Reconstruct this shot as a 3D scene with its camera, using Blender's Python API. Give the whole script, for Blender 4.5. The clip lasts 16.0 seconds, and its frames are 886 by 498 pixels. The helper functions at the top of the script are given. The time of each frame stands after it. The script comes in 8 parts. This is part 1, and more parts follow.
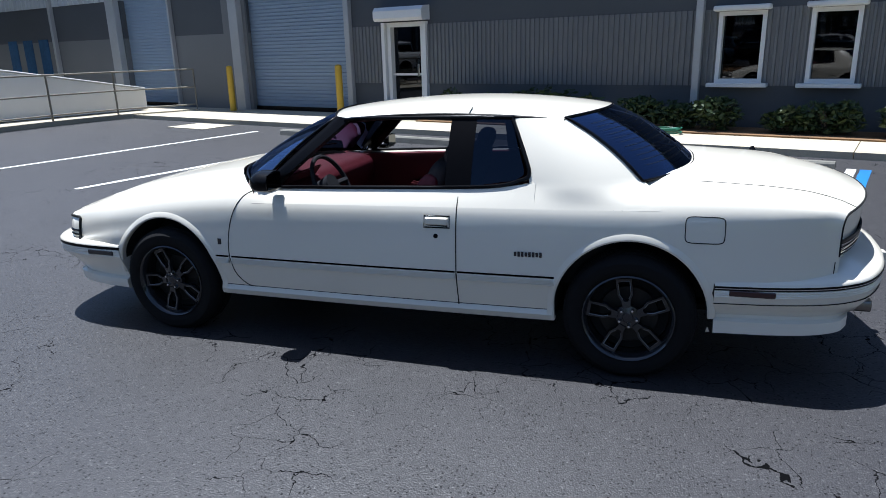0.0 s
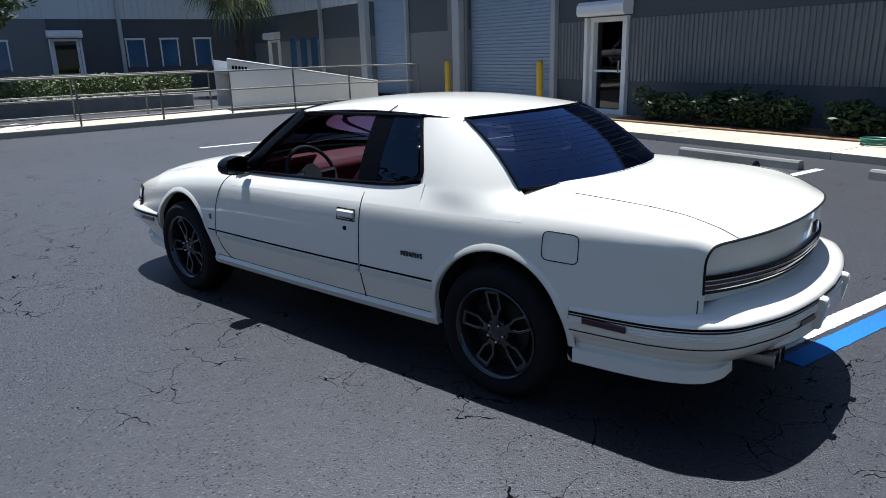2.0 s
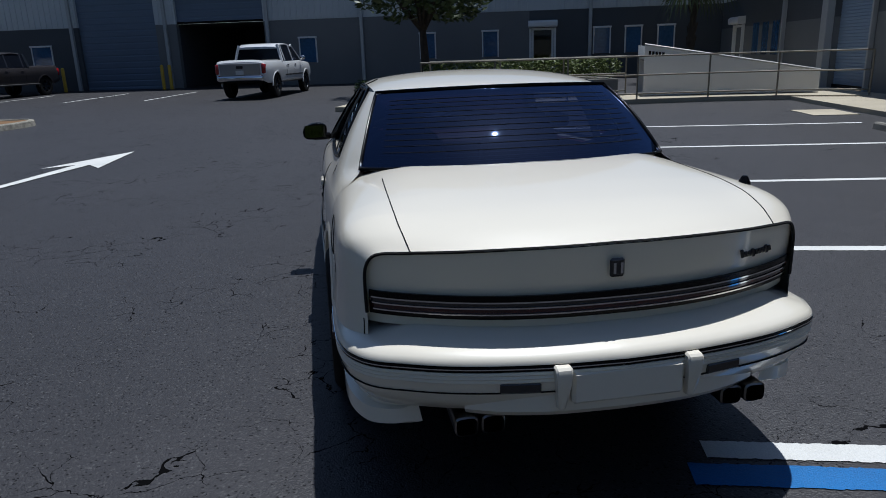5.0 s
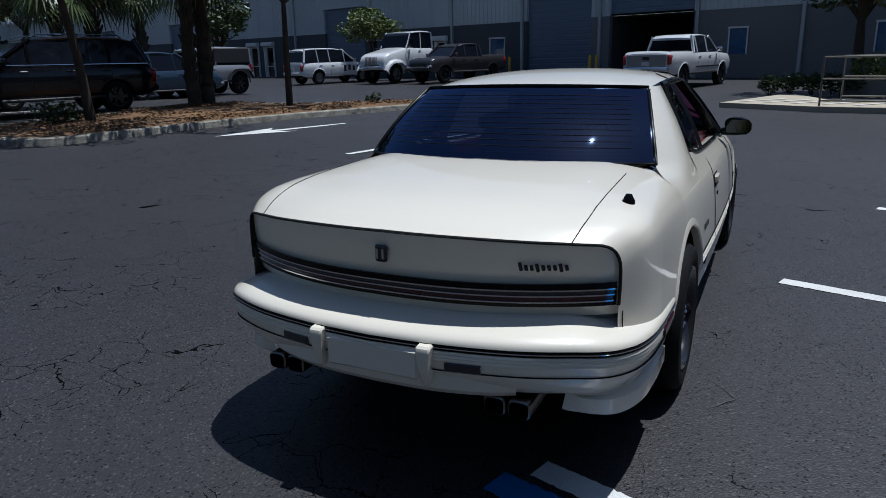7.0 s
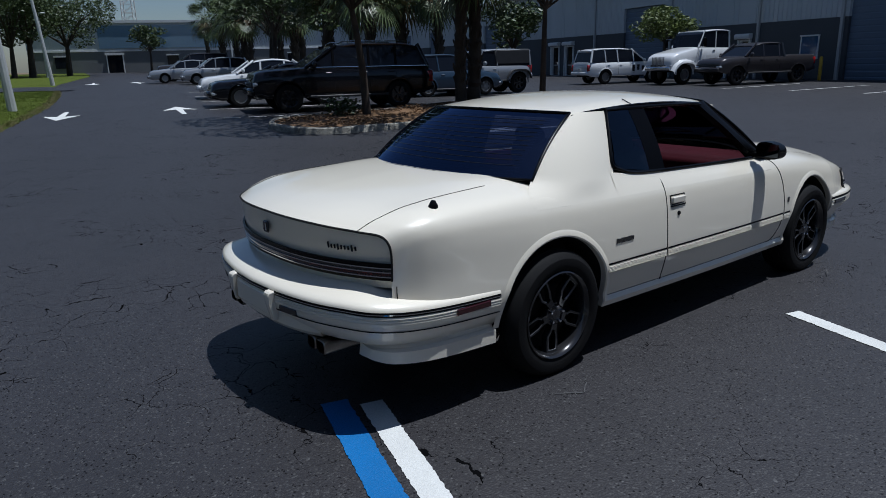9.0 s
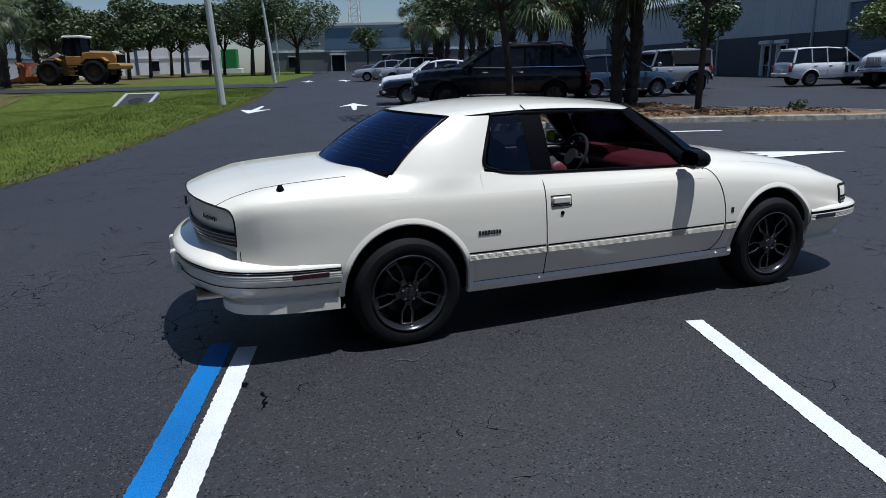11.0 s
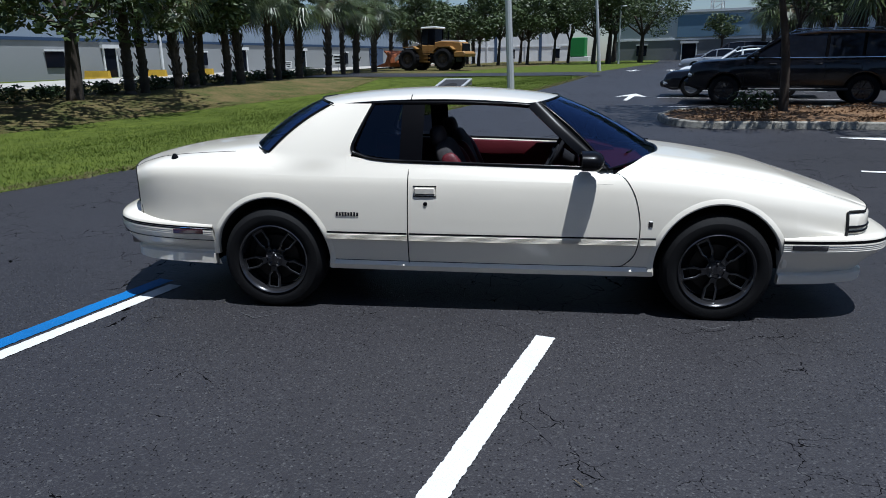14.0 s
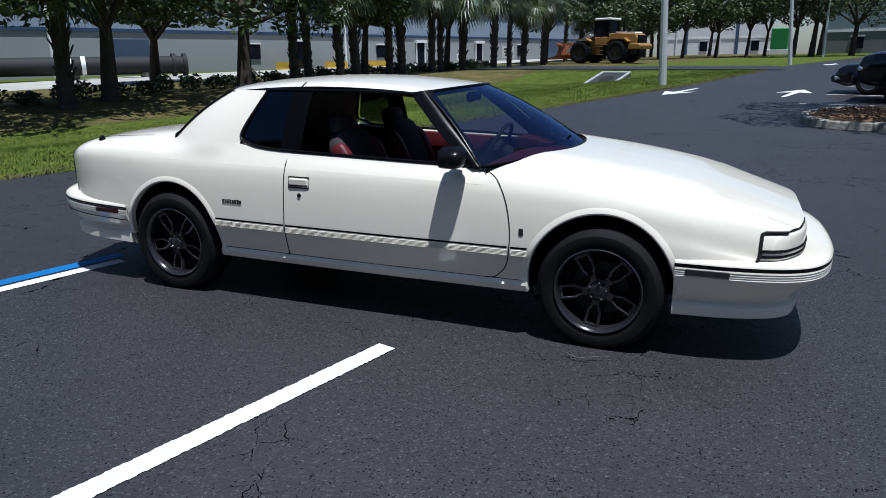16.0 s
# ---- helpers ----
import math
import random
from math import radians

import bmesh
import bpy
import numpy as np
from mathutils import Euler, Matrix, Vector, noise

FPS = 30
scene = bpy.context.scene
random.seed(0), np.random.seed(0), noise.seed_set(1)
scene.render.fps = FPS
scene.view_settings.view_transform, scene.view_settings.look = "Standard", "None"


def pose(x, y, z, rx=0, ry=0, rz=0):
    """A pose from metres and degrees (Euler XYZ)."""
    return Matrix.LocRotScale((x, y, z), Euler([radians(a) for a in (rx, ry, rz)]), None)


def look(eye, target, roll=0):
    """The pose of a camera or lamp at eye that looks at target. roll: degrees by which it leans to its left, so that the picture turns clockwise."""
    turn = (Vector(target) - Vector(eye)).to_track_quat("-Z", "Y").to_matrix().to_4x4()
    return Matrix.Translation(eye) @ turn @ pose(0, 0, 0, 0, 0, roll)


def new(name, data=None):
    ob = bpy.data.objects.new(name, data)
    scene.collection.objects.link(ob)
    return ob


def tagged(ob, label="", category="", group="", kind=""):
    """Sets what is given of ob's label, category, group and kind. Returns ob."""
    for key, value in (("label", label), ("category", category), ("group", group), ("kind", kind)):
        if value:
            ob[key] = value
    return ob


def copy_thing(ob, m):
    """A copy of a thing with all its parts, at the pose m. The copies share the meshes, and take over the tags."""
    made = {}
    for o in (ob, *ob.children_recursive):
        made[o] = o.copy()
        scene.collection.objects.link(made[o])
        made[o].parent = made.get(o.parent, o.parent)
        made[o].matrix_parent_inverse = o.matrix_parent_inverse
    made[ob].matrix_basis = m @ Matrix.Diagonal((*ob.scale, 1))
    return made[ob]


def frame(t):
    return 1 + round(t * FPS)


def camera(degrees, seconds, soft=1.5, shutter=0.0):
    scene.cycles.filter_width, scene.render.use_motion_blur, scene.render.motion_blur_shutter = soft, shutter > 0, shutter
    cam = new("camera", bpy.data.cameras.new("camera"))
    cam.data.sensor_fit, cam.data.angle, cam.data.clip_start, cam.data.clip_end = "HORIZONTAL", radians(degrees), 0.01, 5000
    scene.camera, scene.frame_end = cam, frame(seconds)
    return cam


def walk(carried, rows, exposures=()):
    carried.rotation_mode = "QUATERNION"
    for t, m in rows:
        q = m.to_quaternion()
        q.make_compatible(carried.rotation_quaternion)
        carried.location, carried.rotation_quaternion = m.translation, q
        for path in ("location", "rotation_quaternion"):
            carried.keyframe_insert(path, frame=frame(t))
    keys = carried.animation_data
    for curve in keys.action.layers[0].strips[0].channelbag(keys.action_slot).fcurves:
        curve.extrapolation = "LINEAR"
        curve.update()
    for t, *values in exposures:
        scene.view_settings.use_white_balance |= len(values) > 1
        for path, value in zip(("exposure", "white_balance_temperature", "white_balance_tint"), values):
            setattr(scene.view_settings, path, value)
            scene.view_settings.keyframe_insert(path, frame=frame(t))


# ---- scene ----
cam = camera(65.4, 16.0, soft=0.9)
PATH = [
    (0, (-1.496, 4.169, 1.642), (-0.9, 2.344, 1.081), -1.5),
    (0.5, (-1.953, 4.049, 1.637), (-1.099, 2.326, 1.084), -1.5),
    (1, (-2.386, 3.865, 1.634), (-1.366, 2.236, 1.08), -1.6),
    (1.5, (-2.772, 3.602, 1.623), (-1.628, 2.057, 1.069), -1.6),
    (2, (-3.147, 3.292, 1.609), (-1.902, 1.827, 1.055), -1.6),
    (2.5, (-3.46, 2.941, 1.578), (-2.105, 1.578, 1.023), -1.7),
    (3, (-3.715, 2.561, 1.55), (-2.232, 1.339, 0.995), -1.7),
    (3.5, (-3.963, 2.169, 1.513), (-2.328, 1.157, 0.963), -1.8),
    (4, (-4.125, 1.742, 1.479), (-2.388, 0.916, 0.931), -1.8),
    (4.2, (-4.177, 1.57, 1.471), (-2.402, 0.828, 0.924), -1.9),
    (6.3, (-4.43, -0.446, 1.427), (-2.574, 0.06, 0.882), -1.2),
    (6.5, (-4.397, -0.639, 1.428), (-2.577, -0.015, 0.884), -1.2),
    (7, (-4.362, -1.148, 1.437), (-2.635, -0.294, 0.901), -1.4),
    (7.5, (-4.287, -1.651, 1.453), (-2.706, -0.548, 0.92), -1.4),
    (8, (-4.149, -2.123, 1.488), (-2.711, -0.838, 0.961), -1.5),
    (8.5, (-4.003, -2.605, 1.528), (-2.688, -1.193, 1.002), -1.5),
    (9, (-3.836, -3.033, 1.558), (-2.635, -1.521, 1.034), -1.4),
    (9.5, (-3.626, -3.472, 1.582), (-2.508, -1.898, 1.059), -1.4),
    (9.7, (-3.512, -3.612, 1.58), (-2.436, -2.009, 1.057), -1.4),
    (11.8, (-1.848, -4.705, 1.574), (-1.393, -2.828, 1.055), -1.3),
    (12, (-1.659, -4.741, 1.576), (-1.264, -2.851, 1.053), -1.3),
    (12.5, (-1.199, -4.881, 1.557), (-0.979, -2.962, 1.036), -1.1),
    (13, (-0.724, -4.921, 1.539), (-0.67, -2.992, 1.015), -1.0),
    (13.5, (-0.234, -4.952, 1.527), (-0.309, -3.023, 1.002), -0.9),
    (14, (0.239, -4.939, 1.529), (0.001, -3.024, 1.004), -0.9),
    (14.5, (0.723, -4.851, 1.532), (0.348, -2.959, 1.003), -0.8),
    (15, (1.201, -4.718, 1.501), (0.742, -2.845, 0.97), -0.9),
    (15.5, (1.59, -4.481, 1.467), (1.034, -2.635, 0.932), -0.8),
    (16, (1.912, -4.222, 1.462), (1.182, -2.439, 0.926), -0.8),
]
EXPO = [(0.0, 1.12, 5590, 10), (1.0, 1.06, 5590, 10), (2.0, 0.92, 5520, 10), (3.0, 0.28, 5600, 10), (3.5, 0.10, 5680, 10), (4.0, -0.04, 5700, 10), (7.0, -0.17, 5560, 10), (8.0, -0.05, 5520, 10), (9.0, -0.22, 5520, 10), (9.5, -0.10, 5520, 10), (12.0, 0.16, 5500, 10), (13.5, 0.28, 5500, 10), (16.0, 0.33, 5520, 10)]
walk(cam, [(t, look(eye, target, roll)) for t, eye, target, roll in PATH], EXPO)

# ---- light ----
SUN = Vector((0.20, -0.17, 1.0)).normalized()
world = bpy.data.worlds.new("world")
scene.world = world
world.use_nodes = True
_nt = world.node_tree
_sky = _nt.nodes.new("ShaderNodeTexSky")
_sky.sky_type = "NISHITA"
_sky.sun_disc = False
_sky.sun_elevation = math.asin(SUN.z)
_sky.sun_rotation = math.atan2(SUN.x, SUN.y)
_sky.air_density, _sky.dust_density, _sky.ozone_density = 1.0, 0.6, 1.2
_bg = _nt.nodes["Background"]
_bg.inputs["Strength"].default_value = 0.056
_nt.links.new(_sky.outputs["Color"], _bg.inputs["Color"])
_sl = bpy.data.lights.new("sun", "SUN")
_sl.energy, _sl.angle, _sl.color = 4.75, radians(0.53), (1.0, 0.96, 0.88)
_so = new("sun", _sl)
_so.matrix_world = look((0, 0, 30), Vector((0, 0, 30)) - SUN)

# ---- plan: u runs along the shop front, v away from it ----
TH = radians(-16.0)
CU, SU = math.cos(TH), math.sin(TH)


def uv(u, v, z=0.0):
    return Vector((u * CU - v * SU, u * SU + v * CU, z))


def rise(x, y):
    """The far north and the east of the site climb a little, and the lot dips under the coupe's nose."""
    u = x * CU + y * SU
    k = max(0.0, min(1.0, 1.0 - (u - 8.0) / 10.0))
    def ramp(a, b):
        q = max(0.0, min(1.0, (x - a) / (b - a)))
        return q * q * (3 - 2 * q)
    dip = -0.024 * ramp(0.6, 1.35) * (1 - ramp(3.2, 7.0)) * max(0.0, min(1.0, (7.0 - abs(y)) / 3.0))
    return dip + k * (0.02 * max(0.0, min(y, 30.0) - 8.0) + 0.0085 * max(0.0, min(y, 150.0) - 30.0)) + 0.010 * max(0.0, min(u, 31.0) - 14.0)


# ---- materials ----
MATS = {}


def mat(name, color, rough=0.6, metal=0.0, var=0.12, scale=8.0, fine=120.0, bump=0.0, bump_scale=200.0, coat=0.0, color2=None, spec=0.5, trans=0.0, ior=1.45, alpha=1.0, big=0.6):
    """A surface with stains at one scale and grain at another."""
    if name in MATS:
        return MATS[name]
    m = bpy.data.materials.new(name)
    m.use_nodes = True
    nt = m.node_tree
    b = nt.nodes["Principled BSDF"]
    b.inputs["Roughness"].default_value = rough
    b.inputs["Metallic"].default_value = metal
    b.inputs["Specular IOR Level"].default_value = spec
    b.inputs["IOR"].default_value = ior
    b.inputs["Transmission Weight"].default_value = trans
    b.inputs["Coat Weight"].default_value = coat
    b.inputs["Coat Roughness"].default_value = 0.04
    b.inputs["Alpha"].default_value = alpha
    c2 = color2 or tuple(max(0.0, c * (1.0 - var * 1.6)) for c in color)
    tc = nt.nodes.new("ShaderNodeTexCoord")
    n1 = nt.nodes.new("ShaderNodeTexNoise")
    n1.inputs["Scale"].default_value = scale * big
    n1.inputs["Detail"].default_value = 5.0
    n2 = nt.nodes.new("ShaderNodeTexNoise")
    n2.inputs["Scale"].default_value = fine
    n2.inputs["Detail"].default_value = 3.0
    nt.links.new(tc.outputs["Object"], n1.inputs["Vector"])
    nt.links.new(tc.outputs["Object"], n2.inputs["Vector"])
    add = nt.nodes.new("ShaderNodeMath")
    add.operation = "MULTIPLY_ADD"
    add.inputs[1].default_value = 0.55
    nt.links.new(n1.outputs["Fac"], add.inputs[0])
    sc = nt.nodes.new("ShaderNodeMath")
    sc.operation = "MULTIPLY"
    sc.inputs[1].default_value = 0.45
    nt.links.new(n2.outputs["Fac"], sc.inputs[0])
    nt.links.new(sc.outputs[0], add.inputs[2])
    ramp = nt.nodes.new("ShaderNodeValToRGB")
    ramp.color_ramp.elements[0].position, ramp.color_ramp.elements[1].position = 0.32, 0.68
    ramp.color_ramp.elements[0].color = (*c2, 1)
    ramp.color_ramp.elements[1].color = (*color, 1)
    nt.links.new(add.outputs[0], ramp.inputs["Fac"])
    nt.links.new(ramp.outputs["Color"], b.inputs["Base Color"])
    if bump:
        bm_ = nt.nodes.new("ShaderNodeBump")
        bm_.inputs["Strength"].default_value = bump
        bm_.inputs["Distance"].default_value = 0.01
        n3 = nt.nodes.new("ShaderNodeTexNoise")
        n3.inputs["Scale"].default_value = bump_scale
        n3.inputs["Detail"].default_value = 4.0
        nt.links.new(tc.outputs["Object"], n3.inputs["Vector"])
        nt.links.new(n3.outputs["Fac"], bm_.inputs["Height"])
        nt.links.new(bm_.outputs["Normal"], b.inputs["Normal"])
    MATS[name] = m
    return m


def glass(name, tint, rough=0.02, ior=1.5, gloss_tint=(1.0, 1.0, 1.0)):
    """A thin tinted pane: part of the light passes, tinted, part is mirrored."""
    if name in MATS:
        return MATS[name]
    m = bpy.data.materials.new(name)
    m.use_nodes = True
    nt = m.node_tree
    nt.nodes.remove(nt.nodes["Principled BSDF"])
    out = nt.nodes["Material Output"]
    tr = nt.nodes.new("ShaderNodeBsdfTransparent")
    tr.inputs["Color"].default_value = (*tint, 1)
    gl = nt.nodes.new("ShaderNodeBsdfGlossy")
    gl.inputs["Roughness"].default_value = rough
    gl.inputs["Color"].default_value = (*gloss_tint, 1)
    fr = nt.nodes.new("ShaderNodeFresnel")
    fr.inputs["IOR"].default_value = ior
    mx = nt.nodes.new("ShaderNodeMixShader")
    nt.links.new(fr.outputs[0], mx.inputs[0])
    nt.links.new(tr.outputs[0], mx.inputs[1])
    nt.links.new(gl.outputs[0], mx.inputs[2])
    nt.links.new(mx.outputs[0], out.inputs["Surface"])
    MATS[name] = m
    return m


M_PAINT = mat("pearl_white_paint", (0.80, 0.745, 0.63), 0.32, 0.0, 0.02, 3, 900, coat=0.9)
M_TYRE = mat("tyre_rubber", (0.006, 0.006, 0.0068), 0.75, 0, 0.3, 20, 150, bump=0.25, bump_scale=300, spec=0.25)
M_RIM = mat("gloss_black_alloy", (0.030, 0.030, 0.033), 0.22, 0.4, 0.1, 20, 100, coat=0.7)
M_RIMEDGE = mat("machined_black", (0.22, 0.22, 0.225), 0.3, 0.8, 0.1, 20, 100, coat=0.4)
M_BLACK = mat("black_trim", (0.005, 0.005, 0.006), 0.25, 0, 0.2, 10, 200, spec=0.16)
M_POSTBLK = mat("post_black", (0.003, 0.003, 0.004), 0.35, 0, 0.2, 10, 200, spec=0.06)
M_GAP = mat("panel_gap", (0.004, 0.004, 0.004), 0.9, 0, 0.1)
M_UNDER = mat("underbody", (0.01, 0.01, 0.01), 0.9, 0, 0.3)
M_CHROME = mat("chrome", (0.75, 0.75, 0.76), 0.08, 1.0, 0.03)
M_STEEL = mat("exhaust_steel", (0.30, 0.28, 0.26), 0.3, 1.0, 0.2)
M_RED = mat("maroon_vinyl", (0.105, 0.008, 0.015), 0.5, 0, 0.15, 12, 250, bump=0.2, bump_scale=400)
M_SEAT = mat("charcoal_cloth", (0.035, 0.032, 0.034), 0.85, 0, 0.2, 12, 300, bump=0.2, bump_scale=500)
M_CARPET = mat("maroon_carpet", (0.07, 0.01, 0.012), 0.95, 0, 0.3, 12, 400, bump=0.4, bump_scale=600)
M_LAMPRED = mat("red_lens", (0.035, 0.004, 0.005), 0.12, 0, 0.05, coat=0.8)
M_SMOKE = mat("smoked_lens", (0.02, 0.02, 0.022), 0.1, 0, 0.05, coat=0.8)
# blue gloss tint, with raised IOR on the screens, paints in the sky's reflection
G_DARK = glass("dark_tint_glass", (0.085, 0.10, 0.15), ior=2.1, gloss_tint=(0.38, 0.52, 0.92))
G_SIDE = glass("side_tint_glass", (0.075, 0.085, 0.11), ior=1.5, gloss_tint=(0.6, 0.75, 1.0))
G_MID = glass("windscreen_glass", (0.47, 0.51, 0.57), ior=2.0, gloss_tint=(0.42, 0.56, 0.95))
M_DISC = mat("worn_brake_steel", (0.035, 0.033, 0.031), 0.5, 0.8, 0.2, 10, 80)
M_HEAT = mat("heater_line", (0.30, 0.27, 0.24), 0.5)
M_MIRROR = mat("mirror_glass", (0.045, 0.05, 0.055), 0.03, 1.0, 0.02)
def asphalt():
    """Dark binder with pale stone specks, wear patches and thin branching cracks."""
    m = bpy.data.materials.new("asphalt")
    m.use_nodes = True
    nt = m.node_tree
    N, L = nt.nodes.new, nt.links.new
    b = nt.nodes["Principled BSDF"]
    b.inputs["Roughness"].default_value = 0.50
    b.inputs["Specular IOR Level"].default_value = 0.52
    tc = N("ShaderNodeTexCoord")
    def tex(kind, scale, vec=None, **kw):
        t = N(kind)
        t.inputs["Scale"].default_value = scale
        for k, v in kw.items():
            t.inputs[k].default_value = v
        L(vec or tc.outputs["Object"], t.inputs["Vector"])
        return t
    def math_(op, x, y=None, z=None):
        n = N("ShaderNodeMath")
        n.operation = op
        for i, v in enumerate((x, y, z)):
            if v is None:
                continue
            if isinstance(v, (int, float)):
                n.inputs[i].default_value = v
            else:
                L(v, n.inputs[i])
        return n.outputs[0]
    stone = tex("ShaderNodeTexVoronoi", 115.0, Randomness=1.0)
    bw = N("ShaderNodeRGBToBW")
    L(stone.outputs["Color"], bw.inputs[0])
    speck = math_("MULTIPLY", math_("POWER", bw.outputs[0], 7.0), 0.75)
    patch = tex("ShaderNodeTexNoise", 0.22, Detail=6.0)
    mid = tex("ShaderNodeTexNoise", 2.3, Detail=6.0)
    grain = tex("ShaderNodeTexNoise", 210.0, Detail=2.0)
    # cracks
    warp = tex("ShaderNodeTexNoise", 4.2, Detail=5.0)
    mixv = N("ShaderNodeVectorMath")
    mixv.operation = "MULTIPLY_ADD"
    L(warp.outputs["Color"], mixv.inputs[0])
    mixv.inputs[1].default_value = (0.34, 0.34, 0.0)
    L(tc.outputs["Object"], mixv.inputs[2])
    crack = N("ShaderNodeTexVoronoi")
    crack.feature = "DISTANCE_TO_EDGE"
    crack.inputs["Scale"].default_value = 4.3
    L(mixv.outputs[0], crack.inputs["Vector"])
    mask = tex("ShaderNodeTexNoise", 0.9, Detail=3.0)
    mk = N("ShaderNodeMapRange")
    L(mask.outputs["Fac"], mk.inputs["Value"])
    mk.inputs["From Min"].default_value, mk.inputs["From Max"].default_value = 0.48, 0.66
    # the older paving lies north of the bays
    sep = N("ShaderNodeSeparateXYZ")
    L(tc.outputs["Object"], sep.inputs[0])
    old = N("ShaderNodeMapRange")
    L(sep.outputs["Y"], old.inputs["Value"])
    old.inputs["From Min"].default_value, old.inputs["From Max"].default_value = -0.8, 0.6
    old.inputs["To Min"].default_value = 0.25
    bits = tex("ShaderNodeTexNoise", 3.4, Detail=2.0)
    gap = N("ShaderNodeMapRange")
    L(bits.outputs["Fac"], gap.inputs["Value"])
    gap.inputs["From Min"].default_value, gap.inputs["From Max"].default_value = 0.40, 0.66
    wid = math_("MULTIPLY", math_("MULTIPLY", math_("MULTIPLY", mk.outputs["Result"], gap.outputs["Result"]), old.outputs["Result"]), 0.085)
    wid = math_("MINIMUM", wid, 0.0085)
    cr = math_("LESS_THAN", crack.outputs["Distance"], wid)
    # small pits where stones have come out
    hole = tex("ShaderNodeTexVoronoi", 62.0, Randomness=1.0)
    hw = N("ShaderNodeSeparateColor")
    L(hole.outputs["Color"], hw.inputs[0])
    pit = math_("MULTIPLY", math_("LESS_THAN", hole.outputs["Distance"], math_("MULTIPLY", grain.outputs["Fac"], 0.62)), math_("GREATER_THAN", hw.outputs[0], 0.72))
    pit = math_("MULTIPLY", pit, 0.75)
    cr = math_("MAXIMUM", cr, pit)
    base = N("ShaderNodeValToRGB")
    base.color_ramp.elements[0].position, base.color_ramp.elements[1].position = 0.25, 0.8
    base.color_ramp.elements[0].color = (0.0120, 0.0114, 0.0129, 1)
    base.color_ramp.elements[1].color = (0.0335, 0.0312, 0.0350, 1)
    v = math_("ADD", math_("MULTIPLY", patch.outputs["Fac"], 0.45), math_("MULTIPLY", mid.outputs["Fac"], 0.25))
    v = math_("ADD", v, math_("MULTIPLY", grain.outputs["Fac"], 0.35))
    L(v, base.inputs["Fac"])
    m1 = N("ShaderNodeMixRGB")
    m1.inputs["Color2"].default_value = (0.12, 0.12, 0.118, 1)
    L(base.outputs["Color"], m1.inputs["Color1"])
    L(speck, m1.inputs["Fac"])
    m2 = N("ShaderNodeMixRGB")
    m2.inputs["Color2"].default_value = (0.004, 0.004, 0.0045, 1)
    L(m1.outputs["Color"], m2.inputs["Color1"])
    L(cr, m2.inputs["Fac"])
    L(m2.outputs["Color"], b.inputs["Base Color"])
    L(math_("MULTIPLY", math_("SUBTRACT", 1.0, cr), 0.50), b.inputs["Specular IOR Level"])
    h = math_("SUBTRACT", math_("ADD", math_("MULTIPLY", stone.outputs["Distance"], -0.8), math_("MULTIPLY", grain.outputs["Fac"], 0.6)), math_("MULTIPLY", cr, 1.5))
    bp = N("ShaderNodeBump")
    bp.inputs["Strength"].default_value = 0.38
    bp.inputs["Distance"].default_value = 0.006
    L(h, bp.inputs["Height"])
    L(bp.outputs["Normal"], b.inputs["Normal"])
    return m


M_ASPH = asphalt()
M_WHITE = mat("road_paint_white", (0.74, 0.74, 0.71), 0.6, 0, 0.18, 3, 160, bump=0.5, bump_scale=170)
M_BLUE = mat("road_paint_blue", (0.008, 0.155, 0.45), 0.6, 0, 0.25, 3, 160, bump=0.5, bump_scale=170)
M_CONC = mat("concrete", (0.50, 0.44, 0.33), 0.85, 0, 0.22, 1.2, 90, bump=0.3)
M_GRASSG = mat("turf", (0.105, 0.130, 0.020), 0.95, 0, 0.3, 4.0, 30, bump=1.0, bump_scale=40, color2=(0.038, 0.055, 0.010), spec=0.1)
M_DIRT = mat("dry_soil", (0.20, 0.15, 0.09), 0.95, 0, 0.3, 1.0, 40, bump=0.8, bump_scale=60)
M_MULCH = mat("mulch", (0.23, 0.13, 0.06), 0.95, 0, 0.35, 3, 60, bump=1.0, bump_scale=80)
M_DKGREY = mat("dark_grey_block_paint", (0.075, 0.082, 0.090), 0.8, 0, 0.12, 0.8, 60, bump=0.3, bump_scale=60)
M_MIDGREY = mat("mid_grey_block_paint", (0.17, 0.175, 0.175), 0.8, 0, 0.12, 0.8, 60, bump=0.3, bump_scale=60)
M_SIDING = mat("light_metal_siding", (0.50, 0.525, 0.535), 0.5, 0, 0.08, 0.6, 60)
M_SHUTTER = mat("blue_grey_shutter", (0.25, 0.32, 0.41), 0.5, 0.1, 0.1, 0.8, 60)
M_SHUTTER2 = mat("dark_blue_grey_door", (0.135, 0.175, 0.235), 0.5, 0.1, 0.1, 0.8, 60)
M_TRIM = mat("white_trim", (0.72, 0.72, 0.70), 0.45, 0, 0.08, 2, 60)
M_POST = mat("grey_steel_post", (0.42, 0.43, 0.43), 0.5, 0.2, 0.12, 2, 80)
M_YELLOW = mat("yellow_paint", (0.60, 0.38, 0.03), 0.5, 0, 0.15, 4, 80)
M_RAIL = mat("dull_galvanised_rail", (0.20, 0.185, 0.15), 0.5, 0.3, 0.15, 6, 80)
G_WIN = glass("shop_window_glass", (0.08, 0.10, 0.13))


# ---- mesh helpers ----
def smooth(bm, angle=35.0):
    bm.normal_update()
    for f in bm.faces:
        f.smooth = True
    lim = radians(angle)
    for e in bm.edges:
        if len(e.link_faces) == 2 and e.link_faces[0].normal.length > 0 and e.link_faces[1].normal.length > 0:
            e.smooth = e.calc_face_angle(0.0) < lim


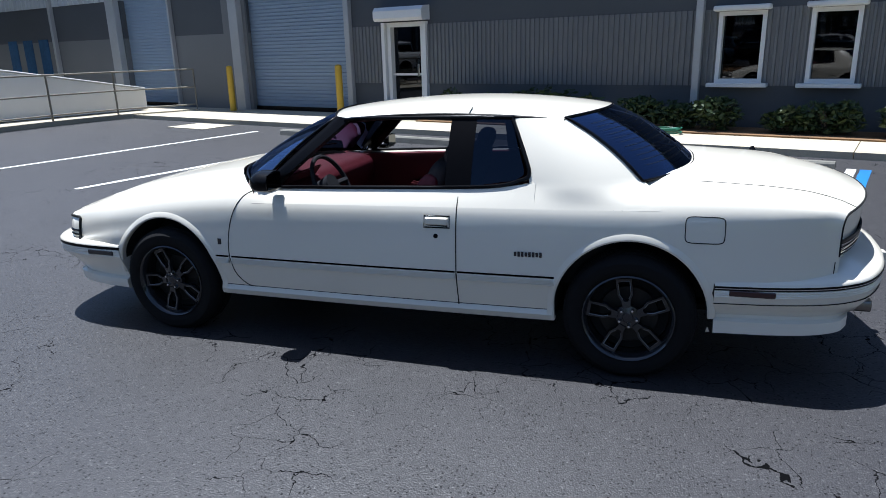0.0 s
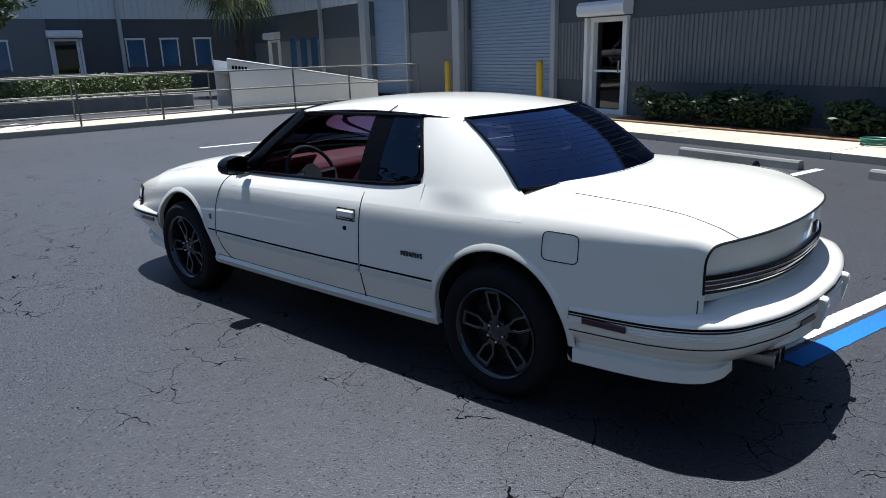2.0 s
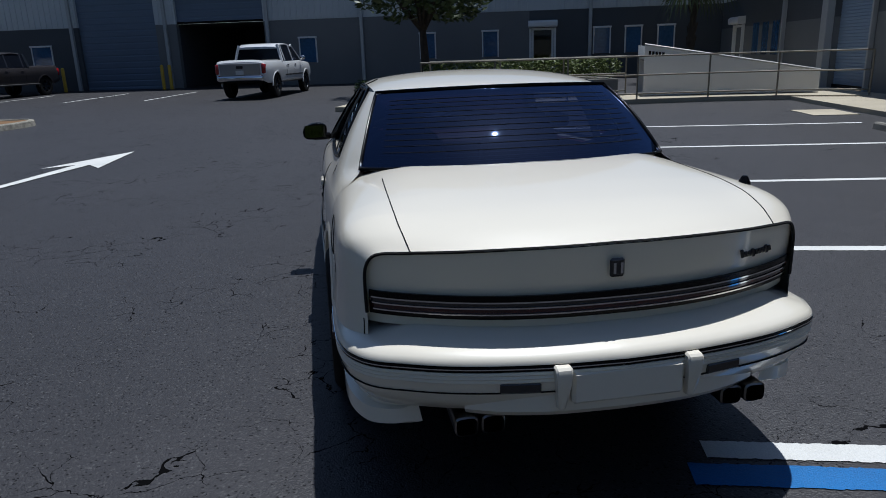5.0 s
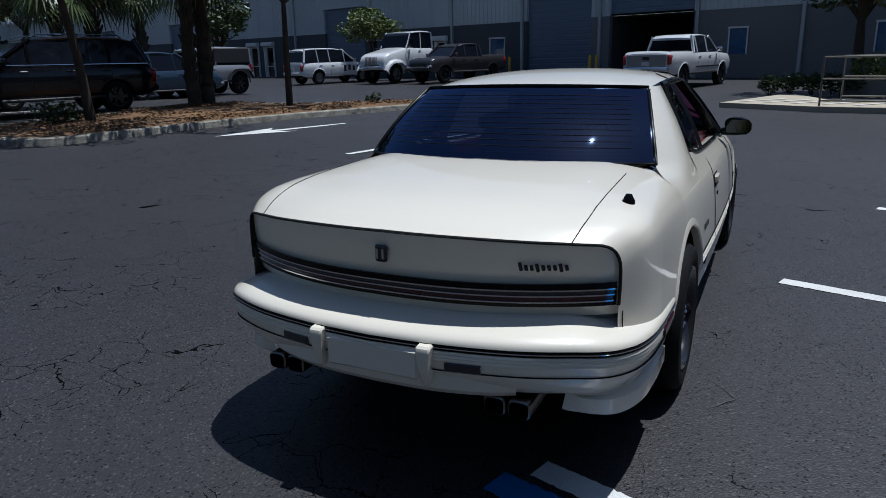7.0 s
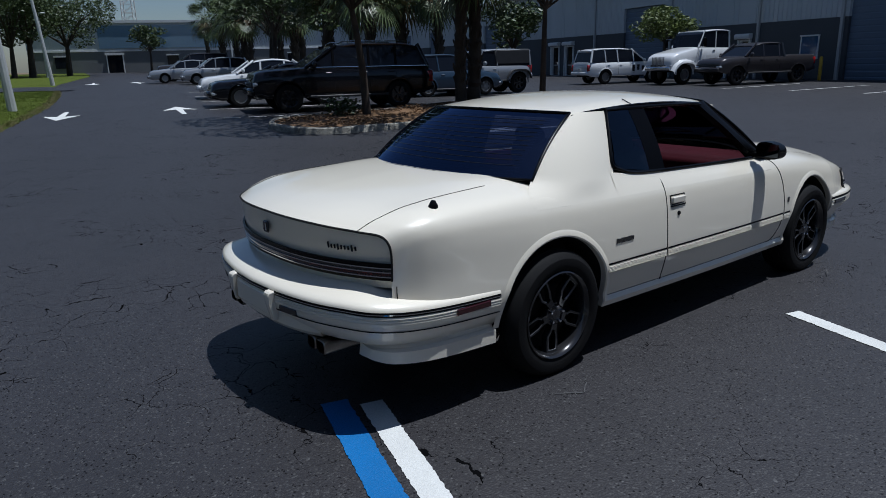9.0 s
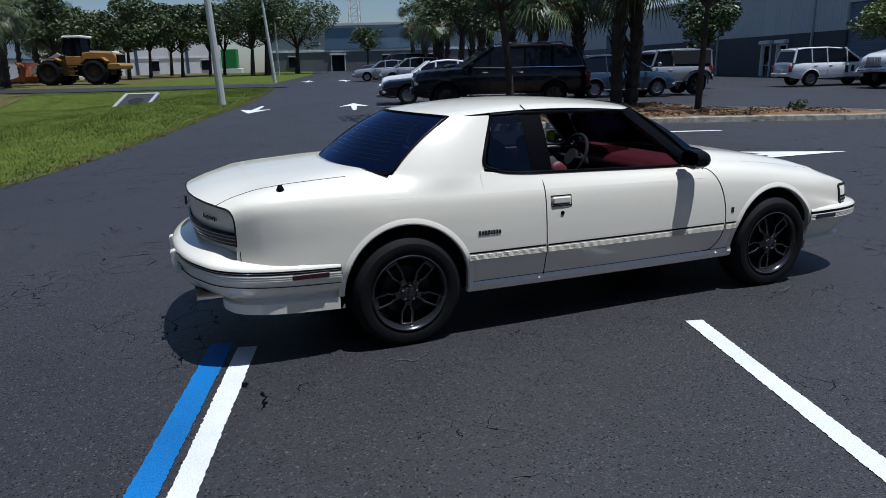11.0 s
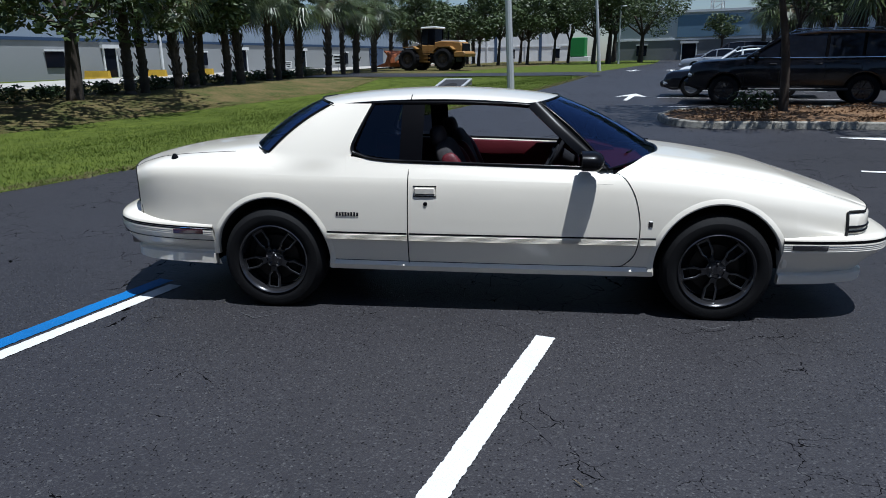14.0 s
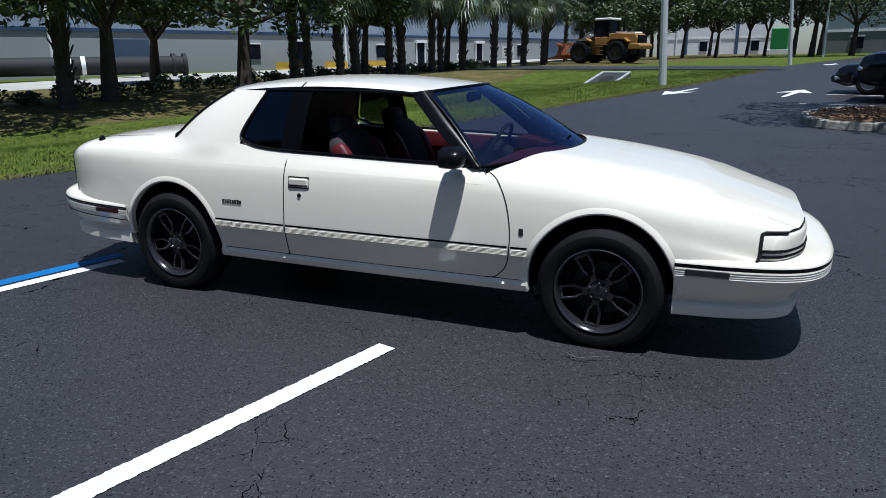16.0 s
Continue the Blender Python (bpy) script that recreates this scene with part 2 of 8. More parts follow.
def part(name, bm, material, parent=None, label="", sm=35.0):
    me = bpy.data.meshes.new(name)
    if sm:
        smooth(bm, sm)
    bm.to_mesh(me)
    bm.free()
    me.materials.append(material)
    ob = new(name, me)
    if parent is not None:
        ob.parent = parent
    if label:
        ob["label"] = label
    return ob


def thing(name, label, category, m=None, group="", kind=""):
    e = new(name)
    e.empty_display_size = 0.2
    if m is not None:
        e.matrix_world = m
    return tagged(e, label, category, group, kind)


def box(bm, c, s, m=None, bevel=0.0):
    r = bmesh.ops.create_cube(bm, size=1.0)
    vs = r["verts"]
    for v in vs:
        v.co = Vector((v.co.x * s[0] + c[0], v.co.y * s[1] + c[1], v.co.z * s[2] + c[2]))
    if bevel:
        es = {e for v in vs for e in v.link_edges}
        r2 = bmesh.ops.bevel(bm, geom=list(es), offset=bevel, segments=1, affect="EDGES", profile=0.5)
        vs = list({v for f in r2["faces"] for v in f.verts} | {v for v in vs if v.is_valid})
    if m is not None:
        for v in vs:
            v.co = m @ v.co
    return vs


def newbox(c, s, m=None, bevel=0.0):
    bm = bmesh.new()
    box(bm, c, s, m, bevel)
    return bm


def tube(bm, pts, r, seg=8, cap=True, closed=False):
    """A round bar along points; r one radius or one a point."""
    pts = [Vector(p) for p in pts]
    n = len(pts)
    rs = r if isinstance(r, (list, tuple)) else [r] * n
    rings = []
    side = None
    for i, p in enumerate(pts):
        a = pts[(i - 1) % n] if (closed or i) else p
        b = pts[(i + 1) % n] if (closed or i < n - 1) else p
        d = (b - a).normalized()
        if side is None:
            side = d.orthogonal().normalized()
        side = (side - d * side.dot(d))
        if side.length < 1e-6:
            side = d.orthogonal()
        side.normalize()
        up = d.cross(side)
        rings.append([bm.verts.new(p + (side * math.cos(t) + up * math.sin(t)) * rs[i]) for t in [2 * math.pi * k / seg for k in range(seg)]])
    for i in range(n if closed else n - 1):
        A, B = rings[i], rings[(i + 1) % n]
        for k in range(seg):
            bm.faces.new((A[k], A[(k + 1) % seg], B[(k + 1) % seg], B[k]))
    if cap and not closed:
        bm.faces.new(rings[0][::-1])
        bm.faces.new(rings[-1])
    return rings


def lathe(bm, prof, seg=40, axis="y", m=None):
    """Turns (radius, offset) pairs round an axis."""
    rings = []
    for r, o in prof:
        ring = []
        for k in range(seg):
            a = 2 * math.pi * k / seg
            p = Vector((r * math.cos(a), o, r * math.sin(a))) if axis == "y" else Vector((r * math.cos(a), r * math.sin(a), o))
            ring.append(bm.verts.new(m @ p if m else p))
        rings.append(ring)
    for A, B in zip(rings, rings[1:]):
        for k in range(seg):
            bm.faces.new((A[k], A[(k + 1) % seg], B[(k + 1) % seg], B[k]))
    return rings


def grid(bm, rows):
    """Faces between rows of equally many points."""
    vs = [[bm.verts.new(p) for p in r] for r in rows]
    for A, B in zip(vs, vs[1:]):
        for a, b, c, d in zip(A, A[1:], B[1:], B):
            bm.faces.new((a, b, c, d))
    return vs


def prism(bm, poly, y0, y1):
    """An (x, z) outline given a depth along y."""
    a = [bm.verts.new((x, y0, z)) for x, z in poly]
    b = [bm.verts.new((x, y1, z)) for x, z in poly]
    bm.faces.new(a)
    bm.faces.new(b[::-1])
    n = len(poly)
    for i in range(n):
        bm.faces.new((a[i], b[i], b[(i + 1) % n], a[(i + 1) % n]))


def slab(bm, poly, z0, z1):
    a = [bm.verts.new((p[0], p[1], z0)) for p in poly]
    b = [bm.verts.new((p[0], p[1], z1)) for p in poly]
    bm.faces.new(a[::-1])
    bm.faces.new(b)
    n = len(poly)
    for i in range(n):
        bm.faces.new((a[i], a[(i + 1) % n], b[(i + 1) % n], b[i]))


def curve(table, x):
    """Smooth value from (x, value) pairs."""
    xs = [t[0] for t in table]
    if x <= xs[0]:
        return table[0][1]
    if x >= xs[-1]:
        return table[-1][1]
    i = max(k for k in range(len(xs)) if xs[k] <= x)
    i = min(i, len(xs) - 2)
    def slope(k):
        if k == 0:
            return (table[1][1] - table[0][1]) / (xs[1] - xs[0])
        if k == len(xs) - 1:
            return (table[-1][1] - table[-2][1]) / (xs[-1] - xs[-2])
        return (table[k + 1][1] - table[k - 1][1]) / (xs[k + 1] - xs[k - 1])
    h = xs[i + 1] - xs[i]
    t = (x - xs[i]) / h
    p0, p1, m0, m1 = table[i][1], table[i + 1][1], slope(i) * h, slope(i + 1) * h
    return (2 * t**3 - 3 * t**2 + 1) * p0 + (t**3 - 2 * t**2 + t) * m0 + (-2 * t**3 + 3 * t**2) * p1 + (t**3 - t**2) * m1


def spline(pts, per=6):
    """Points along a smooth line through pts (2D or 3D)."""
    pts = [Vector(p) for p in pts]
    out = []
    for i in range(len(pts) - 1):
        p0, p1, p2, p3 = pts[max(i - 1, 0)], pts[i], pts[i + 1], pts[min(i + 2, len(pts) - 1)]
        for k in range(per):
            t = k / per
            out.append(0.5 * ((2 * p1) + (p2 - p0) * t + (2 * p0 - 5 * p1 + 4 * p2 - p3) * t * t + (3 * p1 - p0 - 3 * p2 + p3) * t**3))
    out.append(pts[-1])
    return out


# ---- ground ----
GRASS_EDGE = [(-9.5, -14.0), (-8.2, -5.0), (-6.75, 2.0), (-6.0, 4.4), (-5.15, 6.8), (-4.1, 9.3), (-2.95, 12.7), (-1.6, 17.2), (0.5, 24.0), (2.2, 31.0), (3.6, 38.3), (5.4, 49.0), (11.5, 70.5), (15.3, 84.0), (19.5, 105.0), (22.0, 118.0)]
EDGE = spline(GRASS_EDGE, 8)


def lerp2(a, b, t):
    return a + (b - a) * t


def edge_x(y):
    for a, b in zip(EDGE, EDGE[1:]):
        if a.y <= y <= b.y:
            return a.x + (b.x - a.x) * (y - a.y) / (b.y - a.y)
    return EDGE[0].x if y < EDGE[0].y else EDGE[-1].x


def build_ground():
    bm = bmesh.new()
    xs = [-900, -300, -120, -60, -30, -10, 10, 30, 60, 120, 300, 900]
    ys = [-900, -300, -120, -60, -30, 0, 20, 35, 50, 70, 90, 110, 130, 150, 200, 300, 900]
    grid(bm, [[(x, y, rise(x, y) - 0.85) for x in xs] for y in ys])
    tagged(part("ground", bm, M_DIRT), "dry sandy soil reaching to the horizon", "ground", kind="structure")
    bm = bmesh.new()
    rows = []
    fine = [lerp2(a, b, q / 4) for a, b in zip(EDGE, EDGE[1:]) for q in range(4)] + [EDGE[-1]]
    for e in fine:
        rows.append([(e.x + (70 - e.x) * k / 110.0, e.y, rise(e.x + (70 - e.x) * k / 110.0, e.y)) for k in range(111)])
    grid(bm, rows)
    tagged(part("parking_lot_asphalt", bm, M_ASPH), "worn grey asphalt of a parking lot with fine cracks", "asphalt", kind="structure")


build_ground()


def strip(name, a, b, w, material, label, z=0.004, ragged=0.0038):
    """A painted bar on the ground from a to b, its edges a little ragged."""
    bm = bmesh.new()
    a, b = Vector((a[0], a[1], 0)), Vector((b[0], b[1], 0))
    d = (b - a).normalized()
    n = Vector((-d.y, d.x, 0))
    k = max(2, int((b - a).length / 0.014))
    rows = []
    for i in range(k + 1):
        p = a + (b - a) * i / k
        l, r = random.uniform(-ragged, ragged), random.uniform(-ragged, ragged)
        rows.append([p + n * (w / 2 + l) + Vector((0, 0, z + rise(p.x, p.y))), p + Vector((0, 0, z + rise(p.x, p.y))), p - n * (w / 2 + r) + Vector((0, 0, z + rise(p.x, p.y)))])
    grid(bm, rows)
    return tagged(part(name, bm, material, sm=0), label, "road marking", kind="structure")


for k, u in enumerate((-2.045, 0.686, 3.52, 6.3, 9.1)):
    strip("parking_line", uv(u, -1.08), uv(u, -6.65), 0.112, M_WHITE, "white painted parking bay line on asphalt")
strip("blue_parking_line", uv(-2.205, -1.0), uv(-2.205, -6.65), 0.13, M_BLUE, "blue painted accessible bay line beside a white one")


def arrow(tip, tail, w=0.62):
    """A painted lane arrow."""
    tip, tail = Vector((tip[0], tip[1], 0)), Vector((tail[0], tail[1], 0))
    d = (tip - tail).normalized()
    n = Vector((-d.y, d.x, 0))
    L = (tip - tail).length
    h = 0.5 * L
    poly = [tip, tip - d * h + n * w * 0.5, tip - d * h * 0.82 + n * 0.11, tail + n * 0.06, tail - n * 0.06, tip - d * h * 0.82 - n * 0.11, tip - d * h - n * w * 0.5]
    bm = bmesh.new()
    vs = [bm.verts.new(p) for p in poly]
    for tri in ((0, 1, 2), (0, 2, 5), (0, 5, 6), (2, 3, 4), (2, 4, 5)):
        bm.faces.new([vs[i] for i in tri])
    bmesh.ops.subdivide_edges(bm, edges=bm.edges[:], cuts=5, use_grid_fill=True)
    for v in bm.verts:
        v.co.z = 0.010 + rise(v.co.x, v.co.y)
    tagged(part("lane_arrow", bm, M_WHITE, sm=0), "white painted lane arrow on asphalt", "road marking", kind="structure")


arrow((6.0, 8.95), (9.2, 8.0), 0.9)
for v_ in (16.6, 20.0, 23.9, 27.5, 31.0, 34.4):
    strip("parking_line", uv(-1.0, v_), uv(4.4, v_), 0.11, M_WHITE, "white painted bay line in the tree-side row", 0.010)
for v_ in (20.8, 17.2, 13.9):
    strip("parking_line", uv(21.2, v_ - 0.1), uv(26.4, v_ + 0.2), 0.11, M_WHITE, "white painted bay line before the warehouse", 0.010)
arrow((8.2, 4.0), (4.75, 5.0), 0.9)
arrow((4.15, 21.6), (3.35, 18.4), 1.05)
arrow((-0.05, 18.9), (0.85, 22.0), 1.05)
arrow((11.2, 52.0), (10.4, 47.5), 1.1)
arrow((7.6, 48.5), (8.8, 53.5), 1.1)


# ---- buildings ----
def frame_of(origin, xdir):
    """A wall's own axes: x along it, y out of it, z up."""
    x = Vector(xdir).normalized()
    y = Vector((0, 0, 1)).cross(x)
    m = Matrix((x, y, Vector((0, 0, 1)))).transposed().to_4x4()
    m.translation = origin
    return m


def wall(parent, x0, x1, z0, z1, material, proud=0.0, thick=0.3, name="wall"):
    bm = newbox(((x0 + x1) / 2, proud - thick / 2, (z0 + z1) / 2), (x1 - x0, thick, z1 - z0))
    return part(name, bm, material, parent, sm=0)


def ribbed(parent, x0, x1, z0, z1, material, pitch=0.105, depth=0.03, name="ribbed_panel", lying=False):
    """Sheet metal with real ribs."""
    bm = bmesh.new()
    n = max(1, int(((z1 - z0) if lying else (x1 - x0)) / pitch))
    prof = [(0.0, 0.0), (0.22, 0.0), (0.32, 1.0), (0.68, 1.0), (0.78, 0.0)]
    line = [((i + a) / n, h * depth) for i in range(n) for a, h in prof] + [(1.0, 0.0)]
    if lying:
        grid(bm, [[(x, h, z0 + (z1 - z0) * s) for x in (x0, x1)] for s, h in line])
    else:
        grid(bm, [[(x0 + (x1 - x0) * s, h, z) for s, h in line] for z in (z1, z0)])
    return part(name, bm, material, parent, sm=0)


def framed(parent, x0, x1, z0, z1, name="window", hood=False, bars=(), sill=True, rim=0.07, glassmat=None):
    """A framed pane set in its opening."""
    w = part(name, newbox(((x0 + x1) / 2, -0.13, (z0 + z1) / 2), (x1 - x0 - 2 * rim, 0.012, z1 - z0 - 2 * rim)), glassmat or G_WIN, parent, sm=0)
    w.visible_shadow = True
    bm = bmesh.new()
    box(bm, (x0 + rim / 2, -0.07, (z0 + z1) / 2), (rim, 0.18, z1 - z0))
    box(bm, (x1 - rim / 2, -0.07, (z0 + z1) / 2), (rim, 0.18, z1 - z0))
    box(bm, ((x0 + x1) / 2, -0.07, z1 - rim / 2), (x1 - x0 - 2 * rim, 0.18, rim))
    box(bm, ((x0 + x1) / 2, -0.07, z0 + rim / 2), (x1 - x0 - 2 * rim, 0.18, rim))
    for b in bars:
        box(bm, ((x0 + x1) / 2, -0.08, z0 + b), (x1 - x0 - 2 * rim, 0.06, 0.05))
    part("frame", bm, M_TRIM, w, sm=0)
    if sill:
        part("sill", newbox(((x0 + x1) / 2, 0.05, z0 - 0.035), (x1 - x0 + 0.22, 0.22, 0.07), bevel=0.008), M_TRIM, w, sm=0)
    if hood:
        part("hood", newbox(((x0 + x1) / 2, 0.10, z1 + 0.05), (x1 - x0 + 0.14, 0.2, 0.09), bevel=0.02), M_TRIM, w, sm=0)
    return w


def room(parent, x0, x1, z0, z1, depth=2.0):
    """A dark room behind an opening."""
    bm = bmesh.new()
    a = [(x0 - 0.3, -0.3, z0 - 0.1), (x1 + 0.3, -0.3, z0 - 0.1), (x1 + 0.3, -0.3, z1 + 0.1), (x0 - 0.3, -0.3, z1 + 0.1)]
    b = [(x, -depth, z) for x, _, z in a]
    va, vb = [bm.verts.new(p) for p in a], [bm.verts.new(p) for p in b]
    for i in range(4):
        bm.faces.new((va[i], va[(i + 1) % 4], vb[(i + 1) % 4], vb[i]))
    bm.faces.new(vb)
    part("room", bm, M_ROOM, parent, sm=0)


# dark wall colour stands in for the missing light inside
M_ROOM = mat("room_shade_tone", (0.06, 0.062, 0.065), 0.9, 0, 0.2, 1, 20)


def door(parent, x0, x1, z0, z1, hood=True):
    """A glazed door in a white frame, with a roll-shutter box over it."""
    w = framed(parent, x0, x1, z0, z1, "door", sill=False, rim=0.10, bars=(0.95,))
    part("door_handle", newbox((x0 + 0.16, 0.045, z0 + 1.05), (0.03, 0.05, 0.28), bevel=0.006), M_CHROME, w, "chrome pull handle", sm=0)
    if hood:
        bm = bmesh.new()
        ring = []
        prof = [(0.0, 0.0), (0.30, 0.0), (0.34, 0.06), (0.34, 0.22), (0.27, 0.30), (0.0, 0.32)]
        rows = [[(x, y - 0.02, z1 + 0.03 + z) for y, z in prof] for x in (x0 - 0.16, x1 + 0.16)]
        vs = grid(bm, rows)
        bm.faces.new(vs[0])
        bm.faces.new(vs[1][::-1])
        part("shutter_box", bm, M_TRIM, w, "white roll shutter box", sm=0)
        bm = bmesh.new()
        for x in (x0 - 0.06, x1 + 0.06):
            box(bm, (x, 0.05, (z0 + z1) / 2), (0.09, 0.12, z1 - z0))
        part("guide_rail", bm, M_TRIM, w, sm=0)
    return w


def shutter(parent, x0, x1, z0, z1, deep=0.18, pitch=0.09, material=None):
    """A rolled-down door of lying slats."""
    bm = bmesh.new()
    n = int((z1 - z0) / pitch)
    line = []
    for i in range(n):
        z = z0 + (z1 - z0) * i / n
        line += [(z, -deep), (z + pitch * 0.12, -deep + 0.014), (z + pitch * 0.82, -deep + 0.022), (z + pitch * 0.94, -deep)]
    line.append((z1, -deep))
    grid(bm, [[(x, y, z) for x in (x0, x1)] for z, y in line])
    s = part("roll_up_door", bm, material or M_SHUTTER, parent, "blue-grey slatted roll-up door", sm=0)
    bm = bmesh.new()
    box(bm, ((x0 + x1) / 2, -deep + 0.03, z0 + 0.05), (x1 - x0, 0.06, 0.1))
    part("bottom_bar", bm, M_BLACK, s, sm=0)
    return s


def post(parent, x, z0, z1, w=0.12, d=0.12, material=None, name="downpipe"):
    part(name, newbox((x, d / 2, (z0 + z1) / 2), (w, d, z1 - z0), bevel=0.012), material or M_POST, parent, sm=0)


SOUTH = frame_of(uv(0, -9.85), uv(1, 0))
south = thing("shop_building", "dark grey shop building with ribbed panels and roll-up doors", "building", SOUTH)


def build_south():
    P = south
    top = 6.2
    zb, zr = 0.85, 2.16
    # from west to east: windows, ribbed bays, door, big roll-up door, block bays, roll-up door, block bays
    def bay(u0, u1, lo, mid, hi, rib):
        wall(P, u0, u1, -0.1, zb, lo)
        if rib:
            wall(P, u0, u1, zb, zr, M_MIDGREY, -0.02)
            ribbed(P, u0, u1, zb, zr, M_MIDGREY)
        else:
            wall(P, u0, u1, zb, zr, mid)
        wall(P, u0, u1, zr, top, hi)
    bay(-14.0, -1.74, M_DKGREY, M_MIDGREY, M_DKGREY, True)
    bay(-1.0, -0.32, M_DKGREY, M_MIDGREY, M_DKGREY, True)
    bay(0.47, 6.80, M_DKGREY, M_MIDGREY, M_DKGREY, True)
    for a, b in ((-1.74, -1.0), (-0.32, 0.47)):
        wall(P, a, b, -0.1, 0.9, M_DKGREY)
        wall(P, a, b, 2.12, top, M_DKGREY)
        framed(P, a, b, 0.9, 2.12, hood=True)
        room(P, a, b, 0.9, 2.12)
    wall(P, 6.80, 8.0, 2.22, top, M_DKGREY)
    wall(P, 6.80, 8.0, -0.1, 0.1, M_DKGREY)
    door(P, 6.87, 7.93, 0.1, 2.22)
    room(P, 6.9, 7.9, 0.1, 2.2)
    bay(8.0, 9.2, M_DKGREY, M_MIDGREY, M_DKGREY, True)
    wall(P, 9.2, 12.8, 4.2, top, M_DKGREY)
    shutter(P, 9.2, 12.8, 0.1, 4.2)
    bay(12.8, 16.05, M_MIDGREY, M_MIDGREY, M_DKGREY, False)
    wall(P, 16.05, 18.5, 3.6, top, M_SIDING)
    shutter(P, 16.05, 18.5, 0.1, 3.6)
    wall(P, 18.5, 31.0, -0.1, 2.16, M_MIDGREY)
    wall(P, 18.5, 31.0, 2.16, 3.3, M_DKGREY)
    wall(P, 18.5, 31.0, 3.3, top, M_SIDING, 0.03)
    ribbed(P, 18.5, 31.0, 3.3, top, M_SIDING, 0.3, 0.06)
    for u, w in ((0.78, 0.13), (9.08, 0.16), (13.05, 0.34), (18.75, 0.42), (22.5, 0.14), (15.95, 0.08)):
        post(P, u, 0.0, top, w, 0.14 if w < 0.3 else 0.22)
    wall(P, 12.75, 13.7, 0, 4.2, M_MIDGREY, 0.03, 0.06, "pilaster")
    door(P, 27.2, 28.3, 0.1, 2.25)
    for a in (23.4, 24.5, 25.6):
        part("blue_window", newbox((a, 0.012, 1.65), (0.62, 0.03, 1.2)), M_BLUEFILM, P, "blue-filmed narrow window", sm=0)
    bm = newbox((8.5, -5.0, top + 0.1), (45.0, 10.5, 0.2))
    part("roof", bm, M_SIDING, P, sm=0)
    for x1 in (-13.7,):
        part("side_wall", newbox((x1 - 0.15, -5.0, 3.0), (0.3, 10.0, 6.2)), M_DKGREY, P, sm=0)
        part("back_wall", newbox((8.5, -10.0, 3.0), (45.0, 0.3, 6.2)), M_DKGREY, P, sm=0)


M_BLUEFILM = mat("blue_window_film", (0.05, 0.13, 0.26), 0.12, 0, 0.3, 1.5, 10, coat=0.5)
build_south()

# pavement in front of it
bm = bmesh.new()
for u0 in range(-14, 31, 3):
    a = [uv(u0 + 0.006, -7.5), uv(u0 + 2.994, -7.5), uv(u0 + 2.994, -9.85), uv(u0 + 0.006, -9.85)]
    slab(bm, a, -0.05, 0.10)
tagged(part("pavement", bm, M_CONC, sm=0), "pale concrete pavement slabs along the shop front", "pavement", kind="structure")

EAST = frame_of(uv(30.5, 0), uv(0, 1))
east = thing("warehouse_building", "long warehouse with pale metal siding over a dark base", "building", EAST)


def build_east():
    P = east
    top = 7.0
    zb = 3.3
    holes = [(-2.2, -0.95, 2.5, "door"), (12.15, 16.7, 4.6, "open"), (17.8, 22.0, 5.6, "shut"), (28.2, 29.2, 2.4, "door"), (30.0, 31.0, 2.4, "door"), (36.0, 40.4, 5.0, "shut"), (47.0, 48.4, 2.6, "door"), (49.2, 50.6, 2.6, "door"), (60.0, 64.0, 5.0, "shut"), (76.0, 79.5, 5.0, "shut"), (86.0, 89.5, 5.0, "shut")]
    x = -10.0
    for a, b, h, kind in holes:
        wall(P, x, a, -0.1, zb, M_DKGREY if not 12 < a < 20 else M_MIDGREY)
        wall(P, x, a, zb, top, M_SIDING, 0.02)
        ribbed(P, x, a, zb + 0.02, top, M_SIDING, 0.3, 0.05)
        if h < zb:
            wall(P, a, b, h, zb, M_DKGREY)
            wall(P, a, b, zb, top, M_SIDING, 0.02)
        else:
            wall(P, a, b, h, top, M_SIDING, 0.02)
        if kind == "door":
            wall(P, a, b, -0.1, 0.08, M_CONC)
            door(P, a + 0.1, b - 0.1, 0.08, h)
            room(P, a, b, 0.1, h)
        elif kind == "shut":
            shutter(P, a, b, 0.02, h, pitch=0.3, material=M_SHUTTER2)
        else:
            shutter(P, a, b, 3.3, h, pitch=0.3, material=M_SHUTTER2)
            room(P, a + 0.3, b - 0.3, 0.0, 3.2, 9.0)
        x = b
    wall(P, x, 118.0, -0.1, zb, M_MIDGREY)
    wall(P, x, 118.0, zb, top, M_SIDING, 0.02)
    for v in (-3.8, 7.2, 11.95, 17.25, 22.3, 27.7, 35.2, 44.0, 58.0):
        post(P, v, 0, top, 0.16, 0.16)
    for a, b in ((-4.75, -3.98), (-6.2, -5.45), (-7.7, -6.95), (3.6, 4.35), (0.55, 1.3), (9.55, 10.4), (23.6, 24.7)):
        part("window_film", newbox(((a + b) / 2, 0.012, 1.83), (b - a, 0.03, 1.15)), M_BLUEFILM, P, "blue-filmed window", sm=0)
        fr = bmesh.new()
        for xx in (a, b):
            box(fr, (xx, 0.03, 1.83), (0.06, 0.05, 1.2))
        box(fr, ((a + b) / 2, 0.05, 2.45), (b - a + 0.1, 0.12, 0.08))
        part("window_trim", fr, M_TRIM, P, sm=0)
    part("roof", newbox((54, -12.0, top + 0.1), (129, 25.0, 0.22)), M_TRIM, P, sm=0)
    part("side_wall", newbox((118.1, -12.0, 3.5), (0.3, 24.0, 7.0)), M_SIDING, P, sm=0)


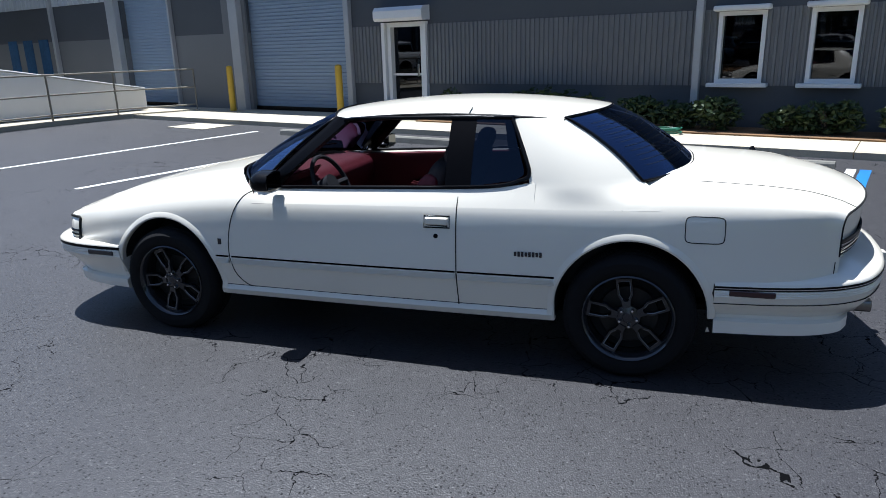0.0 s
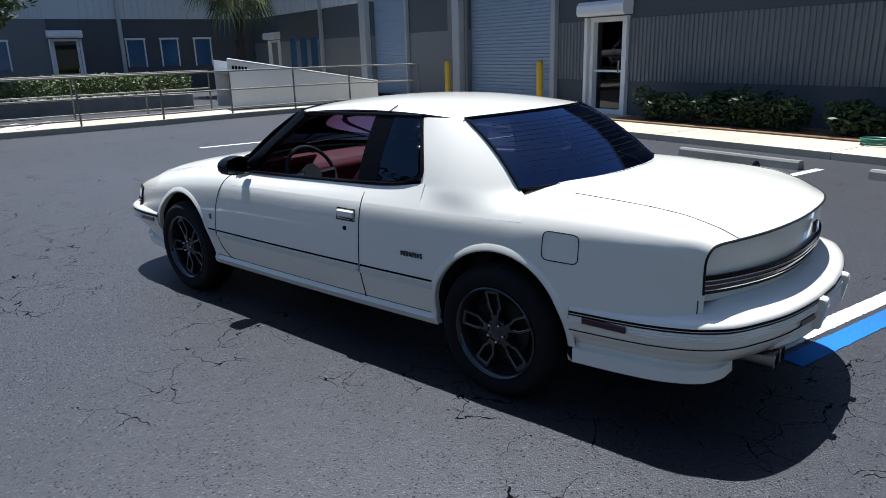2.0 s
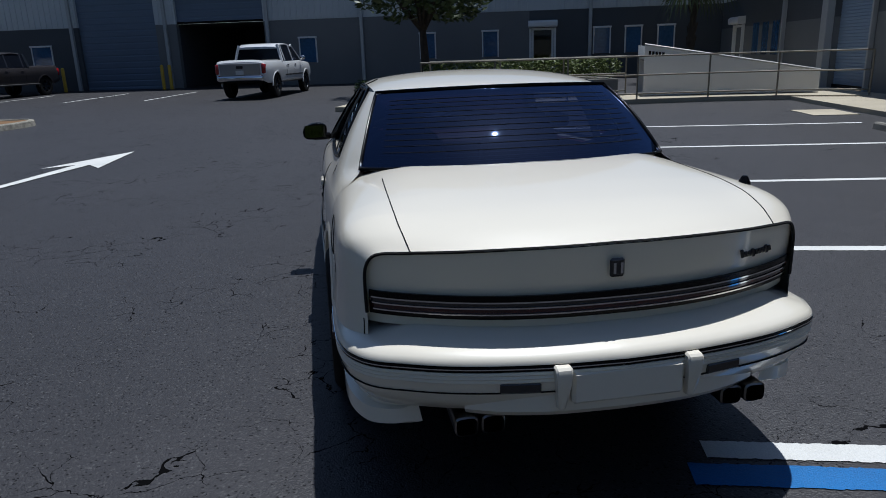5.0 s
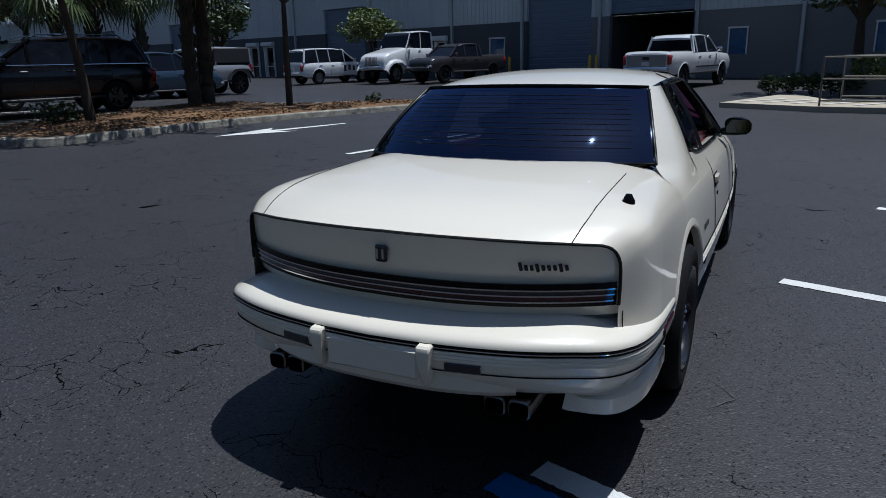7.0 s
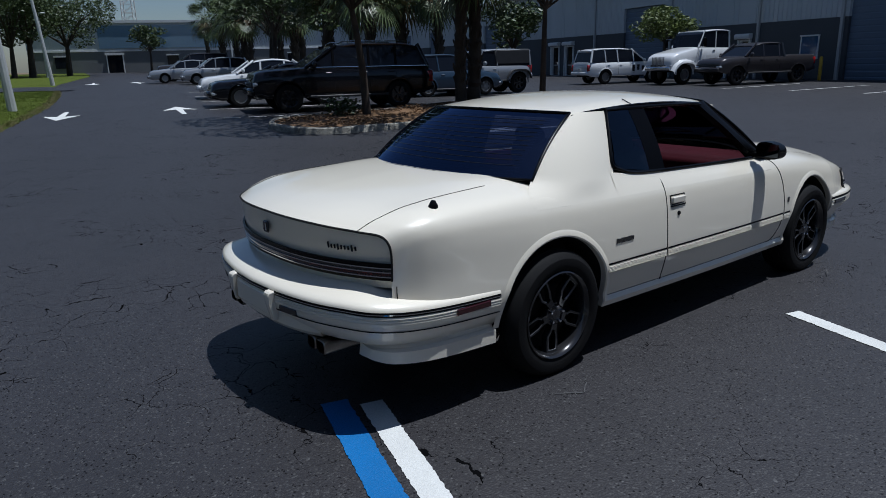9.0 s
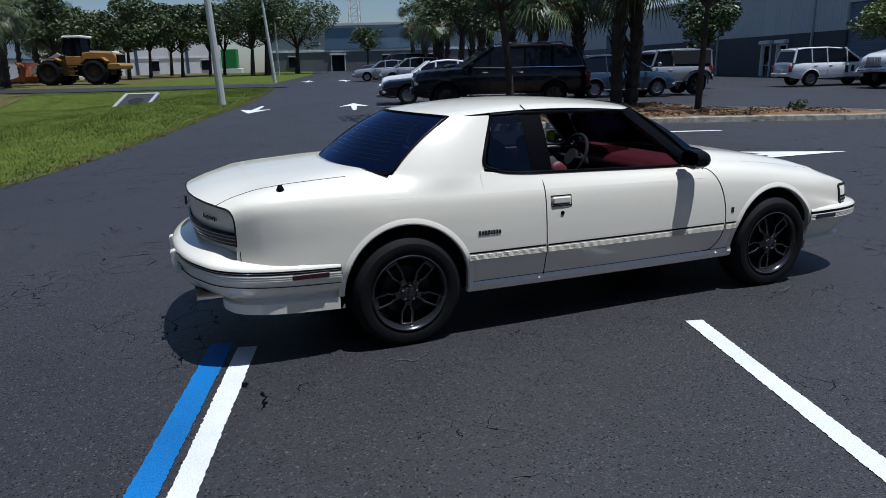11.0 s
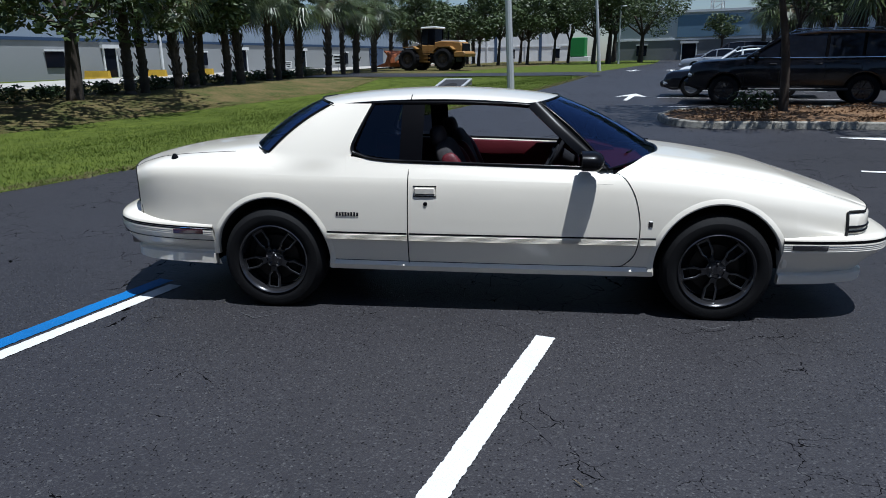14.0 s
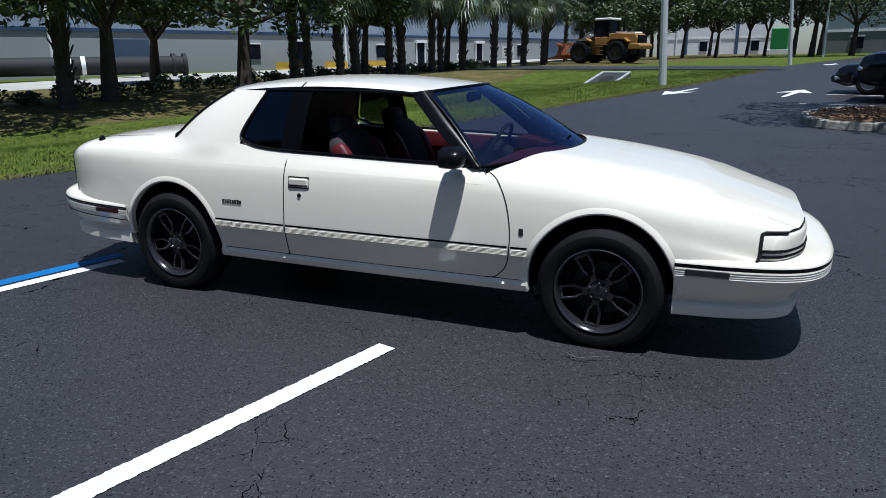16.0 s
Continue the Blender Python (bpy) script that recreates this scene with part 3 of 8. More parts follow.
build_east()
bm = bmesh.new()
for v0 in range(-10, 60, 3):
    if not 11 < v0 < 20:
        slab(bm, [uv(29.2, v0), uv(30.48, v0), uv(30.48, v0 + 2.99), uv(29.2, v0 + 2.99)], -0.05, 0.08)
tagged(part("pavement", bm, M_CONC, sm=0), "narrow concrete pavement along the warehouse", "pavement", kind="structure")


# ---- the coupe: x forward, y to its left, wheels at x = +-1.3715 ----
T_W = [(-2.52, 0.742), (-2.44, 0.778), (-2.32, 0.806), (-2.1, 0.824), (-1.7, 0.837), (-1.0, 0.858), (0.0, 0.868), (0.9, 0.856), (1.4, 0.840), (1.9, 0.810), (2.15, 0.784), (2.4, 0.750)]
T_ZC = [(-2.52, 0.885), (-2.40, 0.925), (-2.2, 0.962), (-1.75, 1.005), (-1.5, 1.015), (0.9, 0.985), (1.1, 0.968), (1.4, 0.930), (1.75, 0.868), (2.05, 0.792), (2.25, 0.738), (2.42, 0.688)]
T_ZS = [(-2.52, 0.858), (-2.40, 0.892), (-2.2, 0.918), (-1.7, 0.935), (-1.0, 0.930), (0.0, 0.918), (0.8, 0.900), (1.1, 0.880), (1.4, 0.845), (1.75, 0.790), (2.05, 0.752), (2.25, 0.720), (2.42, 0.680)]
ARCH_R = 0.377
ARCH_Z = 0.345
WX = 1.3715
HUB_Z = 0.318


def lerp(a, b, t):
    return a + (b - a) * t


def section(x):
    """Half a cross-section of the body at x: from the middle of the top down the side."""
    w, zc, zs = curve(T_W, x), curve(T_ZC, x), curve(T_ZS, x)
    low = 0.265
    k = min(1.0, max(0.0, (-1.45 - x) / 0.95))
    pts = [(0.0, zc), (0.30, zc - 0.004), (0.52, zc - 0.014), (w - lerp(0.20, 0.13, k), min(zs + lerp(0.035, 0.020, k), zc - 0.02)), (w - lerp(0.095, 0.045, k), zs - lerp(0.010, 0.004, k)), (w - lerp(0.045, 0.012, k), zs - lerp(0.075, 0.045, k)), (w - lerp(0.022, 0.006, k), zs - lerp(0.16, 0.12, k)), (w - 0.008, 0.5 * (zs - 0.16) + 0.5 * 0.53), (w, 0.530), (w + 0.001, 0.505), (w - 0.015, 0.42), (w - 0.036, 0.335), (w - 0.040, 0.325), (w - 0.024, 0.30), (w - 0.042, low)]
    return pts


def section_fine(x):
    p = section(x)
    return spline([(a, b) for a, b in p[:9]], 5) + [Vector(q) for q in p[9:]]


def side_y(x, z):
    """How far out the side of the body is at height z."""
    s = section_fine(x)
    for a, b in zip(s, s[1:]):
        if a.y >= z >= b.y and a.x > 0.3:
            t = (a.y - z) / max(1e-6, a.y - b.y)
            return a.x + (b.x - a.x) * t
    return curve(T_W, x)


def top_z(x, y):
    s = section_fine(x)
    for a, b in zip(s, s[1:]):
        if a.x <= y <= b.x:
            return a.y + (b.y - a.y) * (y - a.x) / max(1e-6, b.x - a.x)
    return s[-1].y


def tail_x(y):
    return -2.503 + 0.435 * abs(y) ** 2.4


def nose_x(y):
    return 2.316 - 0.16 * (abs(y) / 0.74) ** 5


def body_point(x, p, side):
    """A section point, with the ends of the body drawn in to the bowed tail and nose."""
    xx = x
    if x < -2.0:
        k = (-2.0 - x) / 0.52
        xx = -2.0 + (tail_x(p[0]) + 2.0) * k
    elif x > 1.8:
        k = (x - 1.8) / 0.60
        xx = 1.8 + (nose_x(p[0]) - 1.8) * k
    return Vector((xx, side * p[0], p[1]))


# it stands on the falling lot, nose a little down
PITCH = Matrix.Translation((-WX, 0, 0)) @ Matrix.Rotation(radians(0.5), 4, "Y") @ Matrix.Translation((WX, 0, 0))
car = thing("coupe", "pearl white two-door coupe with black alloy wheels parked on asphalt", "car", PITCH)

# greenhouse outlines (half, y > 0); t runs from the middle of the car to its side
def ws_base(t):
    y = 0.775 * t
    return Vector((1.10 - 0.39 * t**2.3, y, 0.965 - 0.055 * t**2))


def ws_head(t):
    return Vector((0.44 - 0.14 * t**2, 0.545 * t, 1.306 - 0.022 * t**2))


def bl_head(t):
    return Vector((-1.20 + 0.19 * t**2, 0.565 * t, 1.298 - 0.016 * t**2))


def bl_base(t):
    return Vector((-1.66 + 0.25 * t**2.6, 0.685 * t, 1.002 - 0.018 * t**2))




def car_body():
    xs = [-2.52 + 0.02 * i for i in range(247)]
    secs = {x: section_fine(x) for x in xs}
    groups = {}

    def which(c, n_idx):
        x, y, z = c
        if n_idx <= 14 and x < -1.6 and abs(y) < 0.60 and z > 0.8:
            return "trunk_lid"
        if n_idx <= 14 and x > 1.05 and abs(y) < 0.66 and x < 2.4:
            return "bonnet"
        if -0.49 < x < 0.86 and z < 0.93 and z > 0.325:
            return "door"
        if x > 0.86:
            return "front_wing"
        return "rear_wing"

    for side in (1, -1):
        faces = {}
        cnt = len(secs[xs[0]])
        P = [[body_point(x, secs[x][i], side) for i in range(cnt)] for x in xs]
        for a in range(len(xs) - 1):
            for i in range(cnt - 1):
                q = [P[a][i], P[a + 1][i], P[a + 1][i + 1], P[a][i + 1]]
                c = (q[0] + q[1] + q[2] + q[3]) / 4
                if i < 25 and c.x < 0.74 and c.x > (bl_base(min(1.0, abs(c.y) / 0.685)).x + 0.02 if abs(c.y) < 0.66 else -1.34):
                    continue
                if 0.74 <= c.x < 1.10 and abs(c.y) < 0.80 and c.x < 1.10 - 0.36 * (abs(c.y) / 0.78) ** 2.4 - 0.01:
                    continue
                inside = False
                for wx in (-WX, WX):
                    if (c.x - wx) ** 2 + (c.z - ARCH_Z) ** 2 < (ARCH_R - 0.006) ** 2 and i > 12:
                        inside = True
                if inside:
                    continue
                if (c.x > 1.72 or c.x < -1.76) and c.z < 0.53 and i > 20:
                    continue
                faces.setdefault(which(c, i), []).append(((a, i), (a + 1, i), (a + 1, i + 1), (a, i + 1)))
        used = {}
        for f in [f for fs in faces.values() for f in fs]:
            for k in f:
                used[k] = used.get(k, 0) + 1
        for k in used:
            p = P[k[0]][k[1]]
            if used[k] < 4:
                for wx in (-WX, WX):
                    d = Vector((p.x - wx, 0, p.z - ARCH_Z))
                    if abs(d.length - ARCH_R) < 0.035 and k[1] > 12 and p.z > 0.27:
                        d = d.normalized() * ARCH_R
                        P[k[0]][k[1]] = Vector((wx + d.x, p.y, ARCH_Z + d.z))
                # clean edges along the feet of both screens
                if 0.74 < p.x < 1.13 and abs(p.y) < 0.79 and k[1] < 25:
                    ex = 1.10 - 0.36 * (abs(p.y) / 0.78) ** 2.4 + 0.004
                    if 0.74 < ex and abs(p.x - ex) < 0.045:
                        P[k[0]][k[1]] = Vector((ex, p.y, top_z(ex, abs(p.y))))
                if -1.70 < p.x < -1.40 and abs(p.y) < 0.66 and k[1] < 25:
                    ex = bl_base(abs(p.y) / 0.685).x + 0.02
                    if abs(p.x - ex) < 0.035:
                        P[k[0]][k[1]] = Vector((ex, p.y, top_z(ex, abs(p.y))))
        for name, fs in faces.items():
            key = name if name in ("trunk_lid", "bonnet") else (name, side)
            bm = groups.setdefault(key, bmesh.new())
            vs = {}
            for f in fs:
                q = []
                for k in f:
                    if k not in vs:
                        vs[k] = bm.verts.new(P[k[0]][k[1]])
                    q.append(vs[k])
                bm.faces.new(q if side < 0 else q[::-1])
    out = {}
    for key, bm in groups.items():
        bmesh.ops.remove_doubles(bm, verts=bm.verts, dist=0.0006)
        bmesh.ops.recalc_face_normals(bm, faces=bm.faces)
        name = key if isinstance(key, str) else key[0]
        ob = part(name, bm, M_PAINT, car, sm=50)
        out[key] = ob
    return out


BODY = car_body()


def lip(wx, side):
    """The rolled edge of a wheel arch and the black liner in it."""
    bm = bmesh.new()
    rows = []
    a0, a1 = math.radians(-11 if wx < 0 else -1), math.radians(191 if wx > 0 else 181)
    for k in range(41):
        a = a0 + (a1 - a0) * k / 40
        row = []
        for r, dy in ((ARCH_R + 0.030, 0.0005), (ARCH_R + 0.018, 0.005), (ARCH_R + 0.002, 0.007), (ARCH_R - 0.006, 0.002), (ARCH_R - 0.006, -0.03)):
            x, z = wx + r * math.cos(a), ARCH_Z + r * math.sin(a)
            row.append((x, side * (side_y(x, max(z, 0.27)) + dy), z))
        rows.append(row)
    grid(bm, rows)
    bmesh.ops.recalc_face_normals(bm, faces=bm.faces)
    part("wheel_arch_lip", bm, M_PAINT, car)
    bm = bmesh.new()
    rows = []
    for k in range(33):
        a = a0 + (a1 - a0) * k / 32
        r = ARCH_R - 0.004
        x, z = wx + r * math.cos(a), ARCH_Z + r * math.sin(a)
        rows.append([(x, side * (side_y(x, max(z, 0.27)) - 0.025), z), (x, side * 0.50, z)])
    vs = grid(bm, rows)
    bm.faces.new([r[1] for r in vs])
    part("wheel_arch_liner", bm, M_UNDER, car, sm=0)


for sx in (-1, 1):
    for sy in (-1, 1):
        lip(sx * WX, sy)


def sheet(name, rows, material, label="", parent=None, thick=0.0, sm=60):
    bm = bmesh.new()
    grid(bm, rows)
    bmesh.ops.remove_doubles(bm, verts=bm.verts, dist=0.0005)
    bmesh.ops.recalc_face_normals(bm, faces=bm.faces)
    if thick:
        bmesh.ops.solidify(bm, geom=bm.faces, thickness=thick)
    return part(name, bm, material, parent or car, label, sm)


def mirrored(fn, n=16):
    return [fn(abs(s)) * 1.0 if s >= 0 else Vector((fn(-s).x, -fn(-s).y, fn(-s).z)) for s in [-1 + 2 * k / n for k in range(n + 1)]]


def bowed(top, base, bulge, n=8):
    rows = []
    for k in range(n + 1):
        t = k / n
        row = []
        for a, b in zip(top, base):
            p = lerp(a, b, t)
            d = Vector(((b - a).z * -1.0, 0, (b - a).x)).normalized()
            if d.z < 0:
                d = -d
            row.append(p + d * bulge * 4 * t * (1 - t) * 0.5)
        rows.append(row)
    return rows


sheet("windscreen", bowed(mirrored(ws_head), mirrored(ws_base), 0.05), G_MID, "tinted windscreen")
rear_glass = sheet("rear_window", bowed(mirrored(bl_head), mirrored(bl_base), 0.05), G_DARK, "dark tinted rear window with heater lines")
for k_, row_ in enumerate(bowed(mirrored(bl_head), mirrored(bl_base), 0.05, 30)):
    if 5 <= k_ <= 26 and k_ % 2:
        bm = bmesh.new()
        tube(bm, [Vector(p) + Vector((0, 0, 0.0004)) for p in row_[1:-1]], 0.0018, 5)
        part("heater_line", bm, M_SMOKE, rear_glass, "thin dark heater line", sm=30)


def roof_rows():
    rows = []
    for k in range(25):
        t = k / 24
        row = []
        for s in [-1 + 2 * j / 20 for j in range(21)]:
            a = ws_head(abs(s))
            b = bl_head(abs(s))
            x = lerp(a.x, b.x, t)
            y = lerp(a.y, b.y, t) * (1 + 0.03 * math.sin(math.pi * t)) * (1 if s >= 0 else -1)
            z = lerp(a.z, b.z, t) + 0.064 * math.sin(math.pi * t) ** 0.8 * (1 - 0.45 * abs(s) ** 3)
            if abs(s) > 0.9:
                z -= 0.012 * ((abs(s) - 0.9) / 0.1) ** 2
            row.append(Vector((x, y, z)))
        rows.append(row)
    return rows


ROOF = roof_rows()
sheet("roof_panel", ROOF, M_PAINT)
ROOF_EDGE = [r[-1] for r in ROOF]


def roof_edge(x):
    for a, b in zip(ROOF_EDGE, ROOF_EDGE[1:]):
        if a.x >= x >= b.x:
            return lerp(a, b, (a.x - x) / max(1e-6, a.x - b.x))
    return ROOF_EDGE[0] if x > ROOF_EDGE[0].x else ROOF_EDGE[-1]


def side_glass(x, z):
    """The leaning plane of the side windows."""
    e = roof_edge(min(0.3, max(-1.05, x)))
    yb = side_y(min(0.7, max(-1.5, x)), 0.905) - 0.012
    t = (z - 0.915) / (e.z - 0.915)
    return Vector((x, lerp(yb, e.y, t) + 0.018 * math.sin(math.pi * max(0, min(1, t))), z))


def belt(x):
    return curve([(-1.5, 0.985), (-0.9, 0.975), (-0.7, 0.950), (-0.45, 0.938), (0.2, 0.920), (0.70, 0.905)], x)


def roll(p, x, q, side, out):
    """A point on the smooth shoulder from p, under the glass, to the side of the body at x."""
    sec = section_fine(x)
    s, s0 = sec[25], sec[24]
    e = Vector((x, s.x, s.y))
    up = Vector((0, s0.x - s.x, s0.y - s.y)).normalized()
    a, b = p + Vector(((x - p.x) * 0.3, out, -0.035)), e + up * 0.045
    r = p * (1 - q) ** 3 + a * 3 * q * (1 - q) ** 2 + b * 3 * q * q * (1 - q) + e * q**3
    return Vector((r.x, side * r.y, r.z))


def c_pillar(side):
    """The broad sail panel between the quarter glass and the rear window, and the shoulder under the glass."""
    rows = []
    n = 18
    edge = [r[-1] for r in bowed(mirrored(bl_head), mirrored(bl_base), 0.05, n)]
    for k in range(n + 1):
        t = k / n
        # front edge: along the rear of the quarter glass; rear edge: along the side of the rear window
        top_f, bot_f = Vector((-0.735, 1.283)), Vector((-0.86, 0.965))
        f2 = lerp(top_f, bot_f, t)
        a = side_glass(f2.x + 0.045 * math.sin(math.pi * t) * -0.3, f2.y)
        b = edge[k] + Vector((0.0, -0.006, 0.003))
        row = []
        for j in range(13):
            s = j / 12
            p = lerp(a, b, s)
            p.y += 0.045 * math.sin(math.pi * s) * (0.35 + 0.65 * t)
            row.append(Vector((p.x, p.y * side, p.z)))
        rows.append(row)
    # flow into the wing below
    last = rows[-1]
    for q in (0.12, 0.25, 0.4, 0.55, 0.7, 0.85, 1.0):
        row = []
        for j, p in enumerate(last):
            x = lerp(-0.88, -1.50, j / 12)
            r = roll(Vector((p.x, abs(p.y), p.z)), x, q, side, 0.018)
            f = max(0.0, min(1.0, (j - 7) / 5)) * min(1.0, q / 0.4)
            s = section_fine(x)[min(25, 17 + int(q * 8 + 0.5))]
            row.append(lerp(r, Vector((x, side * s.x, s.y + 0.0012)), f * f * (3 - 2 * f)))
        rows.append(row)
    sheet("rear_pillar", rows, M_PAINT)


for s_ in (1, -1):
    c_pillar(s_)


def belt_panel(side):
    """The top of the door and wing, rolled up to the window line."""
    rows = []
    for k in range(50):
        x = -0.89 + k * 0.0333
        g = side_glass(x, belt(x))
        row = [Vector((x, side * (g.y - 0.05), belt(x) - 0.006))]
        for q in (0.0, 0.15, 0.3, 0.45, 0.6, 0.8, 1.0):
            r = roll(Vector((x, g.y + 0.006, belt(x))), x, q, side, 0.018)
            f = max(0.0, min(1.0, (x - 0.56) / 0.16))
            f = f * f * (3 - 2 * f)
            sec = section_fine(x)
            s = sec[min(25, 18 + int(q * 7 + 0.5))]
            row.append(lerp(r, Vector((x, side * s.x, s.y + 0.001)), f))
        rows.append(row)
    sheet("window_ledge", rows, M_PAINT)


for s_ in (1, -1):
    belt_panel(s_)


# ---- coupe: nose, tail, bumpers ----
def plan_sweep(name, outline, profile, material, lift=None, label="", parent=None, sm=40, caps=True, tuck=None):
    """Sweeps (outset, height) pairs along a plan outline given for y > 0 from the arch to the middle, and mirrors it."""
    half = [Vector((p[0], p[1])) for p in spline(outline, 6)]
    n = len(half)
    normals = []
    for i in range(n):
        d = half[min(i + 1, n - 1)] - half[max(i - 1, 0)]
        if i == n - 1:
            d = Vector((0, -1))
        nn = Vector((-d.y, d.x)).normalized()
        if nn.dot(half[i]) < 0:
            nn = -nn
        normals.append(nn)
    rows = []
    for side in (1, -1):
        seq = range(n) if side > 0 else range(n - 2, -1, -1)
        for i in seq:
            s = i / (n - 1)
            pr = [(o + (tuck(s) * max(0.0, min(1.0, (0.437 - z) / 0.115)) if tuck else 0.0), z) for o, z in profile]
            rows.append([Vector((half[i].x + normals[i].x * o, side * (half[i].y + normals[i].y * o), z + (lift(s) if lift else 0))) for o, z in pr])
    bm = bmesh.new()
    vs = grid(bm, rows)
    if caps:
        bm.faces.new(vs[0])
        bm.faces.new(vs[-1][::-1])
    bmesh.ops.recalc_face_normals(bm, faces=bm.faces)
    return part(name, bm, material, parent or car, label, sm)


REAR_LINE = [(-1.764, 0.836), (-2.0, 0.834), (-2.18, 0.824), (-2.33, 0.788), (-2.445, 0.702), (-2.535, 0.51), (-2.588, 0.25), (-2.605, 0.0)]
FRONT_LINE = [(1.735, 0.826), (1.95, 0.817), (2.12, 0.792), (2.26, 0.744), (2.362, 0.66), (2.43, 0.52), (2.467, 0.32), (2.477, 0.16), (2.480, 0.0)]


def rear_lift(s):
    return 0.045 * min(1.0, s * 1.6) ** 1.2


def front_lift(s):
    return 0.0


bumper_r = plan_sweep("rear_bumper", REAR_LINE, [(-0.16, 0.586), (-0.125, 0.581), (-0.075, 0.566), (-0.030, 0.552), (-0.006, 0.541), (0.004, 0.529), (0.006, 0.520), (0.001, 0.518), (0.001, 0.500), (0.006, 0.498), (0.008, 0.490), (0.004, 0.486), (0.007, 0.478), (0.004, 0.474), (0.006, 0.466), (0.003, 0.462), (-0.001, 0.44), (-0.022, 0.395), (-0.052, 0.356), (-0.064, 0.352)], M_PAINT, rear_lift, "pearl white rear bumper")
plan_sweep("bumper_stripe", REAR_LINE, [(0.0, 0.5185), (0.0062, 0.5175), (0.0062, 0.5005), (0.0, 0.4995)], M_BLACK, rear_lift, "black rubber bumper stripe", bumper_r)
plan_sweep("bumper_pinstripe", REAR_LINE, [(0.0, 0.5115), (0.0085, 0.511), (0.0085, 0.5075), (0.0, 0.507)], M_CHROME, rear_lift, "thin bright stripe", bumper_r)
plan_sweep("bumper_groove", REAR_LINE, [(-0.006, 0.4315), (0.0000, 0.4305), (0.0000, 0.4285), (-0.008, 0.4275)], M_GAP, rear_lift, "thin dark groove", bumper_r)
bumper_f = plan_sweep("front_bumper", FRONT_LINE, [(-0.16, 0.540), (-0.05, 0.537), (-0.01, 0.532), (0.004, 0.521), (0.006, 0.512), (0.001, 0.510), (0.001, 0.494), (0.006, 0.492), (0.008, 0.484), (0.004, 0.480), (0.007, 0.472), (0.004, 0.468), (0.006, 0.460), (0.003, 0.456), (0.006, 0.449), (0.002, 0.436), (-0.012, 0.41), (-0.036, 0.36), (-0.056, 0.300)], M_PAINT, front_lift, "pearl white front bumper", tuck=lambda s: -0.10 * min(1.0, 1.5 * s))
plan_sweep("bumper_stripe", FRONT_LINE, [(0.0, 0.5105), (0.0062, 0.5095), (0.0062, 0.4945), (0.0, 0.4935)], M_BLACK, front_lift, "black rubber bumper stripe", bumper_f)
plan_sweep("air_dam", FRONT_LINE, [(-0.060, 0.304), (-0.028, 0.292), (-0.024, 0.280), (-0.032, 0.236), (-0.042, 0.230), (-0.08, 0.234)], M_PAINT, None, "white lower air dam", bumper_f, tuck=lambda s: -0.10 * min(1.0, 1.5 * s))


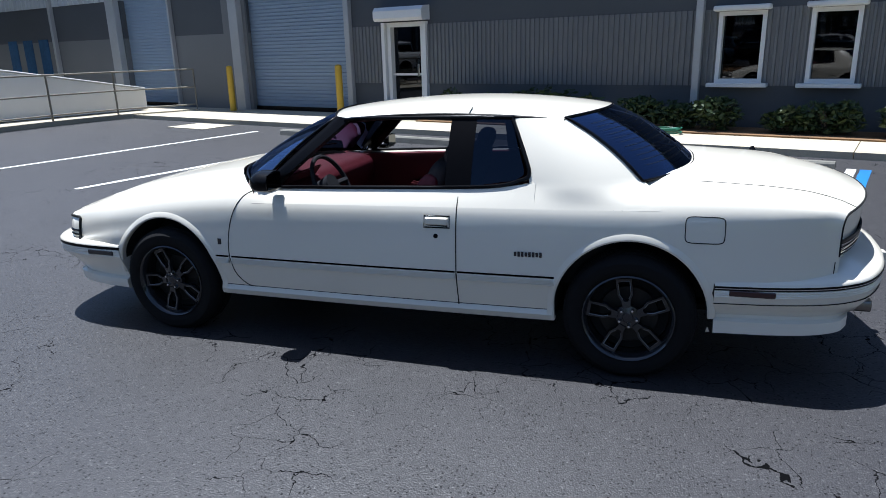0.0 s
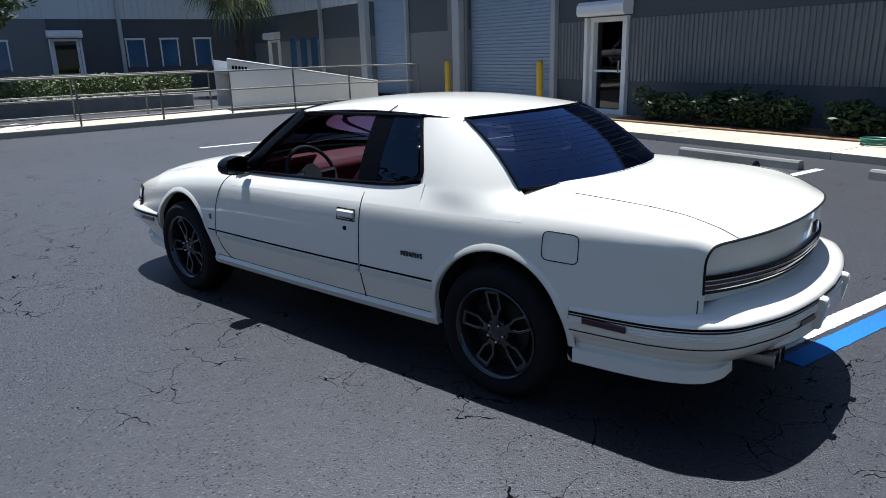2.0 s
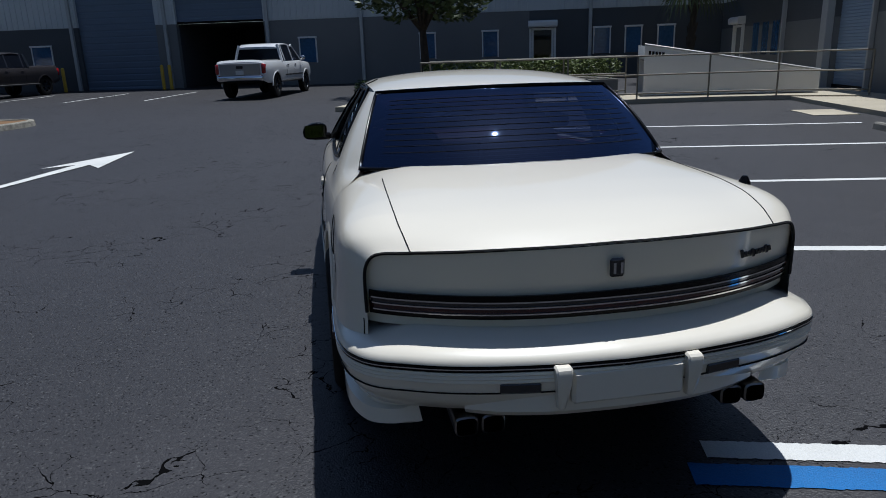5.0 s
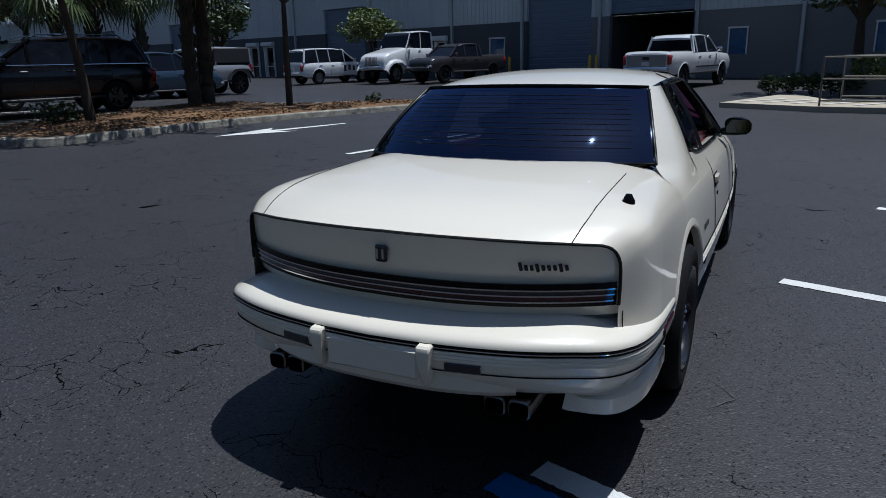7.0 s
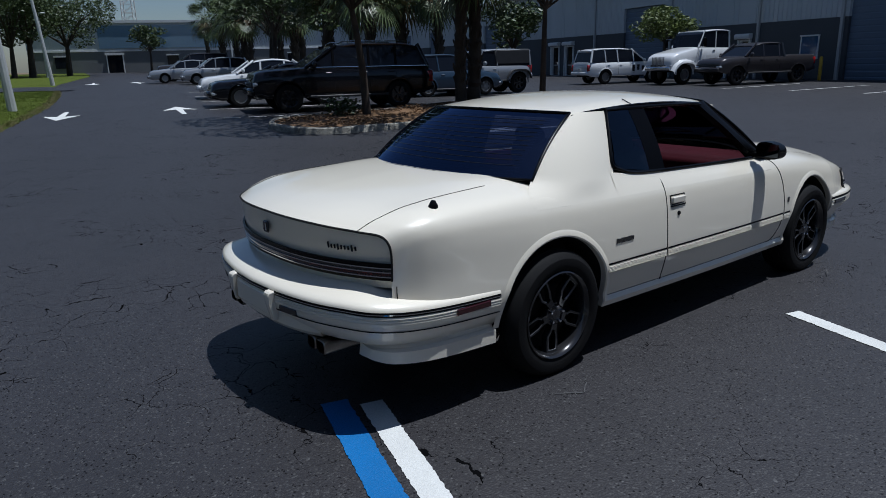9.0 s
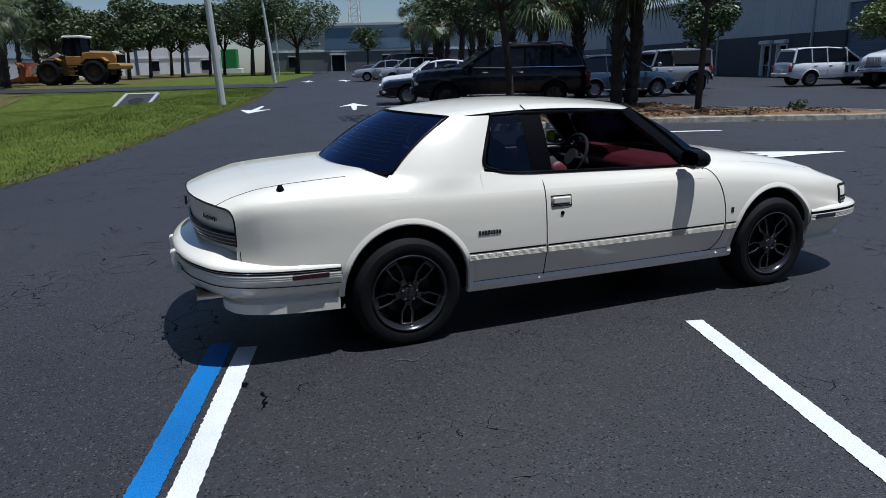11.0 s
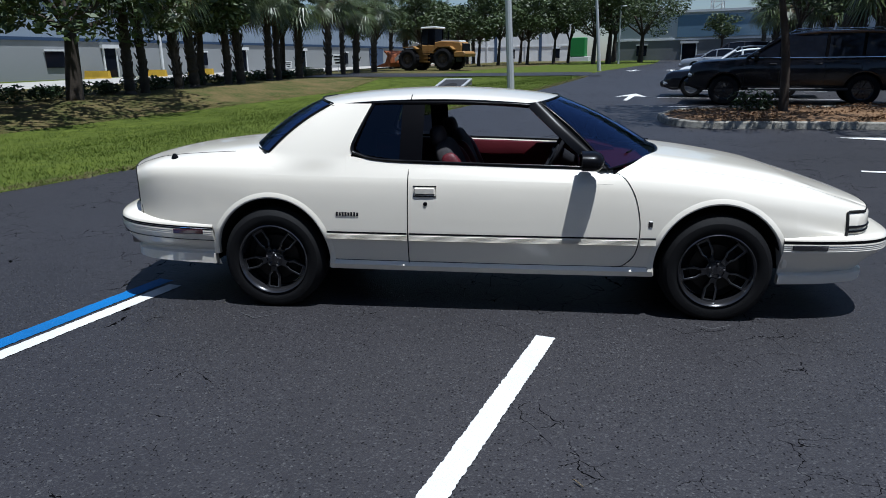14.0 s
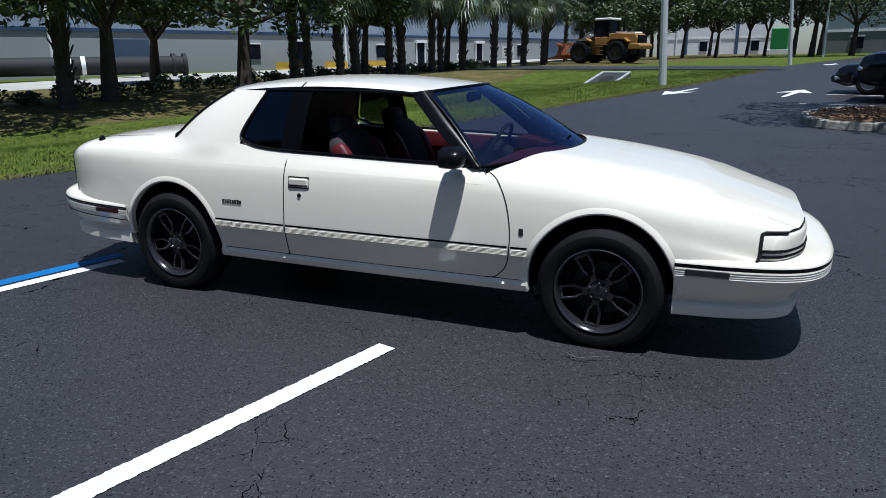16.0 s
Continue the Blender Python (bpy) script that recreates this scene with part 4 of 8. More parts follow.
def rear_valance():
    """Side skirts behind the wheels and the recessed panel for the plate."""
    for side in (1, -1):
        bm = bmesh.new()
        line = spline([(-1.772, 0.80), (-2.0, 0.80), (-2.18, 0.785), (-2.31, 0.738), (-2.365, 0.67), (-2.38, 0.625)], 5)
        rows = []
        for i, p in enumerate(line):
            s = i / (len(line) - 1)
            lo = 0.272 + 0.045 * s
            rows.append([(p.x, side * (p.y - 0.02), 0.42), (p.x, side * (p.y - 0.012), 0.345 + 0.03 * s), (p.x, side * (p.y + 0.016), 0.335 + 0.03 * s), (p.x, side * (p.y + 0.016), lo), (p.x, side * (p.y - 0.04), lo - 0.004)])
        vs = grid(bm, rows)
        bm.faces.new(vs[0])
        bm.faces.new(vs[-1][::-1])
        bmesh.ops.recalc_face_normals(bm, faces=bm.faces)
        part("rear_skirt", bm, M_PAINT, car, sm=30)
    plan_sweep("rear_valance", [(-2.50, 0.47), (-2.545, 0.36), (-2.578, 0.20), (-2.588, 0.0)], [(0.0, 0.475), (0.004, 0.44), (0.004, 0.405), (-0.012, 0.386), (-0.09, 0.378)], M_PAINT, None, "white panel under the bumper", car)
    part("plate_recess", newbox((-2.597, -0.005, 0.486), (0.03, 0.35, 0.105), bevel=0.010), M_PAINT, car, "blank white panel without a plate", sm=30)
    for y in (0.20, -0.205):
        bm = bmesh.new()
        prof = [(-2.565, 0.566), (-2.624, 0.560), (-2.632, 0.540), (-2.624, 0.50), (-2.610, 0.42), (-2.565, 0.41)]
        prism(bm, prof, y - 0.026, y + 0.026)
        for v in bm.verts:
            v.co.y = y + (v.co.y - y) * lerp(0.35, 1.0, min(1.0, max(0.0, (v.co.z - 0.41) / 0.14)))
        bmesh.ops.bevel(bm, geom=bm.edges[:], offset=0.006, segments=1, affect="EDGES")
        bmesh.ops.recalc_face_normals(bm, faces=bm.faces)
        part("bumper_guard", bm, M_PAINT, bumper_r, "white rear bumper guard", sm=30)
    for y in (0.318, -0.322):
        part("reflector", newbox((0, 0, 0), (0.014, 0.12, 0.03), Matrix.Translation((-2.578, y, 0.492)) @ Matrix.Rotation(math.copysign(0.19, -y), 4, "Z"), 0.003), M_SMOKE, bumper_r, "small smoked lens", sm=0)
    for y in (0.385, 0.468, -0.402, -0.485):
        bm = bmesh.new()
        out = [(math.copysign(abs(math.cos(a)) ** 0.5, math.cos(a)) * 0.037, math.copysign(abs(math.sin(a)) ** 0.5, math.sin(a)) * 0.032) for a in [2 * math.pi * k / 20 for k in range(20)]]
        rows = []
        for x, f in ((-2.20, 0.9), (-2.512, 1.0), (-2.517, 0.86), (-2.36, 0.84)):
            rows.append([(x, y + a * f, 0.350 + b * f) for a, b in out + out[:1]])
        grid(bm, rows)
        part("exhaust_tip", bm, M_STEEL, car, "squared steel exhaust tip")
    for side in (1, -1):
        m = newbox((0, 0, 0), (0.20, 0.012, 0.028), Matrix.Translation((-1.93, side * 0.843, 0.490)), 0.003)
        part("side_marker", m, M_LAMPRED, bumper_r, "dark red side marker lens", sm=0)
        m = newbox((0, 0, 0), (0.20, 0.012, 0.030), Matrix.Translation((1.885, side * 0.8275, 0.472)) @ Matrix.Rotation(-0.045 * side, 4, "Z"), 0.003)
        part("side_marker", m, M_SMOKE, bumper_f, "smoked side marker lens", sm=0)


rear_valance()


def tail_panel():
    ys = [-0.735 + 1.47 * k / 40 for k in range(41)]
    rows = []
    def lean(z):
        return 0.045 * (0.884 - z) / 0.31
    def ztop(y):
        return min(0.888, top_z(-2.52, min(abs(y), 0.72))) - 0.004
    for t in range(9):
        row = []
        for y in ys:
            z1 = ztop(y)
            z = lerp(z1, 0.622, t / 8)
            bow = -0.012 * math.sin(math.pi * t / 8)
            edge = 0.008 * max(0.0, (abs(y) - 0.68) / 0.055) ** 2
            row.append((tail_x(y) + 0.004 + bow * 0.3 + edge + lean(z), y, z))
        rows.append(row)
    tp = sheet("tail_panel", rows, M_PAINT, "pearl white rear panel")
    def band(z0, z1, proud, material, name, label, y1=0.725):
        bm = bmesh.new()
        yy = [-y1 + 2 * y1 * k / 40 for k in range(41)]
        rr = []
        for z, o in ((z1, 0.0), (z1, proud), (z0, proud), (z0, 0.0)):
            rr.append([(tail_x(y) + 0.004 - 0.010 - o + 0.008 * max(0.0, (abs(y) - 0.68) / 0.055) ** 2 + lean(z), y, z) for y in yy])
        grid(bm, rr)
        bmesh.ops.recalc_face_normals(bm, faces=bm.faces)
        part(name, bm, material, tp, label, sm=30)
    band(0.719, 0.737, 0.010, M_BLACK, "tail_stripe", "black tail stripe")
    band(0.713, 0.718, 0.012, M_CHROME, "tail_stripe", "thin bright tail stripe")
    band(0.700, 0.712, 0.008, M_SMOKE, "tail_lamp", "smoked tail lamp strip")
    band(0.694, 0.699, 0.012, M_CHROME, "tail_stripe", "thin bright tail stripe")
    band(0.679, 0.693, 0.008, M_LAMPRED, "tail_lamp", "dark red tail lamp strip")
    band(0.673, 0.678, 0.012, M_CHROME, "tail_stripe", "thin bright tail stripe")
    band(0.659, 0.672, 0.009, M_BLACK, "tail_stripe", "black tail stripe")
    # seam round the panel
    sec = [p for p in section_fine(-2.52) if p.y > 0.64]
    pts = [body_point(-2.512, p, -1) for p in sec[:0:-1]] + [body_point(-2.512, p, 1) for p in sec]
    bm = bmesh.new()
    tube(bm, [p + Vector((-0.002, 0, 0.001)) for p in pts], 0.0054, 6)
    part("panel_seam", bm, M_GAP, tp, "black seam")
    for side in (1, -1):
        low = [p for p in section_fine(-2.50) if 0.54 < p.y < 0.66]
        bm = bmesh.new()
        tube(bm, [body_point(-2.50, (p.x + 0.0012, p.y), side) for p in low], 0.0022, 5)
        part("corner_seam", bm, M_GAP, tp, "thin black seam")
    bm = bmesh.new()
    box(bm, (tail_x(0) - 0.003, 0.0, 0.812), (0.014, 0.046, 0.058), bevel=0.006)
    part("emblem", bm, M_SMOKE, tp, "dark shield emblem", sm=0)
    for dy in (-0.011, 0.011):
        part("emblem_bar", newbox((tail_x(0) - 0.0115, dy, 0.812), (0.003, 0.008, 0.034)), M_CHROME, tp, "bright bar", sm=0)
    for k in range(9):
        y = -0.455 - k * 0.0165
        lean_ = Matrix.Translation((tail_x(y) + 0.007, y, 0.792 + 0.004 * (k == 0))) @ Matrix.Rotation(radians(-14), 4, "X")
        bar = newbox((0, 0, 0), (0.006, 0.0115, 0.019 + 0.009 * (k in (0, 3, 7))), lean_, 0.002)
        part("badge_bar", bar, M_SMOKE, tp, "small dark badge bar", sm=0)


tail_panel()


NOSE_END, NOSE_K = 2.40, 1.0


def nose():
    """The upright nose under the bonnet edge, with lamp covers that wrap round its corners."""
    ys = [-0.74 + 1.48 * k / 48 for k in range(49)]
    rows = []
    for t in range(5):
        rows.append([(1.8 + (nose_x(y) - 1.8) * NOSE_K - 0.004 + 0.010 * math.sin(math.pi * t / 4), y, lerp(max(0.535, top_z(NOSE_END, abs(y)) - 0.002), 0.525, t / 4)) for y in ys])
    np_ = sheet("nose_panel", rows, M_PAINT, "pearl white nose with covered headlamps")

    def rear_edge(z):
        """Where the upright rear edge of the lamp cover meets the wing at height z."""
        a, b = 2.20, NOSE_END
        for _ in range(24):
            m = (a + b) / 2
            if body_point(m, (side_y(m, z), z), 1).x < 2.118:
                a = m
            else:
                b = m
        return min(a, NOSE_END - 0.01)

    def wrap(z, side, out, end=0.30):
        first = rear_edge(z)
        pts = [body_point(x, (side_y(x, z) + out, z), side) for x in [lerp(first, NOSE_END, k / 4) for k in range(5)]]
        y0 = side_y(NOSE_END, z) - 0.02
        for k in range(7):
            y = lerp(y0, end, k / 6)
            pts.append(Vector((1.8 + (nose_x(y) - 1.8) * NOSE_K + 0.006 + out, side * y, z)))
        return spline([tuple(p) for p in pts], 3)

    for side in (1, -1):
        zs = [0.534, 0.545, 0.57, 0.60, 0.63, 0.652, 0.664]
        rows = [wrap(z, side, 0.004 + 0.010 * math.sin(math.pi * k / 6) ** 0.5) for k, z in enumerate(zs)]
        rows.append(wrap(0.667, side, -0.010))
        rows.append(wrap(0.664, side, -0.050))
        cover = sheet("headlamp_cover", rows, M_PAINT, "pearl white headlamp cover", np_)
        for z, r in ((0.582, 0.0088), (0.556, 0.0072), (0.533, 0.0042)):
            bm = bmesh.new()
            tube(bm, wrap(z, side, 0.0125), r, 8)
            part("headlamp_louvre", bm, M_BLACK, cover, "black louvre line")
        pts = [body_point(rear_edge(z) - 0.002, (side_y(rear_edge(z), z) + 0.0085, z), side) for z in (0.531, 0.56, 0.59, 0.62, 0.645, 0.660)]
        pts += [p + Vector((0, 0, 0.004)) for p in wrap(0.664, side, 0.008, 0.56)[2:14]]
        bm = bmesh.new()
        tube(bm, pts, 0.0085, 8)
        part("headlamp_outline", bm, M_GAP, cover, "black outline of the headlamp cover")
        bm = bmesh.new()
        tube(bm, [(nose_x(y) + 0.003, side * y, top_z(NOSE_END, y) - 0.004) for y in [0.655 - 0.02 * k for k in range(15)]], 0.0045, 6)
        part("bonnet_edge_seam", bm, M_GAP, cover, "thin black seam")


nose()


# ---- coupe: seams, mouldings, badges ----
def on_side(x, z, side, out=0.0):
    return Vector((x, side * (side_y(x, z) + out), z))


def seam(pts, r=0.0035, parent=None, name="panel_seam", material=None):
    bm = bmesh.new()
    tube(bm, pts, r, 5)
    part(name, bm, material or M_GAP, parent or car, sm=60)


for side in (1, -1):
    dr = BODY[("door", side)]
    seam([on_side(-0.49, 0.93 - 0.61 * k / 20, side) for k in range(21)], parent=dr)
    fr = spline([(0.735, 0.900), (0.81, 0.86), (0.87, 0.76), (0.902, 0.62), (0.902, 0.50), (0.88, 0.40), (0.82, 0.335), (0.76, 0.325)], 5)
    seam([on_side(p.x, p.y, side) for p in fr], parent=dr)
    seam([on_side(-0.99 + 1.97 * k / 30, 0.3265, side, -0.001) for k in range(31)], 0.0028, name="sill_seam")
    # moulding: black line over fine ribs, broken at the door seams
    for x0, x1, par in ((-1.005, -0.497, BODY[("rear_wing", side)]), (-0.483, 0.892, dr), (0.910, 1.00, BODY[("front_wing", side)])):
        n = max(2, int((x1 - x0) / 0.05))
        bm = bmesh.new()
        grid(bm, [[on_side(lerp(x0, x1, k / n), z, side, o) for z, o in ((0.518, 0.0), (0.5165, 0.0022), (0.5085, 0.0022), (0.507, 0.0))] for k in range(n + 1)])
        part("moulding", bm, M_BLACK, par, "black rubber moulding", sm=30)
        bm = bmesh.new()
        zs = [0.503 - 0.0066 * j for j in range(5)]
        line = []
        for k_, z in enumerate(zs):
            o_ = 0.0018 * k_
            line += [(z, o_ - 0.001), (z - 0.0034, o_ + 0.0060), (z - 0.0046, o_ + 0.0060), (z - 0.0056, o_ - 0.001)]
        line.append((zs[-1] - 0.008, 0.0))
        grid(bm, [[on_side(lerp(x0, x1, k / n), z, side, o) for z, o in line] for k in range(n + 1)])
        part("ribbed_trim", bm, M_PAINT, par, "white ribbed body trim", sm=20)
        if par is dr:
            # pull handle with its recess, lock
            hx, hz = -0.385, 0.775
            y = side_y(hx, hz)
            bm = bmesh.new()
            pts = [(hx - 0.07, hz - 0.030), (hx + 0.07, hz - 0.030), (hx + 0.07, hz + 0.030), (hx - 0.07, hz + 0.030)]
            tube(bm, [on_side(a, b, side, 0.001) for a, b in pts], 0.004, 6, closed=True)
            part("handle_surround", bm, M_BLACK, par, "black edge of the handle recess", sm=60)
            hm = newbox((hx, side * (y + 0.004), hz + 0.004), (0.126, 0.022, 0.040), bevel=0.006)
            part("door_handle", hm, M_PAINT, par, "white pull-up door handle", sm=0)
            part("handle_recess", newbox((hx, side * (y - 0.001), hz - 0.021), (0.118, 0.010, 0.010)), M_GAP, par, sm=0)
            bm = bmesh.new()
            lathe(bm, [(0.0, 0.006), (0.011, 0.006), (0.013, 0.002), (0.013, -0.004)], 14, "y", Matrix.Translation((hx + 0.005, side * side_y(hx, 0.700), 0.700)) @ Matrix.Rotation(0 if side > 0 else math.pi, 4, "Z"))
            part("key_lock", bm, M_BLACK, par, "black key lock")
    for k in range(8):
        x = (-0.935 + 0.0185 * k)
        part("badge_bar", newbox((x, side * (side_y(x, 0.628) + 0.002), 0.628), (0.013, 0.005, 0.026 - 0.004 * (k % 3 == 1))), M_SMOKE, BODY[("rear_wing", side)], "small dark badge bar", sm=0)
    part("wing_emblem", newbox((0.965, side * (side_y(0.965, 0.60) + 0.002), 0.60), (0.024, 0.006, 0.036), bevel=0.002), M_SMOKE, BODY[("front_wing", side)], "small dark emblem", sm=0)
    # boot seams
    pts = []
    for k in range(41):
        x = lerp(-1.66, -2.515, k / 40)
        y = 0.612 + 0.008 * math.sin(math.pi * k / 40) - 0.014 * max(0.0, (k - 28) / 12) ** 2
        pts.append(body_point(x, (y, top_z(x, y) + 0.0004), side))
    seam(pts, 0.0021, BODY["trunk_lid"])
    # bonnet seam
    pts = []
    for k in range(41):
        x = lerp(0.96, 2.36, k / 40)
        y = lerp(0.690, 0.600, k / 40)
        pts.append(body_point(x, (y, top_z(x, y)), side))
    seam(pts, 0.0006, BODY["bonnet"])
# fuel flap on the left
fp = [(-1.705 + 0.088 * math.copysign(abs(math.cos(a)) ** 0.32, math.cos(a)), 0.783 + 0.0625 * math.copysign(abs(math.sin(a)) ** 0.32, math.sin(a))) for a in [2 * math.pi * (k + 0.5) / 40 for k in range(40)]]
seam([on_side(a, b, 1, 0.0) for a, b in fp + fp[:1]], 0.0028, BODY[("rear_wing", 1)], "fuel_flap_seam")
bm = bmesh.new()
lathe(bm, [(0.0, 0.028), (0.010, 0.026), (0.016, 0.014), (0.022, 0.004), (0.022, -0.01)], 14, "z", Matrix.Translation((-2.04, -0.700, top_z(-2.04, 0.70))))
part("antenna_base", bm, M_BLACK, BODY[("rear_wing", -1)], "black antenna base")


# ---- coupe: windows, pillars, mirrors ----
def side_sheet(name, poly_rows, material, side, out=0.0, label="", parent=None):
    rows = [[(side_glass(x, z) + Vector((0, out, 0))) for x, z in r] for r in poly_rows]
    rows = [[Vector((p.x, side * p.y, p.z)) for p in r] for r in rows]
    return sheet(name, rows, material, label, parent)


for side in (1, -1):
    # quarter glass with rounded lower rear corner
    rows = []
    for k in range(11):
        t = k / 10
        zt, zb = 1.277, None
        xf = -0.545
        xr = lerp(-0.735, -0.845, t)
        row = []
        z_f, z_r = lerp(1.280, 0.952, t), lerp(1.277, 0.985, t)
        if t > 0.85:
            xr += 0.06 * ((t - 0.85) / 0.15) ** 2
        for j in range(7):
            s = j / 6
            row.append((lerp(xf, xr, s), lerp(z_f, z_r, s)))
        rows.append(row)
    side_sheet("quarter_window", rows, G_SIDE, side, 0.004, "dark tinted quarter window")
    # black B post
    side_sheet("window_post", [[(-0.41, lerp(1.283, 0.936, k / 8)), (-0.475, lerp(1.283, 0.938, k / 8)), (-0.55, lerp(1.283, 0.944, k / 8))] for k in range(9)], M_POSTBLK, side, 0.006, "black window post")
    # surround
    o = [(0.66, 0.912), (0.20, 0.925), (-0.45, 0.943), (-0.70, 0.957), (-0.80, 0.982), (-0.852, 1.01), (-0.83, 1.09), (-0.742, 1.272), (-0.725, 1.286), (-0.40, 1.288), (0.10, 1.283), (0.24, 1.272)]
    pts = [side_glass(x, z) for x, z in o]
    bm = bmesh.new()
    tube(bm, [Vector((p.x, side * (p.y + 0.004), p.z)) for p in spline(pts, 4)], 0.0115, 6)
    part("window_surround", bm, M_BLACK, car, "black window surround", sm=60)
    # A post: black, from the cowl to the roof
    A0, A1 = ws_base(1.0), ws_head(1.0)
    rows = []
    for k in range(13):
        t = k / 12
        p = lerp(A0, A1, t)
        q = side_glass(lerp(0.64, 0.215, t), lerp(0.908, 1.283, t))
        rows.append([Vector((p.x + 0.02, side * (p.y - 0.055), p.z + 0.014)), Vector((p.x, side * p.y, p.z + 0.012)), Vector((lerp(p.x, q.x, 0.5), side * (max(p.y, q.y) + 0.006), lerp(p.z, q.z, 0.5) + 0.006)), Vector((q.x - 0.01, side * (q.y + 0.006), q.z)), Vector((q.x - 0.02, side * (q.y - 0.05), q.z))])
    sheet("windscreen_post", rows, M_BLACK, "gloss black windscreen post")
    # mirror
    bm = bmesh.new()
    bmesh.ops.create_uvsphere(bm, u_segments=20, v_segments=12, radius=1.0)
    for v in bm.verts:
        c = v.co
        for a in range(3):
            c[a] = math.copysign(abs(c[a]) ** 0.86, c[a])
        back = c.x < -0.2
        v.co = Vector((0.60 + (c.x * 0.075 if not back else -0.055 + 0.004 * c.x), side * (0.878 + c.y * 0.085), 0.975 + c.z * 0.055 - 0.01 * c.y))
    mr = part("door_mirror", bm, M_BLACK, BODY[("door", side)], "gloss black door mirror", sm=40)
    part("mirror_foot", newbox((0.585, side * 0.835, 0.938), (0.075, 0.13, 0.045), bevel=0.012), M_BLACK, mr, sm=40)
    bm = bmesh.new()
    box(bm, (0.541, side * 0.878, 0.975), (0.004, 0.138, 0.082), bevel=0.0)
    part("mirror_glass", bm, M_MIRROR, mr, "mirror glass", sm=0)
    # gutter line on the roof and the joint above the window post
    seam([Vector((p.x, side * (p.y + 0.004), p.z - 0.002)) for p in ROOF_EDGE], 0.007, None, "roof_gutter", M_BLACK)
    e = roof_edge(-0.5)
    seam([Vector((-0.5, side * (e.y + 0.004), e.z - 0.012)), Vector((-0.5, side * (e.y + 0.002), e.z + 0.004)), Vector((-0.503, side * (e.y - 0.06), e.z + 0.030))], 0.003, None, "roof_joint")

# black borders of the screens
for fa, fb in ((ws_head, ws_base), (bl_head, bl_base)):
    top, base = mirrored(fa, 20), mirrored(fb, 20)
    full = bowed(top, base, 0.05, 10)
    loop = full[0] + [r[-1] for r in full[1:-1]] + full[-1][::-1] + [r[0] for r in full[-2:0:-1]]
    bm = bmesh.new()
    tube(bm, [p + Vector((0, 0, 0.002)) for p in loop], 0.008, 6, closed=True)
    part("screen_seal", bm, M_BLACK, car, "black rubber screen seal", sm=60)
    if fa is bl_head:
        bm = bmesh.new()
        hr = bowed(mirrored(bl_head, 20), mirrored(bl_base, 20), 0.05, 26)
        for r in hr[3:-2]:
            tube(bm, [p + Vector((0.004, 0, -0.006)) for p in r[1:-1]], 0.0016, 4)
        part("heater_lines", bm, M_HEAT, car, "fine heater lines in the rear window", sm=0)
# cowl with wipers
rows = []
for k in range(21):
    s = -1 + 2 * k / 20
    p = ws_base(abs(s))
    rows.append([Vector((p.x + 0.03, p.y * (1 if s >= 0 else -1), p.z - 0.012)), Vector((p.x - 0.06, p.y * (1 if s >= 0 else -1) * 0.97, p.z - 0.02))])
sheet("cowl", rows, M_BLACK)
for y0, y1 in ((0.42, -0.08), (-0.10, -0.58)):
    a, b = ws_base(abs(y0) / 0.775), ws_base(abs(y1) / 0.775)
    bm = bmesh.new()
    tube(bm, [(a.x - 0.02, y0, a.z + 0.006), ((a.x + b.x) / 2 - 0.05, (y0 + y1) / 2, (a.z + b.z) / 2 + 0.045), (b.x - 0.06, y1, b.z + 0.055)], 0.006, 6)
    part("wiper", bm, M_BLACK, car, "black wiper arm")


